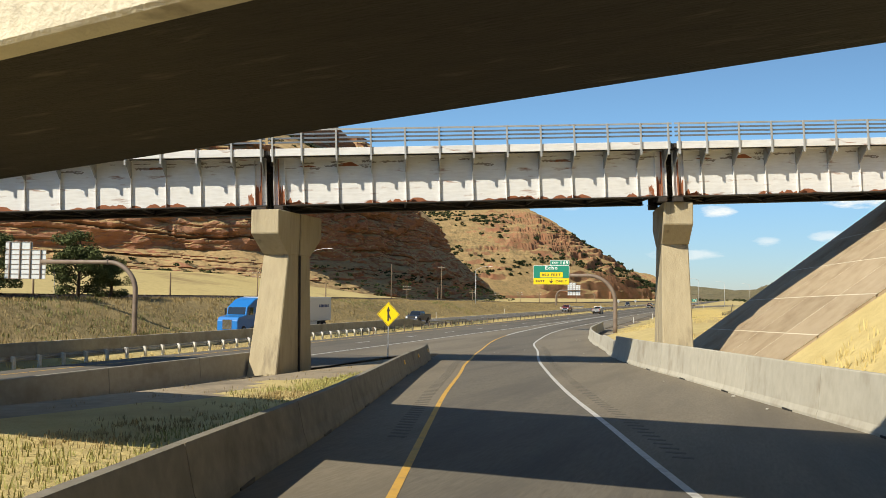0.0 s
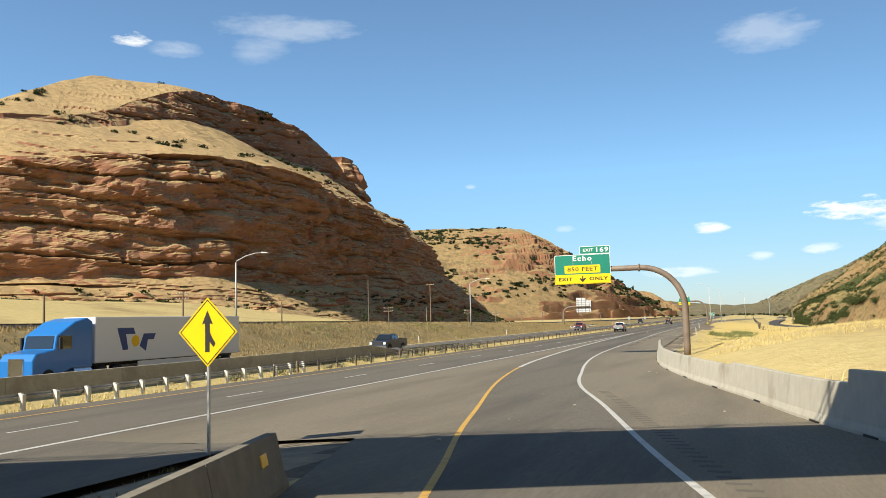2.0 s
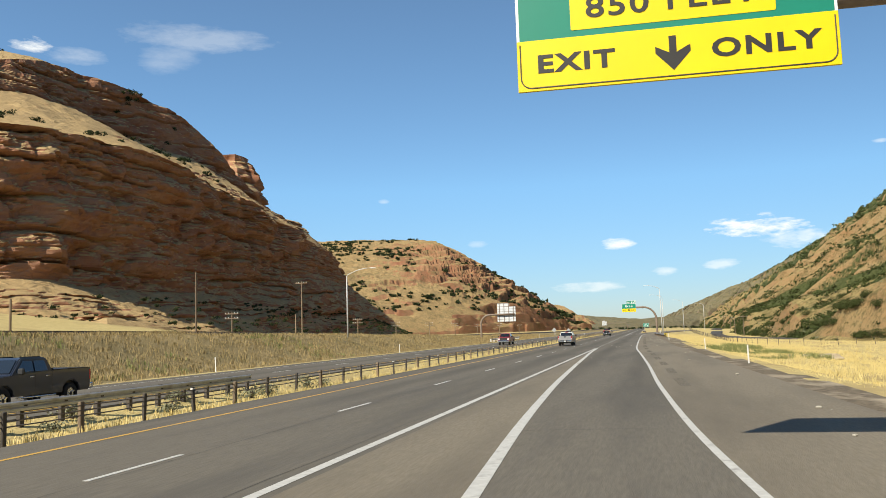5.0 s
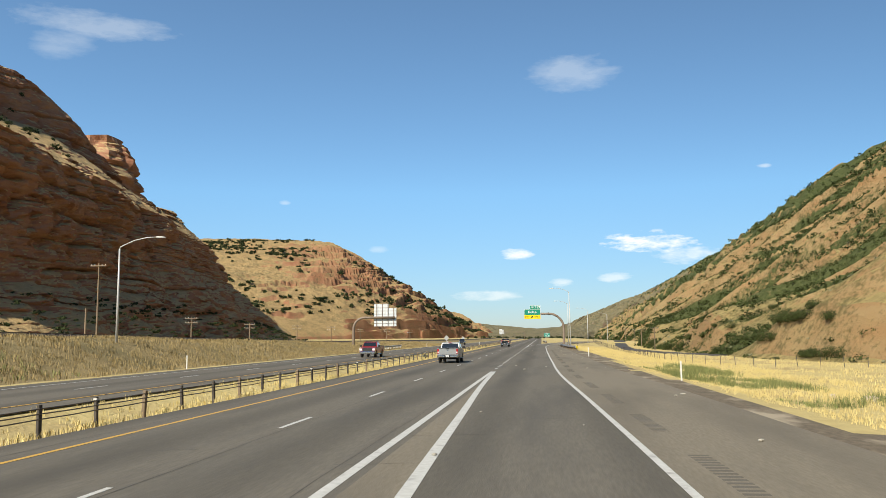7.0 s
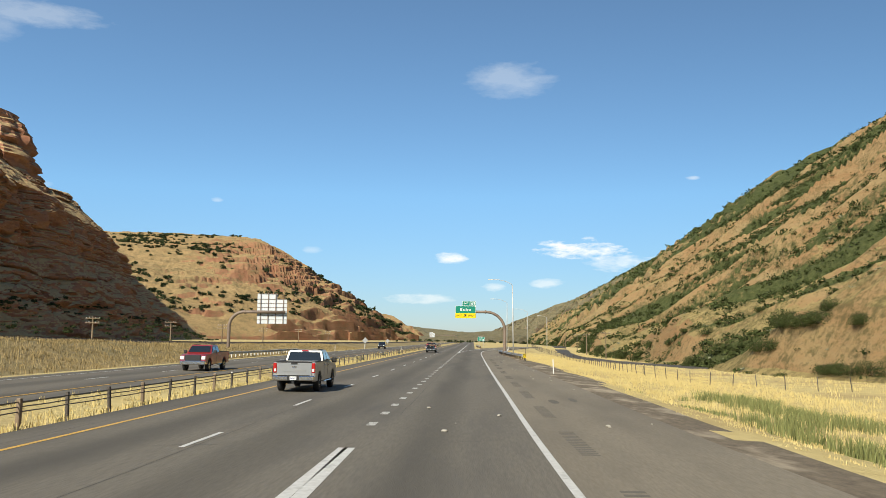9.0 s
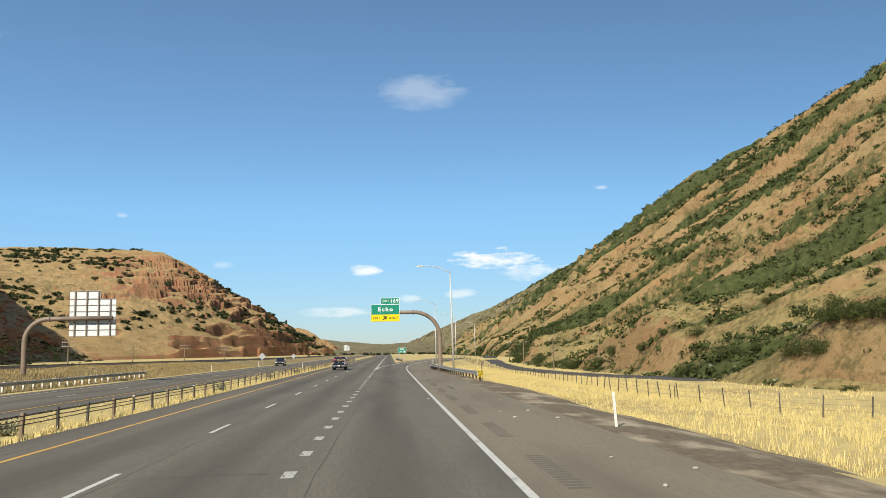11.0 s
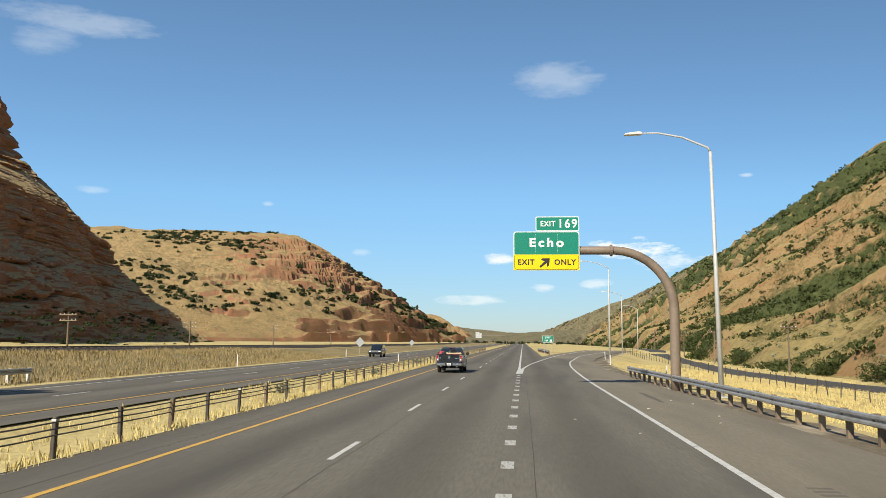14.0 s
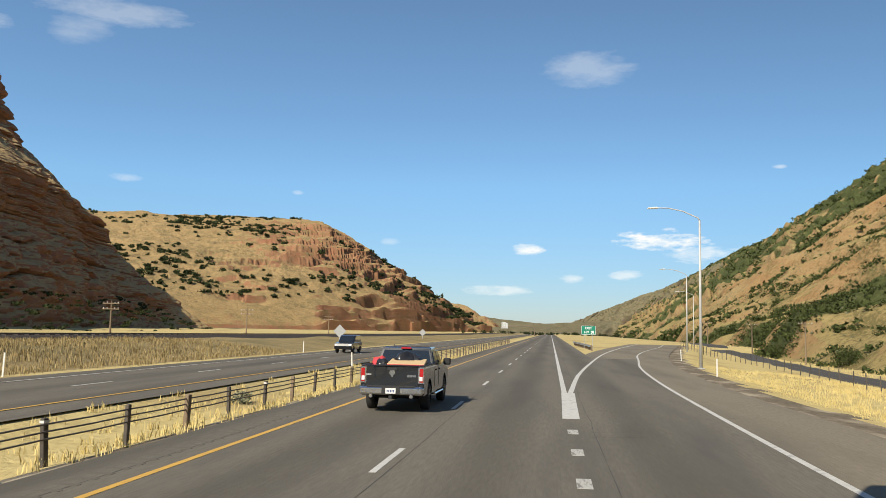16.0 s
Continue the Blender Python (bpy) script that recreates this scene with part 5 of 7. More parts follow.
def sign_arm(root, foot_x, arm_z, tip_x, radius, bend, foot_z, y=0.32):
    """A bent pole that rises from the ground and reaches over the road."""
    pts = [(foot_x, y, foot_z), (foot_x, y, foot_z + 1.0), (foot_x, y, arm_z - bend)]
    side = -1 if tip_x < foot_x else 1
    pts += [(foot_x + side * bend * (1 - math.cos(radians(a))), y, arm_z - bend + bend * math.sin(radians(a))) for a in range(8, 91, 8)]
    pts += [(foot_x + side * (bend + 0.3), y, arm_z), (tip_x, y, arm_z)]
    part("pole", tube(pts, radius, 16, True, radius * 0.84), M["pole_brown"], root, "brown bent tube pole", True)
    part("flange", tube([(foot_x + side * (bend + 0.04), y, arm_z), (foot_x + side * (bend + 0.16), y, arm_z)], radius * 1.18, 16), M["pole_brown"], root)
    part("base_plate", box((0.9, 0.9, 0.09), (foot_x, y, foot_z + 0.04), None, 0.02), M["pole_brown"], root)
    for sx in (-0.34, 0.34):
        for sy in (-0.34, 0.34):
            part("bolt", tube([(foot_x + sx, y + sy, foot_z + 0.05), (foot_x + sx, y + sy, foot_z + 0.2)], 0.03, 6), M["galvanised"], root)


def arrow_down(size, at, parent):
    s = size
    out = [(-0.10 * s, 0.5 * s), (0.10 * s, 0.5 * s), (0.10 * s, 0.02 * s), (0.48 * s, 0.22 * s), (0.48 * s, 0.02 * s), (0, -0.5 * s), (-0.48 * s, 0.02 * s), (-0.48 * s, 0.22 * s), (-0.10 * s, 0.02 * s)]
    part("arrow", prism([(x + at[0], z + at[2]) for x, z in out], 0.008, "y", at[1]), M["sign_black"], parent)


def arrow_slant(size, at, parent):
    s = size
    out = [(-0.09, -0.6), (0.09, -0.6), (0.11, 0.05), (0.42, -0.14), (0.42, 0.08), (0, 0.55), (-0.42, 0.08), (-0.42, -0.14), (-0.11, 0.05)]
    c, q = math.cos(radians(-48)), math.sin(radians(-48))
    out = [((x * c - z * q) * s + at[0], (x * q + z * c) * s + at[2]) for x, z in out]
    part("arrow", prism(out, 0.008, "y", at[1]), M["sign_black"], parent)


def exit_sign(at, turn, w, h, tab_w, tab_h, yellow_h, foot_x, foot_z, arm_z, radius, bend, feet=False, low=6.0):
    """An overhead exit sign: at is the ground below the panel's middle."""
    root = thing("exit_sign", at, turn, "green and yellow overhead exit sign on a bent brown pole arm", "road sign", "overhead signs")
    zb = low
    b = 0.045
    plate(w, h - yellow_h * 0.5, (0, 0, zb + h / 2 + yellow_h * 0.25), 0.05, M["sign_white"], root, "border", "white sign border")
    plate(w - 2 * b, h - yellow_h * 0.5 - 2 * b, (0, -0.006, zb + h / 2 + yellow_h * 0.25), 0.03, M["sign_green"], root, "panel", "green sign panel")
    part("panel", box((w, 0.05, yellow_h), (0, 0.010, zb + yellow_h / 2), None, 0.004), M["sign_yellow"], root, "yellow lower sign panel")
    r = min(0.16, yellow_h * 0.3)
    low_z, half = zb + 0.05, w / 2 - 0.05
    bow = [(-half, zb + yellow_h - 0.06)] + [(-half + r - r * math.cos(radians(a)), low_z + r - r * math.sin(radians(a))) for a in range(0, 91, 15)]
    bow += [(-x, z) for x, z in reversed(bow)]
    part("border", tube([(x, -0.017, z) for x, z in bow], 0.011, 4), M["sign_black"], root, "thin black border line")
    for x in (-w / 6, w / 6):
        part("rivet_line", tube([(x, -0.008, zb + yellow_h + 0.1), (x, -0.008, zb + h - 0.14)], 0.004, 4), M["sign_white"], root, "row of pale rivets")
    tx = w / 2 - tab_w / 2
    tz = zb + h + tab_h / 2 + 0.02
    plate(tab_w, tab_h, (tx, 0, tz), 0.05, M["sign_white"], root, "tab_border", "white tab border", 0.07)
    plate(tab_w - 2 * b, tab_h - 2 * b, (tx, -0.006, tz), 0.03, M["sign_green"], root, "tab", "green exit number tab", 0.06)
    f = -0.012
    text_part("lettering", "EXIT", tab_h * 0.50, (tx - tab_w * 0.22, f, tz - 0.01), M["sign_white"], root, spacing=1.15, bold=0.010, width=tab_w * 0.34)
    text_part("lettering", "169", tab_h * 0.82, (tx + tab_w * 0.23, f, tz - 0.01), M["sign_white"], root, spacing=1.2, bold=0.014, width=tab_w * 0.40)
    green_mid = zb + yellow_h + (h - yellow_h) / 2
    if feet:
        text_part("lettering", "Echo", h * 0.24, (0, f, green_mid + h * 0.20), M["sign_white"], root, spacing=1.3, bold=0.018, width=w * 0.34)
        plate(w * 0.64, h * 0.27, (0, -0.012, green_mid - h * 0.16), 0.02, M["sign_yellow"], root, "panel", "small yellow distance panel", 0.03)
        text_part("lettering", "850 FEET", h * 0.19, (0, -0.018, green_mid - h * 0.165), M["sign_black"], root, spacing=1.1, bold=0.006, width=w * 0.54)
        arrow_down(yellow_h * 0.66, (0, -0.020, zb + yellow_h * 0.5), root)
    else:
        text_part("lettering", "Echo", h * 0.31, (0, f, green_mid), M["sign_white"], root, spacing=1.35, bold=0.022, width=w * 0.52)
        arrow_slant(yellow_h * 0.72, (-0.02 * w, -0.020, zb + yellow_h * 0.5), root)
    text_part("lettering", "EXIT", yellow_h * 0.48, (-w * 0.31, -0.018, zb + yellow_h * 0.5), M["sign_black"], root, spacing=1.15, bold=0.012, width=w * 0.25)
    text_part("lettering", "ONLY", yellow_h * 0.48, (w * 0.28, -0.018, zb + yellow_h * 0.5), M["sign_black"], root, spacing=1.15, bold=0.012, width=w * 0.33)
    for x in (-w * 0.38, 0, w * 0.38):
        part("rib", box((0.09, 0.07, h * 0.96), (x, 0.09, zb + h / 2)), M["galvanised"], root)
    sign_arm(root, foot_x, arm_z, -w * 0.42, radius, bend, foot_z)
    return root


exit_sign((6.45, -229.4, 0), 2, 4.65, 2.45, 2.5, 0.66, 0.80, 8.1, -0.2, 7.15, 0.27, 3.4, True, 5.98)
exit_sign((1.6, -18.4, 0), 1, 3.55, 2.12, 2.35, 0.80, 0.86, 6.8, -0.2, 7.38, 0.27, 3.2, False, 6.27)


def sign_back(at, turn, w, h, low, foot_x, arm_z, radius, bend, tab=0.82):
    """The back of a sign for the other direction: a panel on a grid of ribs, its tab to one side, on a bent arm."""
    root = thing("exit_sign", at, turn, "pale ribbed back of an overhead sign on a bent brown arm", "road sign", "overhead signs")
    body = h - tab
    part("panel", box((w, 0.04, body), (0, 0, low + body / 2), None, 0.01), M["sign_back"], root, "pale sheet panel")
    part("tab", box((w * 0.66, 0.04, tab - 0.02), (-w * 0.17, 0, low + body + tab / 2 + 0.01), None, 0.01), M["sign_back"], root, "pale sheet tab")
    n = 6
    for k in range(n + 1):
        part("rib", box((w, 0.05, 0.055), (0, -0.05, low + 0.03 + (body - 0.06) * k / n)), M["pole_brown"], root)
    part("rib", box((w * 0.66, 0.05, 0.055), (-w * 0.17, -0.05, low + h - 0.04)), M["pole_brown"], root)
    for k in range(4):
        x = w * (-0.38 + 0.253 * k)
        top = h if x < w * 0.16 else body
        part("rib", box((0.11, 0.09, top - 0.1), (x, -0.11, low + top / 2)), M["pole_brown"], root)
    sign_arm(root, foot_x, arm_z, w * 0.46, radius, bend, -0.6, -0.42)
    return root


sign_back((-27.9, -36.0, 0), 0, 4.6, 4.63, 4.64, -6.45, 6.45, 0.27, 2.3)


def diamond_sign(name, at, side, post_h, face, symbol, label):
    root = thing(name, at, 0, label, "road sign")
    c = post_h
    s = side / math.sqrt(2)
    d = [(0, c + s), (s, c), (0, c - s), (-s, c)]
    part("plate", prism(d, 0.012, "y", 0.0), M[face], root, "diamond sign plate")
    if symbol:
        for k in range(4):
            a0, a1 = math.radians(90 * k), math.radians(90 * k + 90)
            o, i_ = s - 0.05, s - 0.085
            quad = [(o * math.sin(a0), c + o * math.cos(a0)), (o * math.sin(a1), c + o * math.cos(a1)), (i_ * math.sin(a1), c + i_ * math.cos(a1)), (i_ * math.sin(a0), c + i_ * math.cos(a0))]
            part("border", prism(quad, 0.004, "y", -0.005), M["sign_black"], root)
        stem = [(-0.085, -0.62), (0.075, -0.62), (0.075, -0.30), (0.22, -0.46), (0.30, -0.36), (0.14, -0.12), (0.085, 0.02), (0.085, 0.28), (0.20, 0.24), (0.0, 0.68), (-0.20, 0.24), (-0.085, 0.28)]
        part("symbol", prism([(x * s * 0.92, z * s * 0.92 + c) for x, z in stem], 0.006, "y", -0.008), M["sign_black"], root, "black merging arrow")
    part("post", box((0.07, 0.05, c + s * 0.6), (0, 0.04, (c + s * 0.6) / 2 - 0.25)), M["galvanised"], root, "grey steel post")
    return root


diamond_sign("merge_sign", (6.25, -281.2, 0.12), 1.22, 2.98, "sign_yellow", True, "yellow diamond merge sign on a steel post")
diamond_sign("warning_sign", (-29.6, 88.9, -0.2), 1.3, 2.3, "steel_grey", False, "plain grey back of a diamond warning sign")
diamond_sign("warning_sign", (-32.7, 184.8, -0.2), 1.3, 2.0, "steel_grey", False, "plain grey back of a diamond warning sign")

gore = thing("gore_sign", (5.6, 115.9, 0), 0, "small green exit number sign standing in the gore", "road sign")
plate(2.3, 1.45, (0, 0, 2.95), 0.03, M["sign_white"], gore, "border", "", 0.08)
plate(2.2, 1.35, (0, -0.006, 2.95), 0.03, M["sign_green"], gore, "panel", "green panel", 0.07)
text_part("lettering", "EXIT", 0.55, (0, -0.012, 3.28), M["sign_white"], gore, bold=0.01)
text_part("lettering", "169", 0.55, (-0.35, -0.012, 2.62), M["sign_white"], gore, bold=0.01)
bm = prism([(x + 0.62, z + 2.62) for x, z in ((-0.25, -0.22), (-0.16, -0.31), (0.10, -0.05), (0.10, -0.22), (0.24, -0.22), (0.24, 0.24), (-0.22, 0.24), (-0.22, 0.10), (-0.03, 0.10))], 0.006, "y", -0.014)
part("arrow", bm, M["sign_white"], gore)
for x in (-0.7, 0.7):
    part("post", box((0.09, 0.09, 2.6), (x, 0.08, 1.2)), M["galvanised"], gore)


# ---------------------------------------------------------------- street lamps
def street_lamp(at, h, reach, turn, label):
    root = thing("street_lamp", at, turn, label, "street lamp", "street lamps")
    part("pole", tube([(0, 0, 0), (0, 0, h * 0.5), (0, 0, h)], 0.13, 12, True, 0.075), M["lamp_grey"], root, "tapered grey steel pole", True)
    pts = [(0, 0, h - 0.05), (-0.12, 0, h + 0.2), (-reach * 0.4, 0, h + 0.75), (-reach * 0.75, 0, h + 1.0), (-reach, 0, h + 1.02)]
    part("arm", tube(pts, 0.06, 8, True, 0.04), M["lamp_grey"], root, "", True)
    part("head", prism([(-reach - 0.85, h + 0.93), (-reach - 0.78, h + 1.03), (-reach - 0.1, h + 1.10), (-reach + 0.05, h + 1.04), (-reach + 0.02, h + 0.95)], 0.32, "y", -0.16, 0.02), M["delineator"], root, "flat lamp head")
    part("base_plate", box((0.5, 0.5, 0.06), (0, 0, 0.03)), M["lamp_grey"], root)
    return root


GREY_LAMP = "tall galvanised street lamp with a curved arm"
near_lamp = street_lamp((9.7, -22.5, float(ground_z(9.7, -22.5))), 11.9, 3.3, 0, GREY_LAMP)
near_lamp.matrix_world = pose(9.7, -22.5, float(ground_z(9.7, -22.5)), 0, -1.0, 0)
street_lamp((11.3, 44.5, float(ground_z(11.3, 44.5))), 11.9, 3.3, 0, GREY_LAMP)
street_lamp((20.5, 110, float(ground_z(20.5, 110))), 11.9, 3.3, 0, GREY_LAMP)
street_lamp((33, 180, float(ground_z(33, 180))), 11.9, 3.3, 0, GREY_LAMP)
for x, y in ((-38.0, -213.2), (-35.2, -130.2)):
    street_lamp((x, y, float(ground_z(x, y)) - 0.2), 11.0 - float(ground_z(x, y)), 3.6, 180, GREY_LAMP)

# ---------------------------------------------------------------- median cable fence
def shared(name, bm, mat):
    me = bpy.data.meshes.new(name)
    bm.to_mesh(me)
    bm.free()
    me.materials.append(mat)
    return me


FENCE_X, FENCE_STEP = -9.95, 3.02
fence_y = [-9.6 + FENCE_STEP * k for k in range(-80, 60)]
post_me = shared("post", box((0.09, 0.14, 1.15), (0, 0, 0.33), None, 0.012), M["post_black"])
pale_me = shared("post", box((0.12, 0.16, 1.15), (0, 0, 0.33), None, 0.015), M["post_wood"])
band_me = shared("reflector", box((0.10, 0.15, 0.05), (0, 0, 0.84)), M["delineator"])
rng = random.Random(11)
fence = thing("cable_fence", (0, 0, 0), 0, "rusty cable median fence on dark and pale posts", "fence", kind="structure")
fence_z = {}
for k, y in enumerate(fence_y):
    gz = float(ground_z(FENCE_X, y))
    fence_z[y] = gz
    ob = new("post", pale_me if k % 3 == 1 else post_me)
    ob.parent = fence
    ob.matrix_basis = pose(FENCE_X + rng.uniform(-0.04, 0.04), y, gz, rng.uniform(-2.5, 2.5), rng.uniform(-2.5, 2.5), rng.uniform(-8, 8))
    if k % 4 == 0:
        b = new("reflector", band_me)
        b.parent = ob
for h in (0.52, 0.66, 0.80):
    bm = bmesh.new()
    pts = []
    for a, b in zip(fence_y, fence_y[1:]):
        pts += [(FENCE_X + 0.05, a, fence_z[a] + h), (FENCE_X + 0.05, (a + b) / 2, (fence_z[a] + fence_z[b]) / 2 + h - 0.012)]
    part("cable", add_tube(bm, pts, 0.019, 5), M["cable"], fence)

# ---------------------------------------------------------------- steel guard rails
W_BEAM = [(0.00, 0.31), (-0.045, 0.28), (-0.045, 0.22), (0.03, 0.17), (0.03, 0.14), (-0.045, 0.09), (-0.045, 0.03), (0.00, 0.0), (0.012, 0.0), (-0.033, 0.035), (-0.033, 0.085), (0.042, 0.135),
          (0.042, 0.175), (-0.033, 0.225), (-0.033, 0.275), (0.012, 0.31)]


def guard_rail(line, step, label, post_mat, mirror=1, beam=0.45, mat="galvanised"):
    """A W-beam on posts along a line of (x, y); mirror -1 turns its face to the other side."""
    root = thing("guard_rail", (0, 0, 0), 0, label, "guard rail")
    p = np.array(line, float)
    d = np.concatenate([[0], np.cumsum(np.linalg.norm(np.diff(p, axis=0), axis=1))])
    n = max(2, round(d[-1] / step))
    pts = [(float(np.interp(s, d, p[:, 0])), float(np.interp(s, d, p[:, 1]))) for s in np.linspace(0, d[-1], n + 1)]
    full = [(x, y, float(ground_z(x, y)) * 0.5) for x, y in pts]
    out = W_BEAM if mirror > 0 else [(-a, b) for a, b in W_BEAM]
    sweep([(a, b + beam) for a, b in out], full, "rail", M[mat], root, "corrugated galvanised beam")
    for x, y, z in full:
        part("post", box((0.15, 0.20, 1.0), (x + 0.22 * mirror, y, z + 0.22), None, 0.012), M[post_mat], root)
        part("block", box((0.17, 0.16, 0.34), (x + 0.10 * mirror, y, z + beam + 0.155), None, 0.01), M[post_mat], root)
    return root, full


rail, pts = guard_rail([(9.55, -51.0), (8.95, -42), (8.45, -30), (8.15, -16), (7.75, -2.5)], 1.9, "galvanised guard rail on weathered wooden posts beside the exit sign", "post_wood")
part("end_terminal", box((0.36, 0.5, 0.42), (9.62, -51.3, 0.5), None, 0.03), M["galvanised"], rail, "steel impact head")
marker = part("marker", box((0.46, 0.03, 0.50), (9.75, -51.58, 0.52)), M["sign_yellow"], rail, "yellow and black striped end marker")
for k in range(4):
    c = -0.30 + k * 0.17
    outline = [(-0.23, c - 0.10), (0.23, c + 0.16), (0.23, c + 0.245), (-0.23, c - 0.015)]
    outline = [(x, min(max(z, -0.25), 0.25)) for x, z in outline]
    part("stripe", prism([(9.75 + x, 0.52 + z) for x, z in outline], 0.006, "y", -51.602), M["sign_black"], marker)
part("marker_post", box((0.06, 0.06, 1.9), (9.95, -51.0, 0.6)), M["post_black"], rail)
guard_rail([(-27.2, -62), (-27.4, -40), (-27.6, -18)], 1.9, "galvanised guard rail protecting the overhead sign", "delineator", -1)
guard_rail([(-10.7, -330), (-10.7, -262), (-10.9, -246)], 1.9, "galvanised median guard rail on short pale posts", "delineator", 1)
guard_rail([(5.2, 100), (5.0, 118), (4.0, 150)], 2.2, "short guard rail in the exit gore", "post_wood")
guard_rail([(-13.4, -221), (-13.3, -212), (-13.2, -204)], 1.9, "dark guard rail at the end of the median wall", "post_black", -1)

# ---------------------------------------------------------------- wire fence and delineators on the right
wire = thing("wire_fence", (0, 0, 0), 0, "old wire stock fence on thin leaning posts", "fence", kind="structure")
fl = np.array([(24, 140), (24.5, 60), (25.0, 25), (24.2, -15), (23.2, -45), (23.4, -58), (26.5, -72), (32, -80), (40, -84), (75, -92)], float)
fd = np.concatenate([[0], np.cumsum(np.linalg.norm(np.diff(fl, axis=0), axis=1))])
stake_me = shared("stake", box((0.075, 0.075, 1.55), (0, 0, 0.6), None, 0.01), M["post_black"])
spots = []
s = 0.0
while s < fd[-1]:
    x, y = float(np.interp(s, fd, fl[:, 0])), float(np.interp(s, fd, fl[:, 1]))
    z = float(ground_z(x, y))
    spots.append((x, y, z))
    ob = new("stake", stake_me)
    ob.parent = wire
    ob.matrix_basis = pose(x, y, z, rng.uniform(-7, 7), rng.uniform(-7, 7), rng.uniform(0, 90))
    s += 2.9
for lean in (-24, 24):
    ob = new("stake", stake_me)
    ob.parent = wire
    ob.matrix_basis = pose(24.1, -58.0 + lean * 0.02, float(ground_z(24.1, -58.0)) - 0.1, 0, lean, 75)
for h in (0.45, 0.8, 1.12):
    part("strand", tube([(x, y, z + h) for x, y, z in spots], 0.008, 4), M["cable"], wire)

stake_white = shared("delineator", box((0.09, 0.03, 1.25), (0, 0, 0.5), None, 0.006), M["delineator"])
for x, y in ((11.5, -153.2), (9.4, -95.6), (10.0, 31.2), (11.8, -187.6), (-26.0, -184.2), (-26.0, -135.7), (9.2, -10), (12.4, 62), (-26.0, 12), (-26.0, 60), (-13.6, 30)):
    ob = new("delineator", stake_white)
    ob.matrix_world = pose(x, y, float(ground_z(x, y)), rng.uniform(-3, 3), rng.uniform(-3, 3), 0)
    tagged(ob, "thin white plastic delineator post in the verge", "delineator", "delineators")

# ---------------------------------------------------------------- railway on the left, side road on the right
RAIL_X = -46.0
ry = np.concatenate([np.arange(-700, -300, 20.0), np.arange(-300, 300, 6.0), np.arange(300, 1300, 40.0)])
rz = np.array([float(RAIL_Z(y)) for y in ry])
sweep([(-3.2, -0.5), (-1.8, 0.42), (1.8, 0.42), (3.2, -0.5)], [(RAIL_X, y, z + 0.2) for y, z in zip(ry, rz)], "track_bed", M["ballast"])
tagged(bpy.data.objects["track_bed"], "dark stone ballast bed of a railway", "railway", kind="structure")
for dx in (-0.72, 0.72):
    ob = sweep([(-0.07, 0.0), (-0.035, 0.16), (0.035, 0.16), (0.07, 0.0)], [(RAIL_X + dx, y, z + 0.64) for y, z in zip(ry, rz)], "steel_rail", M["weathered_steel"])
    tagged(ob, "rusty steel railway rail on the ballast", "railway", kind="structure")
tie_me = shared("tie", box((2.6, 0.24, 0.18), (0, 0, 0)), M["steel_dark"])
ties = thing("railway_ties", (0, 0, 0), 0, "dark timber railway ties along the track", "railway", kind="structure")
for k in range(290):
    y = -270 + k * 1.5
    ob = new("tie", tie_me)
    ob.parent = ties
    ob.location = (RAIL_X, y, float(RAIL_Z(y)) + 0.62)
side_y = np.arange(-62, 230, 4.0)
side_x = curve_at([(-62, 66), (-40, 56), (-22, 46.5), (-6, 39), (10, 36), (30, 33.5), (55, 32), (97, 31.8), (150, 36), (200, 40), (230, 42)])
sx = np.array([float(side_x(y)) for y in side_y])
sz = np.array([float(ground_z(x, y)) for x, y in zip(sx, side_y)])
ob = sweep([(-2.6, -0.3), (-2.2, 0.10), (2.2, 0.10), (2.6, -0.3)], [(x, y, z + 0.12) for x, y, z in zip(sx, side_y, sz)], "side_road", M["patch"])
tagged(ob, "narrow dark asphalt side road along the hill foot", "road", kind="structure")


def utility_pole(at, h, arms, wires=False):
    root = thing("utility_pole", at, rng.uniform(-4, 4), "weathered wooden utility pole with cross arms", "utility pole", "utility poles")
    part("pole", tube([(0, 0, -0.5), (0, 0, h)], 0.16, 8, True, 0.10), M["post_wood"], root)
    for k in range(arms):
        z = h - 0.35 - 0.75 * k
        part("cross_arm", box((2.4, 0.11, 0.13), (0, -0.12, z)), M["post_wood"], root)
        for x in (-1.05, -0.55, 0.55, 1.05):
            part("insulator", tube([(x, -0.12, z + 0.06), (x, -0.12, z + 0.22)], 0.045, 6), M["insulator"], root)
    return root


for y, h, arms in ((-250, 5.2, 2), (-222, 5.0, 0), (-196, 6.2, 2), (-168, 5.2, 0), (-131, 11.5, 0), (-120, 5.0, 2), (-95, 5.4, 0), (-92, 13.0, 1), (-60, 5.6, 2), (-30, 5.2, 2), (5, 5.6, 2), (40, 5.6, 2), (80, 5.4, 2), (130, 6, 2), (190, 6, 2)):
    utility_pole((-58.5, y, float(ground_z(-58.5, y))), h * 0.86, arms)
for x, y, h in ((38, 60, 7), (41, 120, 7), (44, 170, 7), (47, 240, 7)):
    utility_pole((x, y, float(ground_z(x, y))), h, 1)
dead = diamond_sign("rail_signal", (-53.0, -252.0, float(ground_z(-53, -252))), 0.7, 3.6, "sign_black", False, "dark railway signal board on a post")

# ---------------------------------------------------------------- overhead sign seen from behind by the bridges
far_back = sign_back((-40.5, -268.5, 0), 12, 4.6, 3.9, 5.6, 12.5, 7.4, 0.26, 3.0)

sign_back((-33.0, 570.0, 0), 0, 4.6, 4.6, 4.6, 21.0, 6.5, 0.26, 2.3)

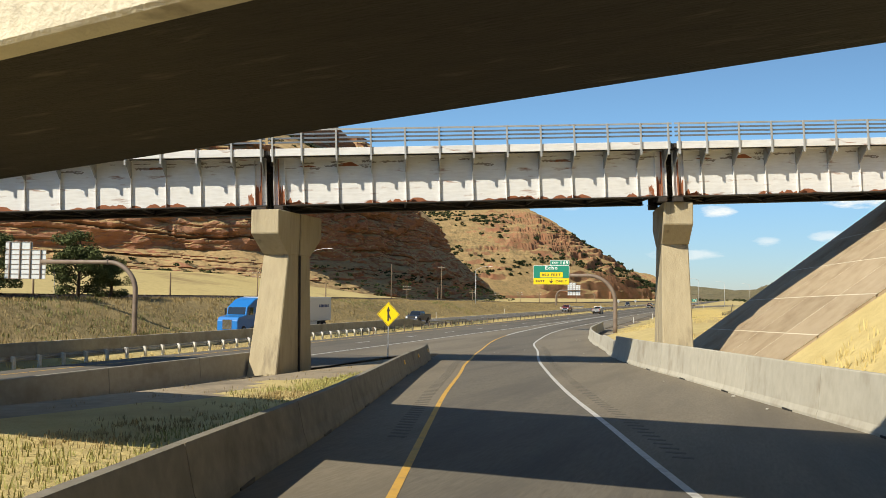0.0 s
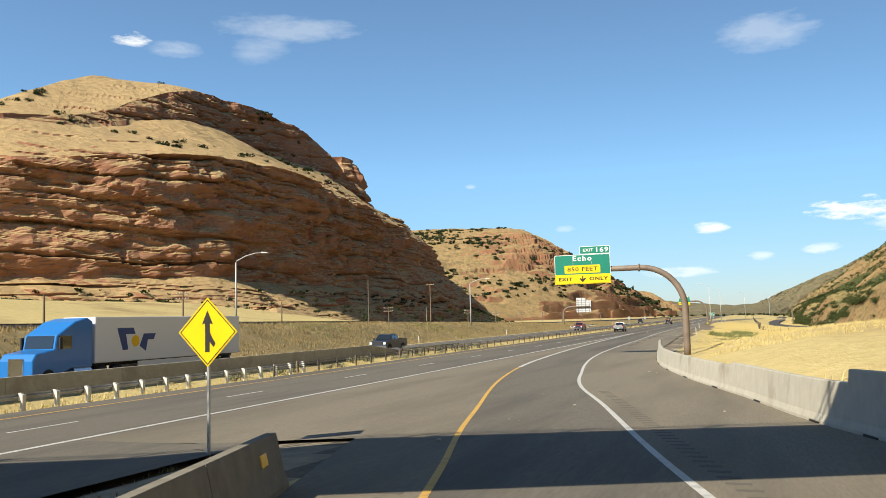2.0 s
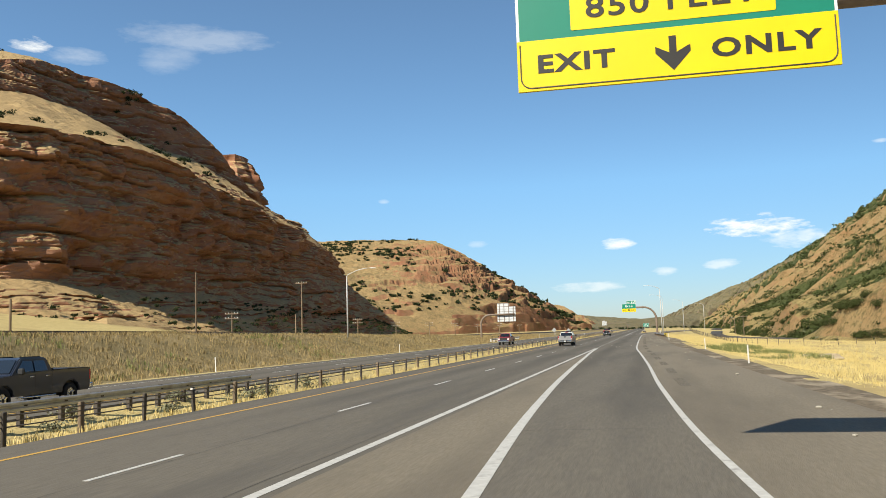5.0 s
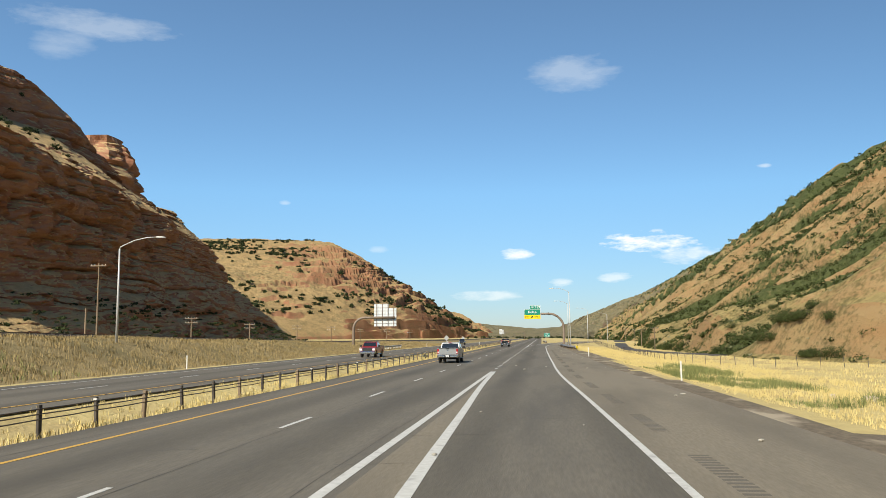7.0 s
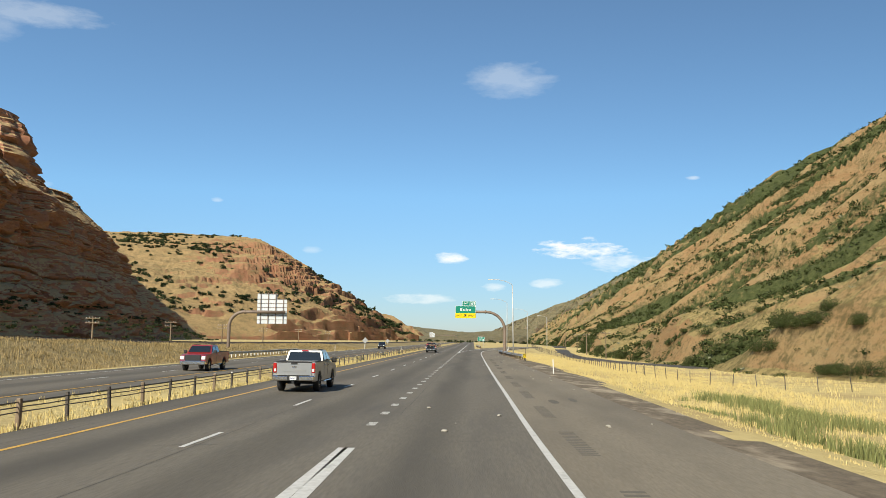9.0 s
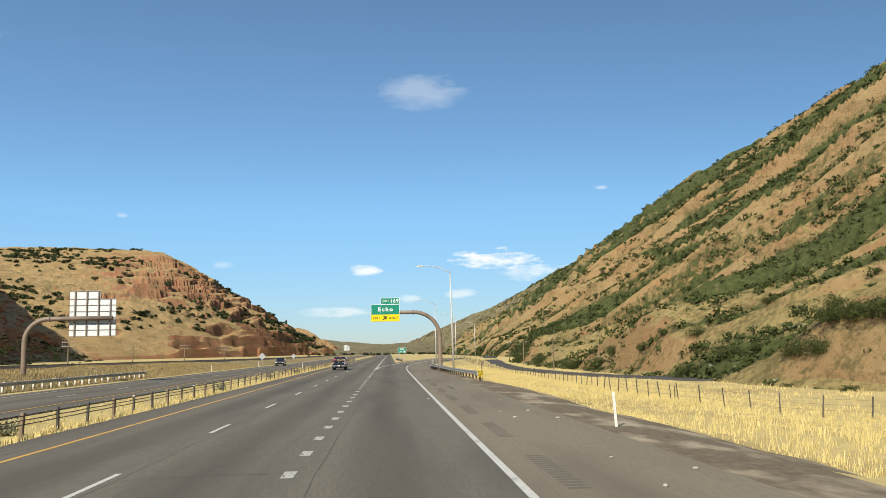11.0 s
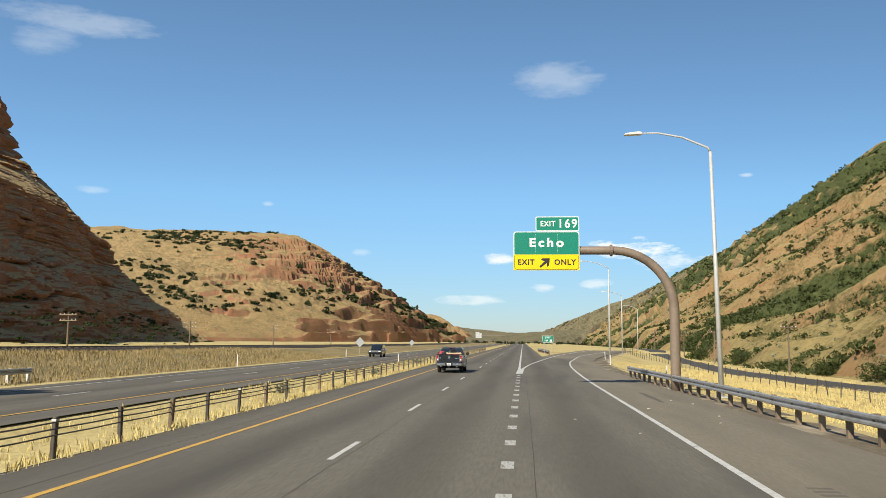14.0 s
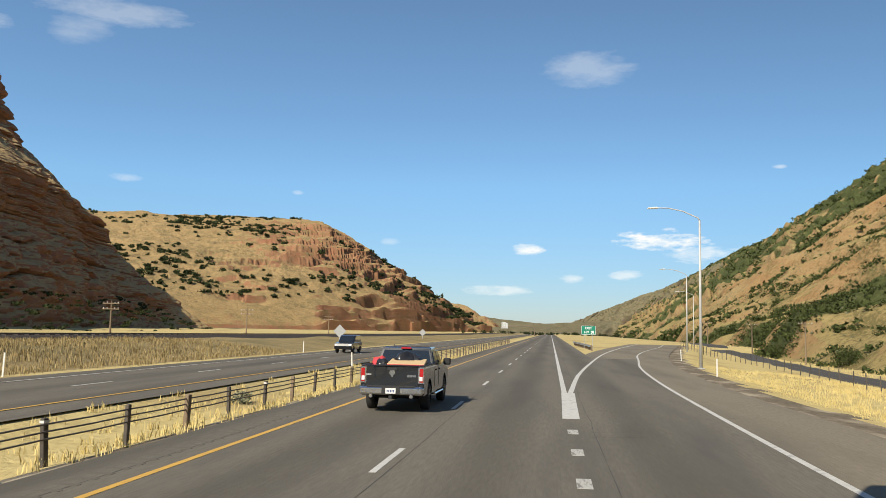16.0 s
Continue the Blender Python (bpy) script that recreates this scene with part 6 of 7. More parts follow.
# road litter: small stones and scraps on the shoulder
stone_me = shared("stone", box((0.16, 0.12, 0.07), (0, 0, 0.03), None, 0.025), M["concrete"])
for k in range(60):
    y = rng.uniform(-312, -5)
    x = float(RIGHT(y)) - rng.uniform(0.2, 2.2) if k % 3 else rng.uniform(1.2, 5.0) + (9 if y < -262 else 0)
    if y < -279 and x < float(LEFT(y)) + 0.5:
        continue
    ob = new("stone", stone_me)
    ob.matrix_world = pose(x, y, float(road_z(x, y)), 0, 0, rng.uniform(0, 180)) @ Matrix.Scale(rng.uniform(0.3, 1.0), 4)
    tagged(ob, "small loose stone lying on the shoulder", "stone", "loose stones")

# ---------------------------------------------------------------- vehicles
def wheel(root, x, y, r, w, side):
    """Tyre with a recessed rim and spokes; side: +1 shows its face to the right."""
    n = 28
    prof = [(w * 0.5, r * 0.60), (w * 0.5, r * 0.88), (w * 0.40, r), (-w * 0.40, r), (-w * 0.5, r * 0.88), (-w * 0.5, r * 0.60)]
    bm = bmesh.new()
    rings = [[bm.verts.new((x + a, y + q * math.cos(2 * math.pi * k / n), r + q * math.sin(2 * math.pi * k / n))) for a, q in prof] for k in range(n)]
    for k in range(n):
        a, b = rings[k], rings[(k + 1) % n]
        for i in range(len(prof) - 1):
            bm.faces.new((a[i], a[i + 1], b[i + 1], b[i]))
    bmesh.ops.recalc_face_normals(bm, faces=bm.faces)
    ty = part("wheel", bm, M["tyre"], root, "black rubber tyre", True)
    face = x + side * w * 0.34
    rim = part("rim", tube([(face - side * 0.10, y, r), (face, y, r)], r * 0.63, 24), M["chrome"], ty, "bright alloy rim")
    for k in range(6):
        a = 2 * math.pi * k / 6
        turn = Matrix.Rotation(a, 4, "X")
        bm = box((0.05, r * 0.13, r * 0.50), (0, 0, r * 0.33))
        bmesh.ops.transform(bm, matrix=turn, verts=bm.verts)
        bmesh.ops.translate(bm, vec=(face + side * 0.012, y, r), verts=bm.verts)
        part("spoke", bm, M["chrome"], ty)
    part("hub", tube([(face, y, r), (face + side * 0.05, y, r)], r * 0.17, 12), M["trim_black"], ty)
    return ty


def pickup(at, turn, paint, label, black=False):
    """A crew-cab pickup; y runs to its front, the rear axle is at y = 0."""
    root = thing("pickup_truck", at, turn, label, "pickup truck")
    P = M[paint]
    hw, base = 0.98, 3.68
    fy = base + 0.98                     # nose
    by = -1.20                           # tailgate
    r = 0.41
    # lower body sides with wheel arches
    low = 0.50
    rear = [(0.50 * -math.cos(math.pi * k / 8), low + 0.46 * math.sin(math.pi * k / 8)) for k in range(9)]
    front = [(base + 0.50 * -math.cos(math.pi * k / 8), low + 0.46 * math.sin(math.pi * k / 8)) for k in range(9)]
    side = [(by, 0.66), (by + 0.1, low)] + rear + front + [(fy - 0.12, low), (fy, 0.75), (fy - 0.04, 1.12), (fy - 0.30, 1.20), (base - 0.55, 1.30), (1.05, 1.36), (1.0, 1.38), (by, 1.40)]
    for sgn in (-1, 1):
        bm = prism(side, 0.14, "x", hw - 0.14 if sgn > 0 else -hw)
        bmesh.ops.bevel(bm, geom=[e for e in bm.edges if abs(e.verts[0].co.x - e.verts[1].co.x) < 1e-4 and abs(abs(e.verts[0].co.x) - hw) < 1e-4], offset=0.03, segments=2, affect="EDGES")
        part("body_side", bm, P, root, "", False)
    part("hood", prism([(base - 0.62, 1.16), (base - 0.60, 1.32), (fy - 0.32, 1.23), (fy - 0.05, 1.14), (fy - 0.02, 0.72), (base - 0.62, 0.6)], 2 * hw - 0.28, "x", -hw + 0.14, 0.02), P, root)
    part("floor", box((2 * hw - 0.3, fy - by - 0.3, 0.14), (0, (fy + by) / 2, 0.58)), M["trim_black"], root)
    # bed
    part("bed", box((2 * hw - 0.28, 1.04 - by, 0.06), (0, (1.04 + by) / 2, 0.86)), M["trim_black"], root)
    part("bed_wall", box((2 * hw - 0.28, 0.06, 0.62), (0, 1.0, 1.10)), P, root)
    for sgn in (-1, 1):
        part("bed_rail", box((0.16, 1.0 - by, 0.035), (sgn * (hw - 0.08), (1.0 + by) / 2, 1.405), None, 0.01), M["trim_black"], root)
    gate = part("tailgate", box((2 * hw - 0.30, 0.10, 0.66), (0, by + 0.02, 1.06), None, 0.025), P, root)
    part("handle", box((0.30, 0.03, 0.09), (0, by - 0.035, 1.30 if black else 1.33), None, 0.01), M["trim_black"], gate)
    part("spoiler", box((2 * hw - 0.32, 0.10, 0.05), (0, by - 0.01, 1.40), None, 0.015), P if black else M["trim_black"], gate)
    part("badge", prism([(x * 0.5, z * 0.5 + 1.17) for x, z in ([(0.24 * math.cos(a), 0.10 * math.sin(a)) for a in [2 * math.pi * k / 16 for k in range(16)]] if not black else
                                                             [(-0.15, 0.20), (0.15, 0.20), (0.17, 0.0), (0, -0.24), (-0.17, 0.0)])], 0.015, "y", by - 0.045), M["chrome"], gate, "plain bright badge")
    if black:
        for k in range(3):
            part("badge", box((0.075, 0.012, 0.06), (0.50 + 0.095 * k, by - 0.038, 1.10)), M["chrome"], gate)
        part("badge", box((0.16, 0.012, 0.04), (-0.72, by - 0.038, 1.13)), M["steel_grey"], gate)
    else:
        part("emboss", box((1.05, 0.02, 0.13), (0, by - 0.035, 1.00), None, 0.012), P, gate)
    # bumper, plate, lamps
    bump = part("rear_bumper", box((2 * hw, 0.24, 0.24), (0, by - 0.10, 0.66), None, 0.05), M["chrome"], root, "chrome rear bumper")
    part("step_pad", box((2 * hw - 0.5, 0.18, 0.03), (0, by - 0.11, 0.785)), M["trim_black"], bump)
    part("plate_recess", box((0.56, 0.03, 0.22), (0, by - 0.215, 0.66), None, 0.01), M["trim_black"], bump)
    plate_ = part("number_plate", box((0.31, 0.02, 0.16), (0, by - 0.24, 0.66)), M["plate_white"], bump, "pale number plate with plain bars")
    for k in range(5):
        part("bar", box((0.028, 0.006, 0.075), (-0.10 + 0.05 * k, by - 0.252, 0.655)), M["logo_navy"], plate_)
    for sgn in (-1, 1):
        lamp = part("tail_lamp", box((0.17, 0.14, 0.46), (sgn * (hw - 0.08), by + 0.03, 1.12), None, 0.03), M["lamp_red"], root, "red tail lamp")
        part("lens", box((0.10, 0.02, 0.13), (sgn * (hw - 0.09), by - 0.045, 1.02), None, 0.01), M["plate_white"], lamp, "white reversing lens")
        if black:
            part("bezel", box((0.20, 0.02, 0.50), (sgn * (hw - 0.09), by - 0.028, 1.12), None, 0.01), M["chrome"], lamp)
            part("exhaust", tube([(sgn * 0.62, by + 0.3, 0.50), (sgn * 0.62, by - 0.2, 0.50)], 0.055, 12), M["chrome"], root)
        part("head_lamp", box((0.30, 0.12, 0.26), (sgn * (hw - 0.18), fy - 0.03, 0.98), None, 0.03), M["plate_white"], root)
    part("front_bumper", box((2 * hw, 0.26, 0.30), (0, fy - 0.02, 0.62), None, 0.06), M["chrome"], root)
    part("grille", box((1.2, 0.08, 0.42), (0, fy + 0.0, 0.98), None, 0.03), M["trim_black"], root)
    # cab
    c0, c1, c2, c3 = 1.02, 1.22, 2.62, 3.30      # rear foot, rear roof, front roof, screen foot
    zt, zb = 1.93, 1.34
    bm = bmesh.new()
    secs = [(c0, hw - 0.02, zb), (c1 + 0.05, hw - 0.17, zt - 0.05), (c1 + 0.25, hw - 0.20, zt), (c2 - 0.1, hw - 0.20, zt), (c2 + 0.08, hw - 0.18, zt - 0.06), (c3, hw - 0.04, zb - 0.06)]
    top = [(bm.verts.new((-w, y, z)), bm.verts.new((w, y, z))) for y, w, z in secs]
    bot = [(bm.verts.new((-(hw - 0.02), y, zb - 0.10)), bm.verts.new((hw - 0.02, y, zb - 0.10))) for y in (c0, c3)]
    for a, b in zip(top, top[1:]):
        bm.faces.new((a[0], a[1], b[1], b[0]))
    for s_ in (0, 1):
        ring = [t[s_] for t in top] + [bot[1][s_], bot[0][s_]]
        bm.faces.new(ring)
    bm.faces.new((top[0][0], top[0][1], bot[0][1], bot[0][0]))
    bm.faces.new((top[-1][0], top[-1][1], bot[1][1], bot[1][0]))
    bmesh.ops.recalc_face_normals(bm, faces=bm.faces)
    bmesh.ops.bevel(bm, geom=list(bm.edges), offset=0.035, segments=2, affect="EDGES")
    cab = part("cab", bm, P, root)
    nrm = Vector((0, -(zt - 0.05 - zb), c1 + 0.05 - c0)).normalized()
    bm = bmesh.new()
    g = [(-(hw - 0.13), c0 + 0.02, zb + 0.04), (hw - 0.13, c0 + 0.02, zb + 0.04), (hw - 0.24, c1 + 0.02, zt - 0.11), (-(hw - 0.24), c1 + 0.02, zt - 0.11)]
    lo = [bm.verts.new(Vector(p) + nrm * 0.010) for p in g]
    hi = [bm.verts.new(Vector(p) - nrm * 0.02) for p in g]
    bm.faces.new(lo)
    bm.faces.new(hi[::-1])
    for i in range(4):
        bm.faces.new((lo[i], lo[(i + 1) % 4], hi[(i + 1) % 4], hi[i]))
    bmesh.ops.recalc_face_normals(bm, faces=bm.faces)
    part("rear_window", bm, M["glass_dark"], cab, "dark rear window")
    slope = Vector((0, zt - 0.06 - (zb - 0.06), c3 - c2 - 0.08)).normalized()
    bm = bmesh.new()
    g = [(-(hw - 0.14), c3 - 0.06, zb + 0.02), (hw - 0.14, c3 - 0.06, zb + 0.02), (hw - 0.26, c2 + 0.13, zt - 0.10), (-(hw - 0.26), c2 + 0.13, zt - 0.10)]
    lo = [bm.verts.new(Vector(p) + slope * 0.03) for p in g]
    hi = [bm.verts.new(Vector(p) - slope * 0.02) for p in g]
    bm.faces.new(lo)
    bm.faces.new(hi[::-1])
    for i in range(4):
        bm.faces.new((lo[i], lo[(i + 1) % 4], hi[(i + 1) % 4], hi[i]))
    bmesh.ops.recalc_face_normals(bm, faces=bm.faces)
    part("windscreen", bm, M["glass_dark"], cab, "dark windscreen")
    part("brake_lamp", box((0.34, 0.05, 0.055), (0, c1 + 0.0, zt - 0.045), None, 0.012), M["lamp_red"], cab, "red high brake lamp")
    for sgn in (-1, 1):
        for ya, yb, yc, yd in ((1.33, 2.02, 2.02, 1.42), (2.10, 3.02, 2.58, 2.10)):
            pts = [(ya, zb + 0.06), (yb, zb + 0.05), (yc, zt - 0.13), (yd, zt - 0.13)]
            bm = bmesh.new()
            k = (0.165) / (zt - zb)
            q = [bm.verts.new((sgn * (hw - 0.008 - (z - zb) * k), y, z)) for y, z in pts]
            q2 = [bm.verts.new((sgn * (hw - 0.05 - (z - zb) * k), y, z)) for y, z in pts]
            bm.faces.new(q)
            bm.faces.new(q2[::-1])
            for i in range(4):
                bm.faces.new((q[i], q[(i + 1) % 4], q2[(i + 1) % 4], q2[i]))
            bmesh.ops.recalc_face_normals(bm, faces=bm.faces)
            part("side_window", bm, M["glass_dark"], cab)
        part("door_gap", box((0.012, 0.015, 0.62), (sgn * (hw + 0.001), 2.06, 0.99)), M["trim_black"], root)
        part("door_gap", box((0.012, 0.015, 0.62), (sgn * (hw + 0.001), 1.12, 0.99)), M["trim_black"], root)
        for y in (1.40, 2.26):
            part("door_handle", box((0.04, 0.20, 0.045), (sgn * (hw + 0.015), y, 1.20), None, 0.01), M["chrome"] if not black else P, root)
        mir = part("mirror", box((0.26, 0.14, 0.24), (sgn * (hw + 0.17), 3.00, 1.42), None, 0.04), M["trim_black"], root, "black door mirror")
        part("running_board", box((0.16, 2.05, 0.06), (sgn * (hw - 0.02), 1.95, 0.44), None, 0.02), M["chrome"], root, "bright running board")
        wheel(root, sgn * (hw - 0.13), 0.0, r, 0.27, sgn)
        wheel(root, sgn * (hw - 0.13), base, r, 0.27, sgn)
        part("arch_liner", box((0.16, 1.0, 0.2), (sgn * (hw - 0.24), 0, 0.86)), M["trim_black"], root)
        part("arch_liner", box((0.16, 1.0, 0.2), (sgn * (hw - 0.24), base, 0.86)), M["trim_black"], root)
    part("axle", tube([(-0.8, 0, r), (0.8, 0, r)], 0.08, 8), M["trim_black"], root)
    part("spare_wheel", tube([(0, -0.55, 0.55), (0, -0.55, 0.72)], 0.36, 20), M["tyre"], root)
    part("hitch", box((0.10, 0.35, 0.10), (0, by - 0.12, 0.47)), M["trim_black"], root)
    if not black:
        for sgn in (-1, 1):
            part("roof_rail", box((0.05, 1.1, 0.03), (sgn * 0.62, 1.95, zt + 0.015)), M["trim_black"], cab)
    else:
        part("antenna", prism([(1.55, zt - 0.01), (1.75, zt - 0.01), (1.58, zt + 0.07)], 0.03, "x", -0.5), M["trim_black"], cab)
    return root


pickup((-5.33, -123.0, 0), 0, "paint_silver", "silver crew-cab pickup truck with a bright tailgate")
load_truck = pickup((-5.33, 1.9, 0), 0, "paint_black", "black crew-cab pickup truck with a loaded bed", True)


def lumpy(name, at, size, seed, mat, label, category):
    """A soft bundle: a crumpled sack."""
    bm = bmesh.new()
    bmesh.ops.create_icosphere(bm, subdivisions=4, radius=1.0)
    for v in bm.verts:
        n = noise.noise(v.co * 1.7 + Vector((seed, 0, 0))) * 0.25 + noise.noise(v.co * 5 + Vector((0, seed, 0))) * 0.10
        v.co *= 1 + n
        v.co = Vector((v.co.x * size[0], v.co.y * size[1], max(v.co.z, -0.72) * size[2]))
    ob = part(name, bm, mat, None, "", True)
    ob.matrix_world = pose(*at)
    return tagged(ob, label, category)


lumpy("refuse_bag", (-5.25, 2.35, 1.30), (0.42, 0.42, 0.48), 3.1, M["bag_black"], "shiny black plastic sack in the truck bed", "sack")
lumpy("refuse_bag", (-4.95, 2.45, 1.28), (0.36, 0.34, 0.44), 5.7, M["bag_black"], "shiny black plastic sack in the truck bed", "sack")
lumpy("bundle", (-5.95, 1.95, 1.22), (0.34, 0.36, 0.40), 8.2, M["cloth_red"], "red and black bundle in the truck bed", "bundle")
lumpy("bundle", (-5.82, 1.65, 1.25), (0.26, 0.24, 0.34), 9.4, M["bag_black"], "dark bundle in the truck bed", "bundle")
board = part("wooden_board", box((1.15, 1.75, 0.09), (0, 0, 0), None, 0.01), M["plank"])
board.matrix_world = pose(-5.05, 1.75, 1.46, 3, 0, 6)
tagged(board, "pale wooden door panel laid across the truck bed", "board")
part("edge_strip", box((1.13, 0.03, 0.05), (0, -0.88, 0)), M["cloth_red"], board)


for bx, by, size, seed in ((22.2, -157.5, (1.15, 0.6, 0.42), 2.2), (20.4, -157.0, (0.42, 0.3, 0.24), 4.9), (19.2, -155.0, (0.22, 0.2, 0.15), 6.1), (24.0, -150.0, (0.5, 0.4, 0.25), 7.3)):
    lumpy("boulder", (bx, by, float(ground_z(bx, by)) + size[2] * 0.35), size, seed, M["boulder"], "pale weathered boulder lying in the dry verge", "boulder")


def small_car(at, turn, paint, label, tall=1.75):
    """A plain five-door utility car."""
    root = thing("utility_car", at, turn, label, "car")
    P = M[paint]
    hw = 0.93
    side = [(-0.95, 0.55), (-0.45, 0.36)] + [(0.40 * -math.cos(math.pi * k / 6), 0.36 + 0.38 * math.sin(math.pi * k / 6)) for k in range(7)] + \
           [(2.8 + 0.40 * -math.cos(math.pi * k / 6), 0.36 + 0.38 * math.sin(math.pi * k / 6)) for k in range(7)] + [(3.5, 0.38), (3.62, 0.7), (3.5, 0.98), (2.6, 1.08), (-0.95, 1.10)]
    part("body", prism(side, 2 * hw, "x", -hw, 0.03), P, root)
    cab = part("cabin", prism([(-0.92, 1.08), (-0.72, tall - 0.05), (-0.5, tall), (1.2, tall), (1.5, tall - 0.06), (2.45, 1.06)], 2 * hw - 0.24, "x", -hw + 0.12, 0.04), P, root)
    for sgn in (-1, 1):
        part("window", prism([(-0.62, 1.16), (-0.5, tall - 0.13), (1.25, tall - 0.13), (2.0, 1.15)], 0.02, "x", sgn * (hw - 0.11) - 0.01), M["glass_dark"], cab)
        for y in (0.0, 2.8):
            wheel(root, sgn * (hw - 0.12), y, 0.36, 0.24, sgn)
        part("tail_lamp", box((0.14, 0.08, 0.3), (sgn * (hw - 0.12), -0.95, 0.95), None, 0.02), M["lamp_red"], root)
        part("head_lamp", box((0.3, 0.1, 0.14), (sgn * (hw - 0.22), 3.54, 0.82), None, 0.02), M["plate_white"], root)
    part("screen", prism([(1.56, tall - 0.10), (2.36, 1.12), (2.40, 1.14), (1.60, tall - 0.06)], 2 * hw - 0.44, "x", -hw + 0.22), M["glass_dark"], cab)
    part("rear_window", prism([(-0.93, 1.18), (-0.79, tall - 0.14), (-0.76, tall - 0.14), (-0.90, 1.18)], 2 * hw - 0.48, "x", -hw + 0.24), M["glass_dark"], cab)
    return root


pickup((-17.9, -212.4, -0.01), 180, "paint_navy", "dark blue pickup truck on the opposite carriageway")
small_car((-21.4, 62.0, 0), 180, "paint_black", "black utility car on the opposite carriageway", 1.8)
red = pickup((-17.9, -96.5, -0.01), 180, "paint_red", "dark red pickup truck on the opposite carriageway")


def semi_truck(at, turn):
    """A blue tractor with a white box trailer; y runs to its front, y = 0 at the trailer's tail."""
    root = thing("semi_truck", at, turn, "blue tractor unit with a long white box trailer", "truck")
    part("trailer_box", box((2.55, 15.6, 2.85), (0, 7.8, 2.60), None, 0.04), M["trailer_white"], root, "white trailer box with plain navy shapes")
    part("trailer_frame", box((1.1, 15.4, 0.22), (0, 7.8, 1.05)), M["trim_black"], root)
    for sgn in (-1, 1):
        x = sgn * 1.285
        part("skirt", box((0.04, 8.2, 0.65), (sgn * 1.2, 7.6, 0.80)), M["trailer_white"], root)
        part("logo", prism([(13.4 - 0.2, 1.9), (13.7, 3.3), (12.2, 3.3), (12.0, 2.9), (12.9, 2.9), (12.7, 1.9)], 0.01, "x", x - 0.005), M["logo_navy"], root, "plain navy shape")
        part("logo", prism([(11.0, 1.75), (11.6, 2.1), (11.2, 2.9), (10.0, 2.9), (10.2, 2.5), (10.8, 2.5)], 0.01, "x", x - 0.005), M["logo_navy"], root)
        part("logo", prism([(12.0 + 0.38 * math.cos(2 * math.pi * k / 12), 2.45 + 0.38 * math.sin(2 * math.pi * k / 12)) for k in range(12)], 0.012, "x", x - 0.006), M["reflector"], root, "plain yellow disc")
        for k in range(7):
            part("logo", box((0.012, 0.26, 0.34), (x, 3.0 - 0.36 * k, 2.95)), M["logo_navy"], root)
        for y in (1.6, 2.9, 13.6, 14.9, 19.2):
            wheel(root, sgn * 1.05, y, 0.52, 0.45, sgn)
        part("fuel_tank", tube([(sgn * 1.0, 15.9, 0.75), (sgn * 1.0, 17.3, 0.75)], 0.32, 14), M["chrome"], root)
        part("mirror", box((0.12, 0.2, 0.7), (sgn * 1.45, 18.55, 2.5), None, 0.02), M["trim_black"], root)
        part("side_window", box((0.03, 0.95, 0.75), (sgn * 1.235, 17.95, 2.55)), M["glass_dark"], root)
    cab = part("cab", prism([(15.75, 1.0), (15.75, 3.75), (16.2, 3.98), (17.2, 3.75), (18.6, 2.95), (18.75, 2.15), (20.1, 1.95), (20.35, 1.6), (20.35, 0.55), (19.8, 0.5), (18.6, 0.6), (17.4, 1.0)], 2.44, "x", -1.22, 0.05),
               M["paint_blue"], root, "bright blue sleeper cab")
    part("windscreen", prism([(18.55, 2.92), (18.74, 2.2), (18.78, 2.2), (18.60, 2.95)], 2.1, "x", -1.05), M["glass_dark"], cab)
    part("grille", box((1.1, 0.06, 1.0), (0, 20.37, 1.2), None, 0.02), M["chrome"], cab)
    return root


semi_truck((-19.9, -242.0, 0), 180)

# ---------------------------------------------------------------- plants
PR = np.random.RandomState(77)


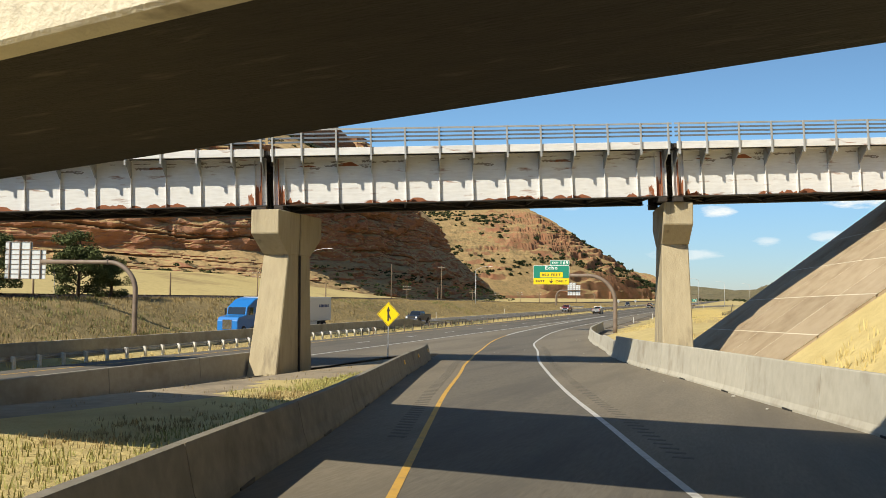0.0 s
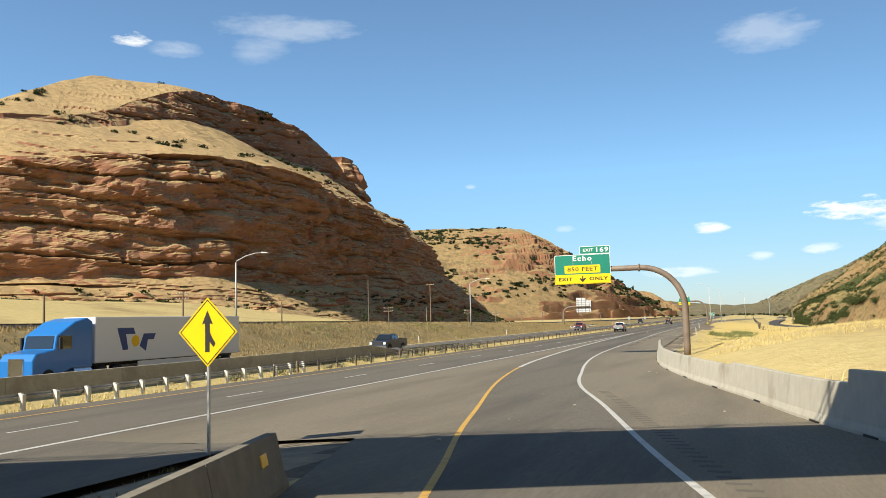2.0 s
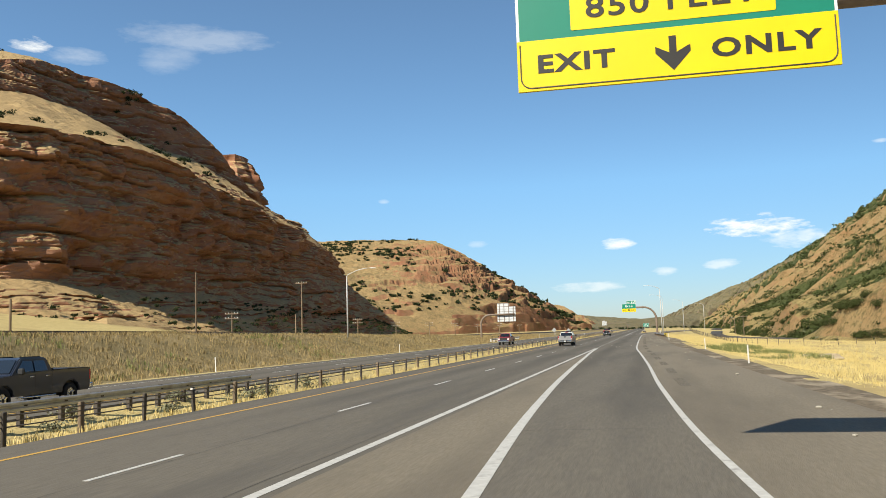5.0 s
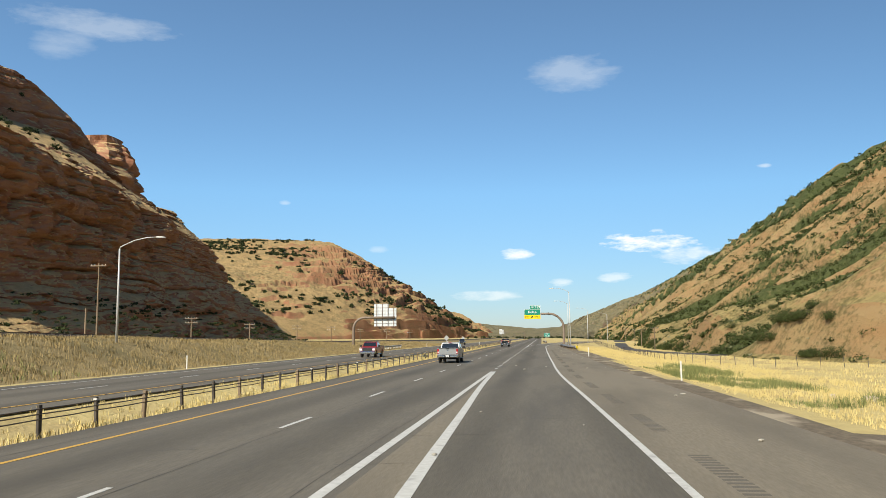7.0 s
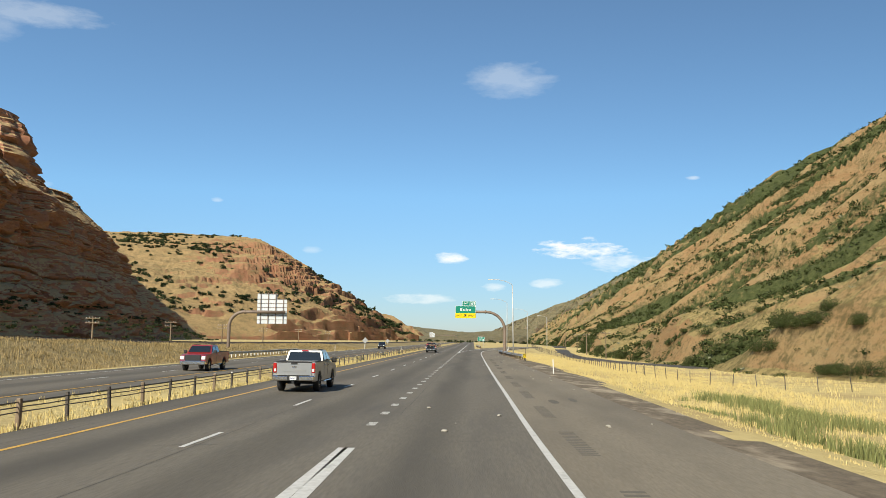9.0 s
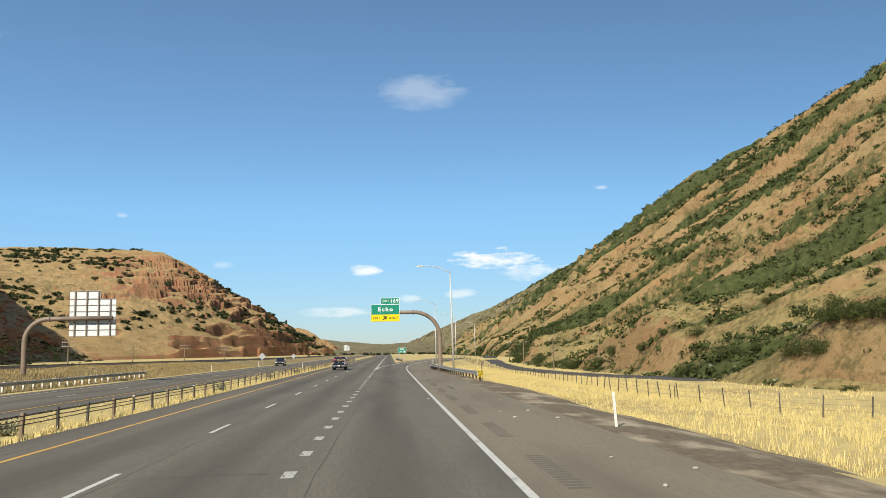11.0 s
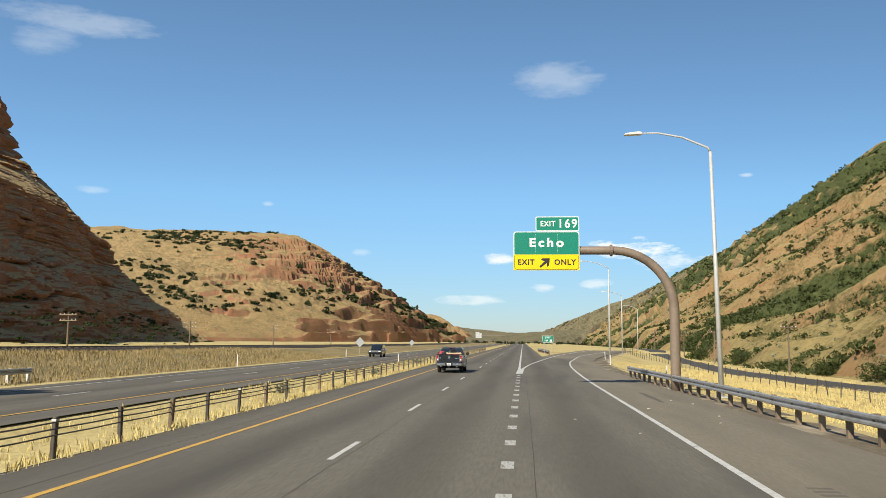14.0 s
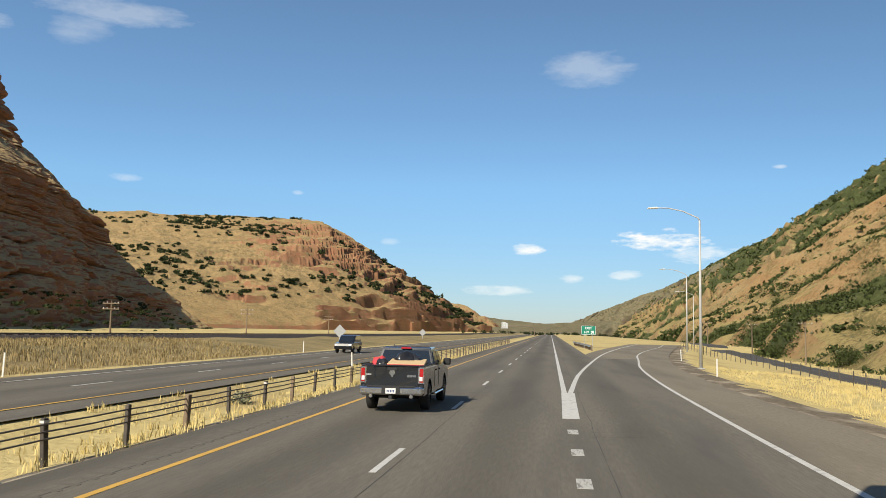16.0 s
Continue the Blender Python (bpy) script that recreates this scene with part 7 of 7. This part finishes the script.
def leaf_cloud(centres, sizes, per, leaf, name, mat, label, category, flat=0.75, seed=1, lobes=5):
    """Many bushes in one mesh: each is a few overlapping lobes filled with small leaf faces."""
    r = np.random.RandomState(seed)
    n = len(centres)
    lobe_at = r.normal(0, 0.42, (n, lobes, 3)) * np.array([1, 1, 0.45])
    lobe_at[..., 2] = np.abs(lobe_at[..., 2]) + 0.25
    lobe_r = r.uniform(0.35, 0.62, (n, lobes))
    pick = r.randint(0, lobes, (n, per))
    d = r.normal(0, 1, (n, per, 3))
    d /= np.linalg.norm(d, axis=-1, keepdims=True)
    rad = lobe_r[np.arange(n)[:, None], pick] * r.uniform(0.55, 1.05, (n, per))
    p = lobe_at[np.arange(n)[:, None], pick] + d * rad[..., None]
    p[..., 2] = np.maximum(p[..., 2], 0.02) * flat
    p = p * sizes[:, None, None] + centres[:, None, :]
    p = p.reshape(-1, 3)
    ls = np.repeat(sizes, per) * leaf * r.uniform(0.6, 1.4, n * per)
    u = r.normal(0, 1, (n * per, 3))
    u /= np.linalg.norm(u, axis=-1, keepdims=True)
    dd = d.reshape(-1, 3) + r.normal(0, 0.5, (n * per, 3))
    w = np.cross(u, dd)
    w /= np.linalg.norm(w, axis=-1, keepdims=True) + 1e-9
    u2 = np.cross(w, dd)
    u2 /= np.linalg.norm(u2, axis=-1, keepdims=True) + 1e-9
    a = p + w * ls[:, None]
    b = p - w * ls[:, None] * 0.6 + u2 * ls[:, None] * 0.8
    c = p - w * ls[:, None] * 0.6 - u2 * ls[:, None] * 0.8
    verts = np.stack([a, b, c], 1).reshape(-1, 3)
    m = len(p)
    me = bpy.data.meshes.new(name)
    me.vertices.add(3 * m)
    me.vertices.foreach_set("co", verts.astype(np.float32).ravel())
    me.loops.add(3 * m)
    me.loops.foreach_set("vertex_index", np.arange(3 * m, dtype=np.int32))
    me.polygons.add(m)
    me.polygons.foreach_set("loop_start", np.arange(0, 3 * m, 3, dtype=np.int32))
    me.materials.append(mat)
    me.update(calc_edges=True)
    return tagged(new(name, me), label, category, kind="stuff")


def sample(V, n, seed, keep):
    """Random places on a hill's grid of verts, kept where keep(u, v, p) says so; u, v from 0 to 1."""
    r = np.random.RandomState(seed)
    u, v = r.uniform(0, 1, n), r.uniform(0, 0.72, n)
    iu, iv = (u * (V.shape[0] - 2)), (v * (V.shape[1] - 2))
    i, j = iu.astype(int), iv.astype(int)
    fu, fv = (iu - i)[:, None], (iv - j)[:, None]
    p = (V[i, j] * (1 - fu) + V[i + 1, j] * fu) * (1 - fv) + (V[i, j + 1] * (1 - fu) + V[i + 1, j + 1] * fu) * fv
    ok = keep(u, v, p, r)
    return p[ok], r


# scrub in the gullies of the steep hillside: bands that run slantwise up the slope
def scrub_keep(u, v, p, r):
    near = (p[:, 1] > -80) & (p[:, 1] < 2600)
    return near & (scrub_band(u, v) + r.normal(0, 0.09, len(v)) > 0.06)


p, r_ = sample(RH, 62000, 5, scrub_keep)
dist = np.abs(p[:, 1] + 40)
p = p[(r_.uniform(0, 1, len(p)) < np.clip(520 / (dist + 60), 0.55, 1))]
p[:, 2] -= 0.2
sz = r_.uniform(0.7, 1.8, len(p)) * (1 + np.clip(p[:, 1], 0, 900) / 600)
close = p[:, 1] < 270
leaf_cloud(p[close], sz[close], 28, 0.198, "hill_scrub", M["scrub_green"], "dense dark green scrub in the hillside gullies", "shrubs", 0.7, 11)
leaf_cloud(p[~close], sz[~close], 11, 0.34, "hill_scrub", M["scrub_green"], "distant dark green scrub in the hillside gullies", "shrubs", 0.7, 17)


def single_keep(u, v, p, r):
    return (p[:, 1] > -80) & (p[:, 1] < 700) & (r.uniform(0, 1, len(v)) < 0.5) & (v < 0.45)


p, r_ = sample(RH, 5000, 8, single_keep)
leaf_cloud(p, r_.uniform(0.3, 0.8, len(p)), 24, 0.28, "hill_scrub", M["sage"], "grey-green sagebrush dotted over the slope", "shrubs", 0.75, 12)

p, r_ = sample(RH, 6500, 9, single_keep)
leaf_cloud(p, r_.uniform(0.4, 1.5, len(p)) * r_.uniform(0.5, 1.3, len(p)), 80, 0.129, "hill_scrub", M["scrub_green"], "single dark green bushes over the lower slope", "shrubs", 0.85, 16)

# junipers on the far hill
p, r_ = sample(FH, 5000, 15, lambda u, v, p, r: (v > 0.06) & (1.3 * fractal(p[:, 0] / 110, p[:, 1] / 110, 4, 320) + 0.12 * (u - 0.42) + r.normal(0, 0.22, len(v)) > 0.27 + 0.12 * smooth01(0.55, 0.9, u)))
leaf_cloud(p, r_.uniform(2.2, 5.0, len(p)) * r_.uniform(0.7, 1.35, len(p)), 48, 0.31, "juniper_scrub", M["shrub"], "scattered dark junipers on the far hill", "shrubs", 0.8, 13)

# brush at the foot of the cliffs and on their crown
cy = PR.uniform(-250, 330, 520)
cx = FACE_X(cy) + PR.uniform(14, 60, 520)
cz = np.interp((cx - FACE_X(cy)), [3, 58], [27, 0.0]) * 0.82
leaf_cloud(np.stack([cx, cy, np.maximum(cz, ground_z(cx, cy)) - 0.3], -1), PR.uniform(0.6, 1.7, 520), 46, 0.25, "cliff_scrub", M["shrub"], "low dark brush on the talus below the cliffs", "shrubs", 0.6, 14)


CV = CLIFF_VERTS
top = CV[(CV[:, 2] > 76) & (CV[:, 1] > -120) & (CV[:, 1] < 190) & (CV[:, 0] > -330)]
top = top[PR.permutation(len(top))]
top = top[fractal(top[:, 0] / 26, top[:, 1] / 26, 3, 77) > 0.26][:60]
leaf_cloud(top - np.array([0, 0, 0.3]), PR.uniform(1.2, 3.0, len(top)), 200, 0.13, "cliff_scrub", M["shrub"], "dark bushes on the grassy crown of the cliff", "shrubs", 0.8, 18)


r_ = np.random.RandomState(91)
fx, fy = r_.uniform(-75, 120, 70), r_.uniform(640, 1050, 70)
leaf_cloud(np.stack([fx, fy, ground_z(fx, fy) - 0.2], -1), r_.uniform(1.5, 3.6, 70), 160, 0.14, "valley_trees", M["shrub"], "dark trees and bushes far down the valley", "trees", 1.0, 19)


def bush(at, size, seed, mat, label, name="shrub", per=1700, leaf=0.046):
    """One bush: woody stems and a ragged crown."""
    root = thing(name, at, 0, label, "shrub", "roadside shrubs")
    r = random.Random(seed)
    bm = bmesh.new()
    for k in range(6):
        a = r.uniform(0, 6.3)
        add_tube(bm, [(0.05 * math.cos(a), 0.05 * math.sin(a), -0.1), (0.25 * size * math.cos(a), 0.25 * size * math.sin(a), 0.45 * size), (0.45 * size * math.cos(a + 0.3), 0.45 * size * math.sin(a + 0.3), 0.8 * size)],
                 0.02 * size + 0.012, 5, True, 0.008)
    part("woody_stem", bm, M["bark"], root)
    crown = leaf_cloud(np.array([[0.0, 0.0, 0.05 * size]]), np.array([size]), per, leaf, "crown", mat, "", "", 0.9, seed, 9)
    for key in ("label", "category", "kind"):
        if key in crown:
            del crown[key]
    crown.parent = root
    return root


# large bushes at the foot of the slope
HILL_BUSHES = ((46.3, -34.0, 1.9), (46.9, -37.0, 2.2), (48.6, -37.0, 2.4), (49.2, -40.0, 2.4), (49.8, -43.0, 2.5), (50.5, -46.0, 2.4), (52.1, -46.0, 2.1), (51.4, -34.0, 1.5), (50.8, -31.0, 1.2), (43.0, -10.0, 2.2), (41.2, -10.0, 1.4), (52.3, -55.0, 1.8), (59.9, -43.0, 1.2), (42.1, 38.0, 2.9), (42.0, 56.0, 2.6), (43.2, 107.0, 3.2),
               (46.2, 155.0, 2.9), (46.7, -16.0, 1.7), (47.9, -1.0, 1.5), (44.0, 14.0, 1.6), (48.4, -52.0, 1.7), (49.0, -55.0, 2.0), (49.6, -58.0, 1.8), (50.6, -61.0, 1.9), (55.1, -10.0, 1.3), (57.7, -40.0, 1.1), (43.9, 32.0, 1.8), (45.8, 8.0, 1.4), (48.5, -19.0, 1.2), (43.8, 83.0, 1.9), (43.5, -37.0, 1.0), (45.4, -46.0, 1.1))
for k, (x, y, s) in enumerate(HILL_BUSHES):
    i = np.argmin((RH[:, :40, 0] - x) ** 2 + (RH[:, :40, 1] - y) ** 2)
    z = float(RH[:, :40, 2].ravel()[i])
    bush((x, y, max(z, -2.2) - 0.2), s, 400 + k, M["scrub_green"], "dense green bush at the foot of the hillside")

# pale sagebrush in the median
for k in range(26):
    y = -252 + k * 2.2 + PR.uniform(-0.6, 0.6)
    x = PR.uniform(-13.8, -11.8)
    if k % 3 != 2:
        bush((x, y, float(ground_z(x, y))), PR.uniform(0.42, 0.72), 500 + k, M["sage"], "pale grey-green sagebrush in the median", per=260, leaf=0.10)
for k, (x, y) in enumerate(((-11.9, -52), (-12.4, -20), (-12.0, 6), (-12.6, 40), (-12.2, -90))):
    bush((x, y, float(ground_z(x, y))), 0.6, 560 + k, M["sage"], "pale grey-green sagebrush in the median", per=260, leaf=0.10)


def tree(at, h, spread, seed, label):
    root = thing("tree", at, 0, label, "tree", "trees by the railway")
    r = random.Random(seed)
    bm = bmesh.new()
    add_tube(bm, [(0, 0, -0.3), (0.1, 0, h * 0.3), (0.0, 0.1, h * 0.6), (0.1, 0, h * 0.9)], 0.22, 8, True, 0.05)
    tips = [Vector((0, 0, h * 0.85))]
    for k in range(22):
        a, z0 = r.uniform(0, 6.3), h * r.uniform(0.03, 0.72)
        reach = spread * r.uniform(0.35, 0.95) * (1 - 0.55 * z0 / h)
        tip = Vector((reach * math.cos(a), reach * math.sin(a), z0 + h * r.uniform(0.06, 0.22)))
        add_tube(bm, [(0, 0, z0), tip * 0.5 + Vector((0, 0, z0 * 0.5)), tip], 0.08, 6, True, 0.02)
        tips.append(tip)
    part("trunk", bm, M["bark"], root)
    cs = np.array([[t.x + r.uniform(-0.4, 0.4), t.y + r.uniform(-0.4, 0.4), t.z - 0.7] for t in tips for _ in range(2)])
    crown = leaf_cloud(cs, np.full(len(cs), spread * 0.46), 300, 0.085, "crown", M["tree_leaf"], "", "", 1.0, seed, 5)
    for key in ("label", "category", "kind"):
        if key in crown:
            del crown[key]
    crown.parent = root
    return root


tree((-42, -259.5, float(ground_z(-42, -259.5))), 8.6, 3.0, 601, "tall green tree beside the railway embankment")
tree((-40, -256.5, float(ground_z(-40, -256.5))), 5.6, 2.3, 602, "green tree beside the railway embankment")
tree((-45, -268.5, float(ground_z(-45, -268.5))), 8.0, 2.4, 603, "green tree beside the railway embankment")


# ---------------------------------------------------------------- grass
def grass(name, x, y, h, mat, label, per=7, width=0.02, seed=3, spread=0.12, zfn=ground_z):
    """Tufts of narrow bent blades; x, y: arrays of tuft places; h: blade heights."""
    r = np.random.RandomState(seed)
    n = len(x) * per
    bx, by = np.repeat(x, per) + r.normal(0, spread, n), np.repeat(y, per) + r.normal(0, spread, n)
    bz = zfn(bx, by) - 0.03
    hh = np.repeat(h, per) * r.uniform(0.5, 1.15, n)
    a = r.uniform(0, 2 * math.pi, n)
    lean = r.uniform(0.05, 0.45, n) * hh
    la = r.uniform(0, 2 * math.pi, n)
    wx, wy = np.cos(a) * width, np.sin(a) * width
    v0 = np.stack([bx - wx, by - wy, bz], -1)
    v1 = np.stack([bx + wx, by + wy, bz], -1)
    m = np.stack([bx + np.cos(la) * lean * 0.35, by + np.sin(la) * lean * 0.35, bz + hh * 0.62], -1)
    wv = np.stack([wx, wy, 0 * wx], -1) * 0.8
    v2, v3 = m + wv, m - wv
    v4 = np.stack([bx + np.cos(la) * lean, by + np.sin(la) * lean, bz + hh], -1)
    verts = np.stack([v0, v1, v2, v3, v4], 1).reshape(-1, 3)
    base = np.arange(n)[:, None] * 5
    loops = (base + np.array([0, 1, 2, 3, 3, 2, 4])).ravel()
    starts = (np.arange(n)[:, None] * 7 + np.array([0, 4])).ravel()
    me = bpy.data.meshes.new(name)
    me.vertices.add(5 * n)
    me.vertices.foreach_set("co", verts.astype(np.float32).ravel())
    me.loops.add(7 * n)
    me.loops.foreach_set("vertex_index", loops.astype(np.int32))
    me.polygons.add(2 * n)
    me.polygons.foreach_set("loop_start", starts.astype(np.int32))
    me.materials.append(mat)
    me.update(calc_edges=True)
    return tagged(new(name, me), label, "grass", kind="stuff")


def scatter(n, x0, x1, y0, y1, seed, keep=None):
    r = np.random.RandomState(seed)
    x, y = r.uniform(x0, x1, n), r.uniform(y0, y1, n)
    if keep is not None:
        k = keep(x, y, r)
        x, y = x[k], y[k]
    return x, y


def right_verge(x, y, r):
    d = x - RIGHT(np.clip(y, -430, 180))
    return (d > 1.9 + r.exponential(0.6, len(x))) & ((y < -215) & (y > -262) | (y > -215)) & ((y < EXIT_Y) | (d > 1.0)) & ((d > 3.6) | (y < -112) | (y > -50)) & (np.abs(x - side_x(np.clip(y, -62, 230))) > 3.2)


x, y = scatter(21000, 8, 32, -240, 60, 21, right_verge)
d = x - RIGHT(y)
hh = 0.10 + 0.26 * smooth01(2, 7, d) * (0.5 + 1.1 * np.abs(fractal(x / 6, y / 6, 3, 5)))
green = (fractal(x / 5, y / 9, 3, 7) > 0.28) & (y > -165) & (y < -112) & (d > 3.5) & (d < 12)
grass("verge_grass", x[~green], y[~green], hh[~green], M["grass_dry"], "short pale straw-coloured grass on the verge", 7, 0.0115, 22)
x2, y2 = scatter(2600, 13.2, 22, -162, -110, 23, lambda x, y, r: fractal(x / 2.6, y / 6, 3, 17) > 0.20 + 0.03 * np.abs(x - 17))
grass("green_weeds", np.concatenate([x[green], x2]), np.concatenate([y[green], y2]), np.concatenate([hh[green] * 1.1, np.full(len(x2), 0.62)]), M["grass_green"], "green weeds among the straw grass", 11, 0.014, 24)
x, y = scatter(5200, 30, 80, -200, 200, 25, lambda x, y, r: (np.abs(x - side_x(np.clip(y, -62, 230))) > 3.2) | (y < -62))
grass("pasture_grass", x, y, np.full(len(x), 0.34), M["grass_dry"], "dry straw grass over the pasture", 6, 0.03, 26, 0.35)
# median
x, y = scatter(9000, -14.2, -9.3, -300, 60, 27, lambda x, y, r: r.uniform(0, 1, len(x)) < np.where(np.abs(x + 10) < 0.8, 0.75, 0.22))
grass("median_grass", x, y, np.full(len(x), 0.26), M["grass_dry"], "thin dry grass along the median fence", 7, 0.014, 28)
# embankment of the railway
x, y = scatter(13500, -44, -26.3, -300, 60, 29)
grass("embankment_grass", x, y, 0.32 + 0.25 * np.abs(fractal(x / 5, y / 5, 3, 9)), M["grass_rough"], "rough dry grass on the railway embankment", 7, 0.02, 30, 0.2)
x, y = scatter(1500, -40, -27, -290, -150, 31, lambda x, y, r: fractal(x / 7, y / 14, 3, 12) > 0.05)
grass("embankment_weeds", x, y, np.full(len(x), 0.42), M["grass_green"], "greener tufts on the railway embankment", 7, 0.026, 32, 0.2)
# strip between freeway and slip road
def strip_keep(x, y, r):
    d = LEFT(np.clip(y, -430, -279)) - x
    return (d > 0.65) & (x > 6.2) & (r.uniform(0, 1, len(x)) < smooth01(10.6, 13.2, x + 2.0 * fractal(x / 3, y / 5, 3, 44) - 4.2 * smooth01(-300, -316, y)) * (1 - 0.55 * smooth01(-306, -318, y)))


x, y = scatter(30000, 6, 32, -345, -281, 33, strip_keep)
green = fractal(x / 3, y / 6, 3, 45) + 0.25 * smooth01(-318, -300, y) > 0.02
grass("strip_grass", x[~green], y[~green], np.full((~green).sum(), 0.17), M["grass_rough"], "yellowed grass beside the slip road barrier", 9, 0.010, 34)
grass("strip_grass", x[green], y[green], np.full(green.sum(), 0.20), M["grass_lime"], "yellow-green grass beside the slip road barrier", 8, 0.012, 37)
x, y = scatter(500, 5.8, 26, -345, -283, 38, lambda x, y, r: x < LEFT(np.clip(y, -430, -279)) - 1.5)
grass("strip_grass", x, y, np.full(len(x), 0.14), M["grass_rough"], "sparse dead weeds in the dirt by the freeway barrier", 6, 0.010, 39)
x, y = scatter(3500, 20, 60, -340, -262, 35, lambda x, y, r: (x > RIGHT(y) + 3.0) & ~((y > -295) & (y < -274) & (x < RIGHT(y) + 20)))
grass("bank_grass", x, y, np.full(len(x), 0.5), M["grass_dry"], "dry grass on the bank beside the bridge", 8, 0.03, 36, 0.25)
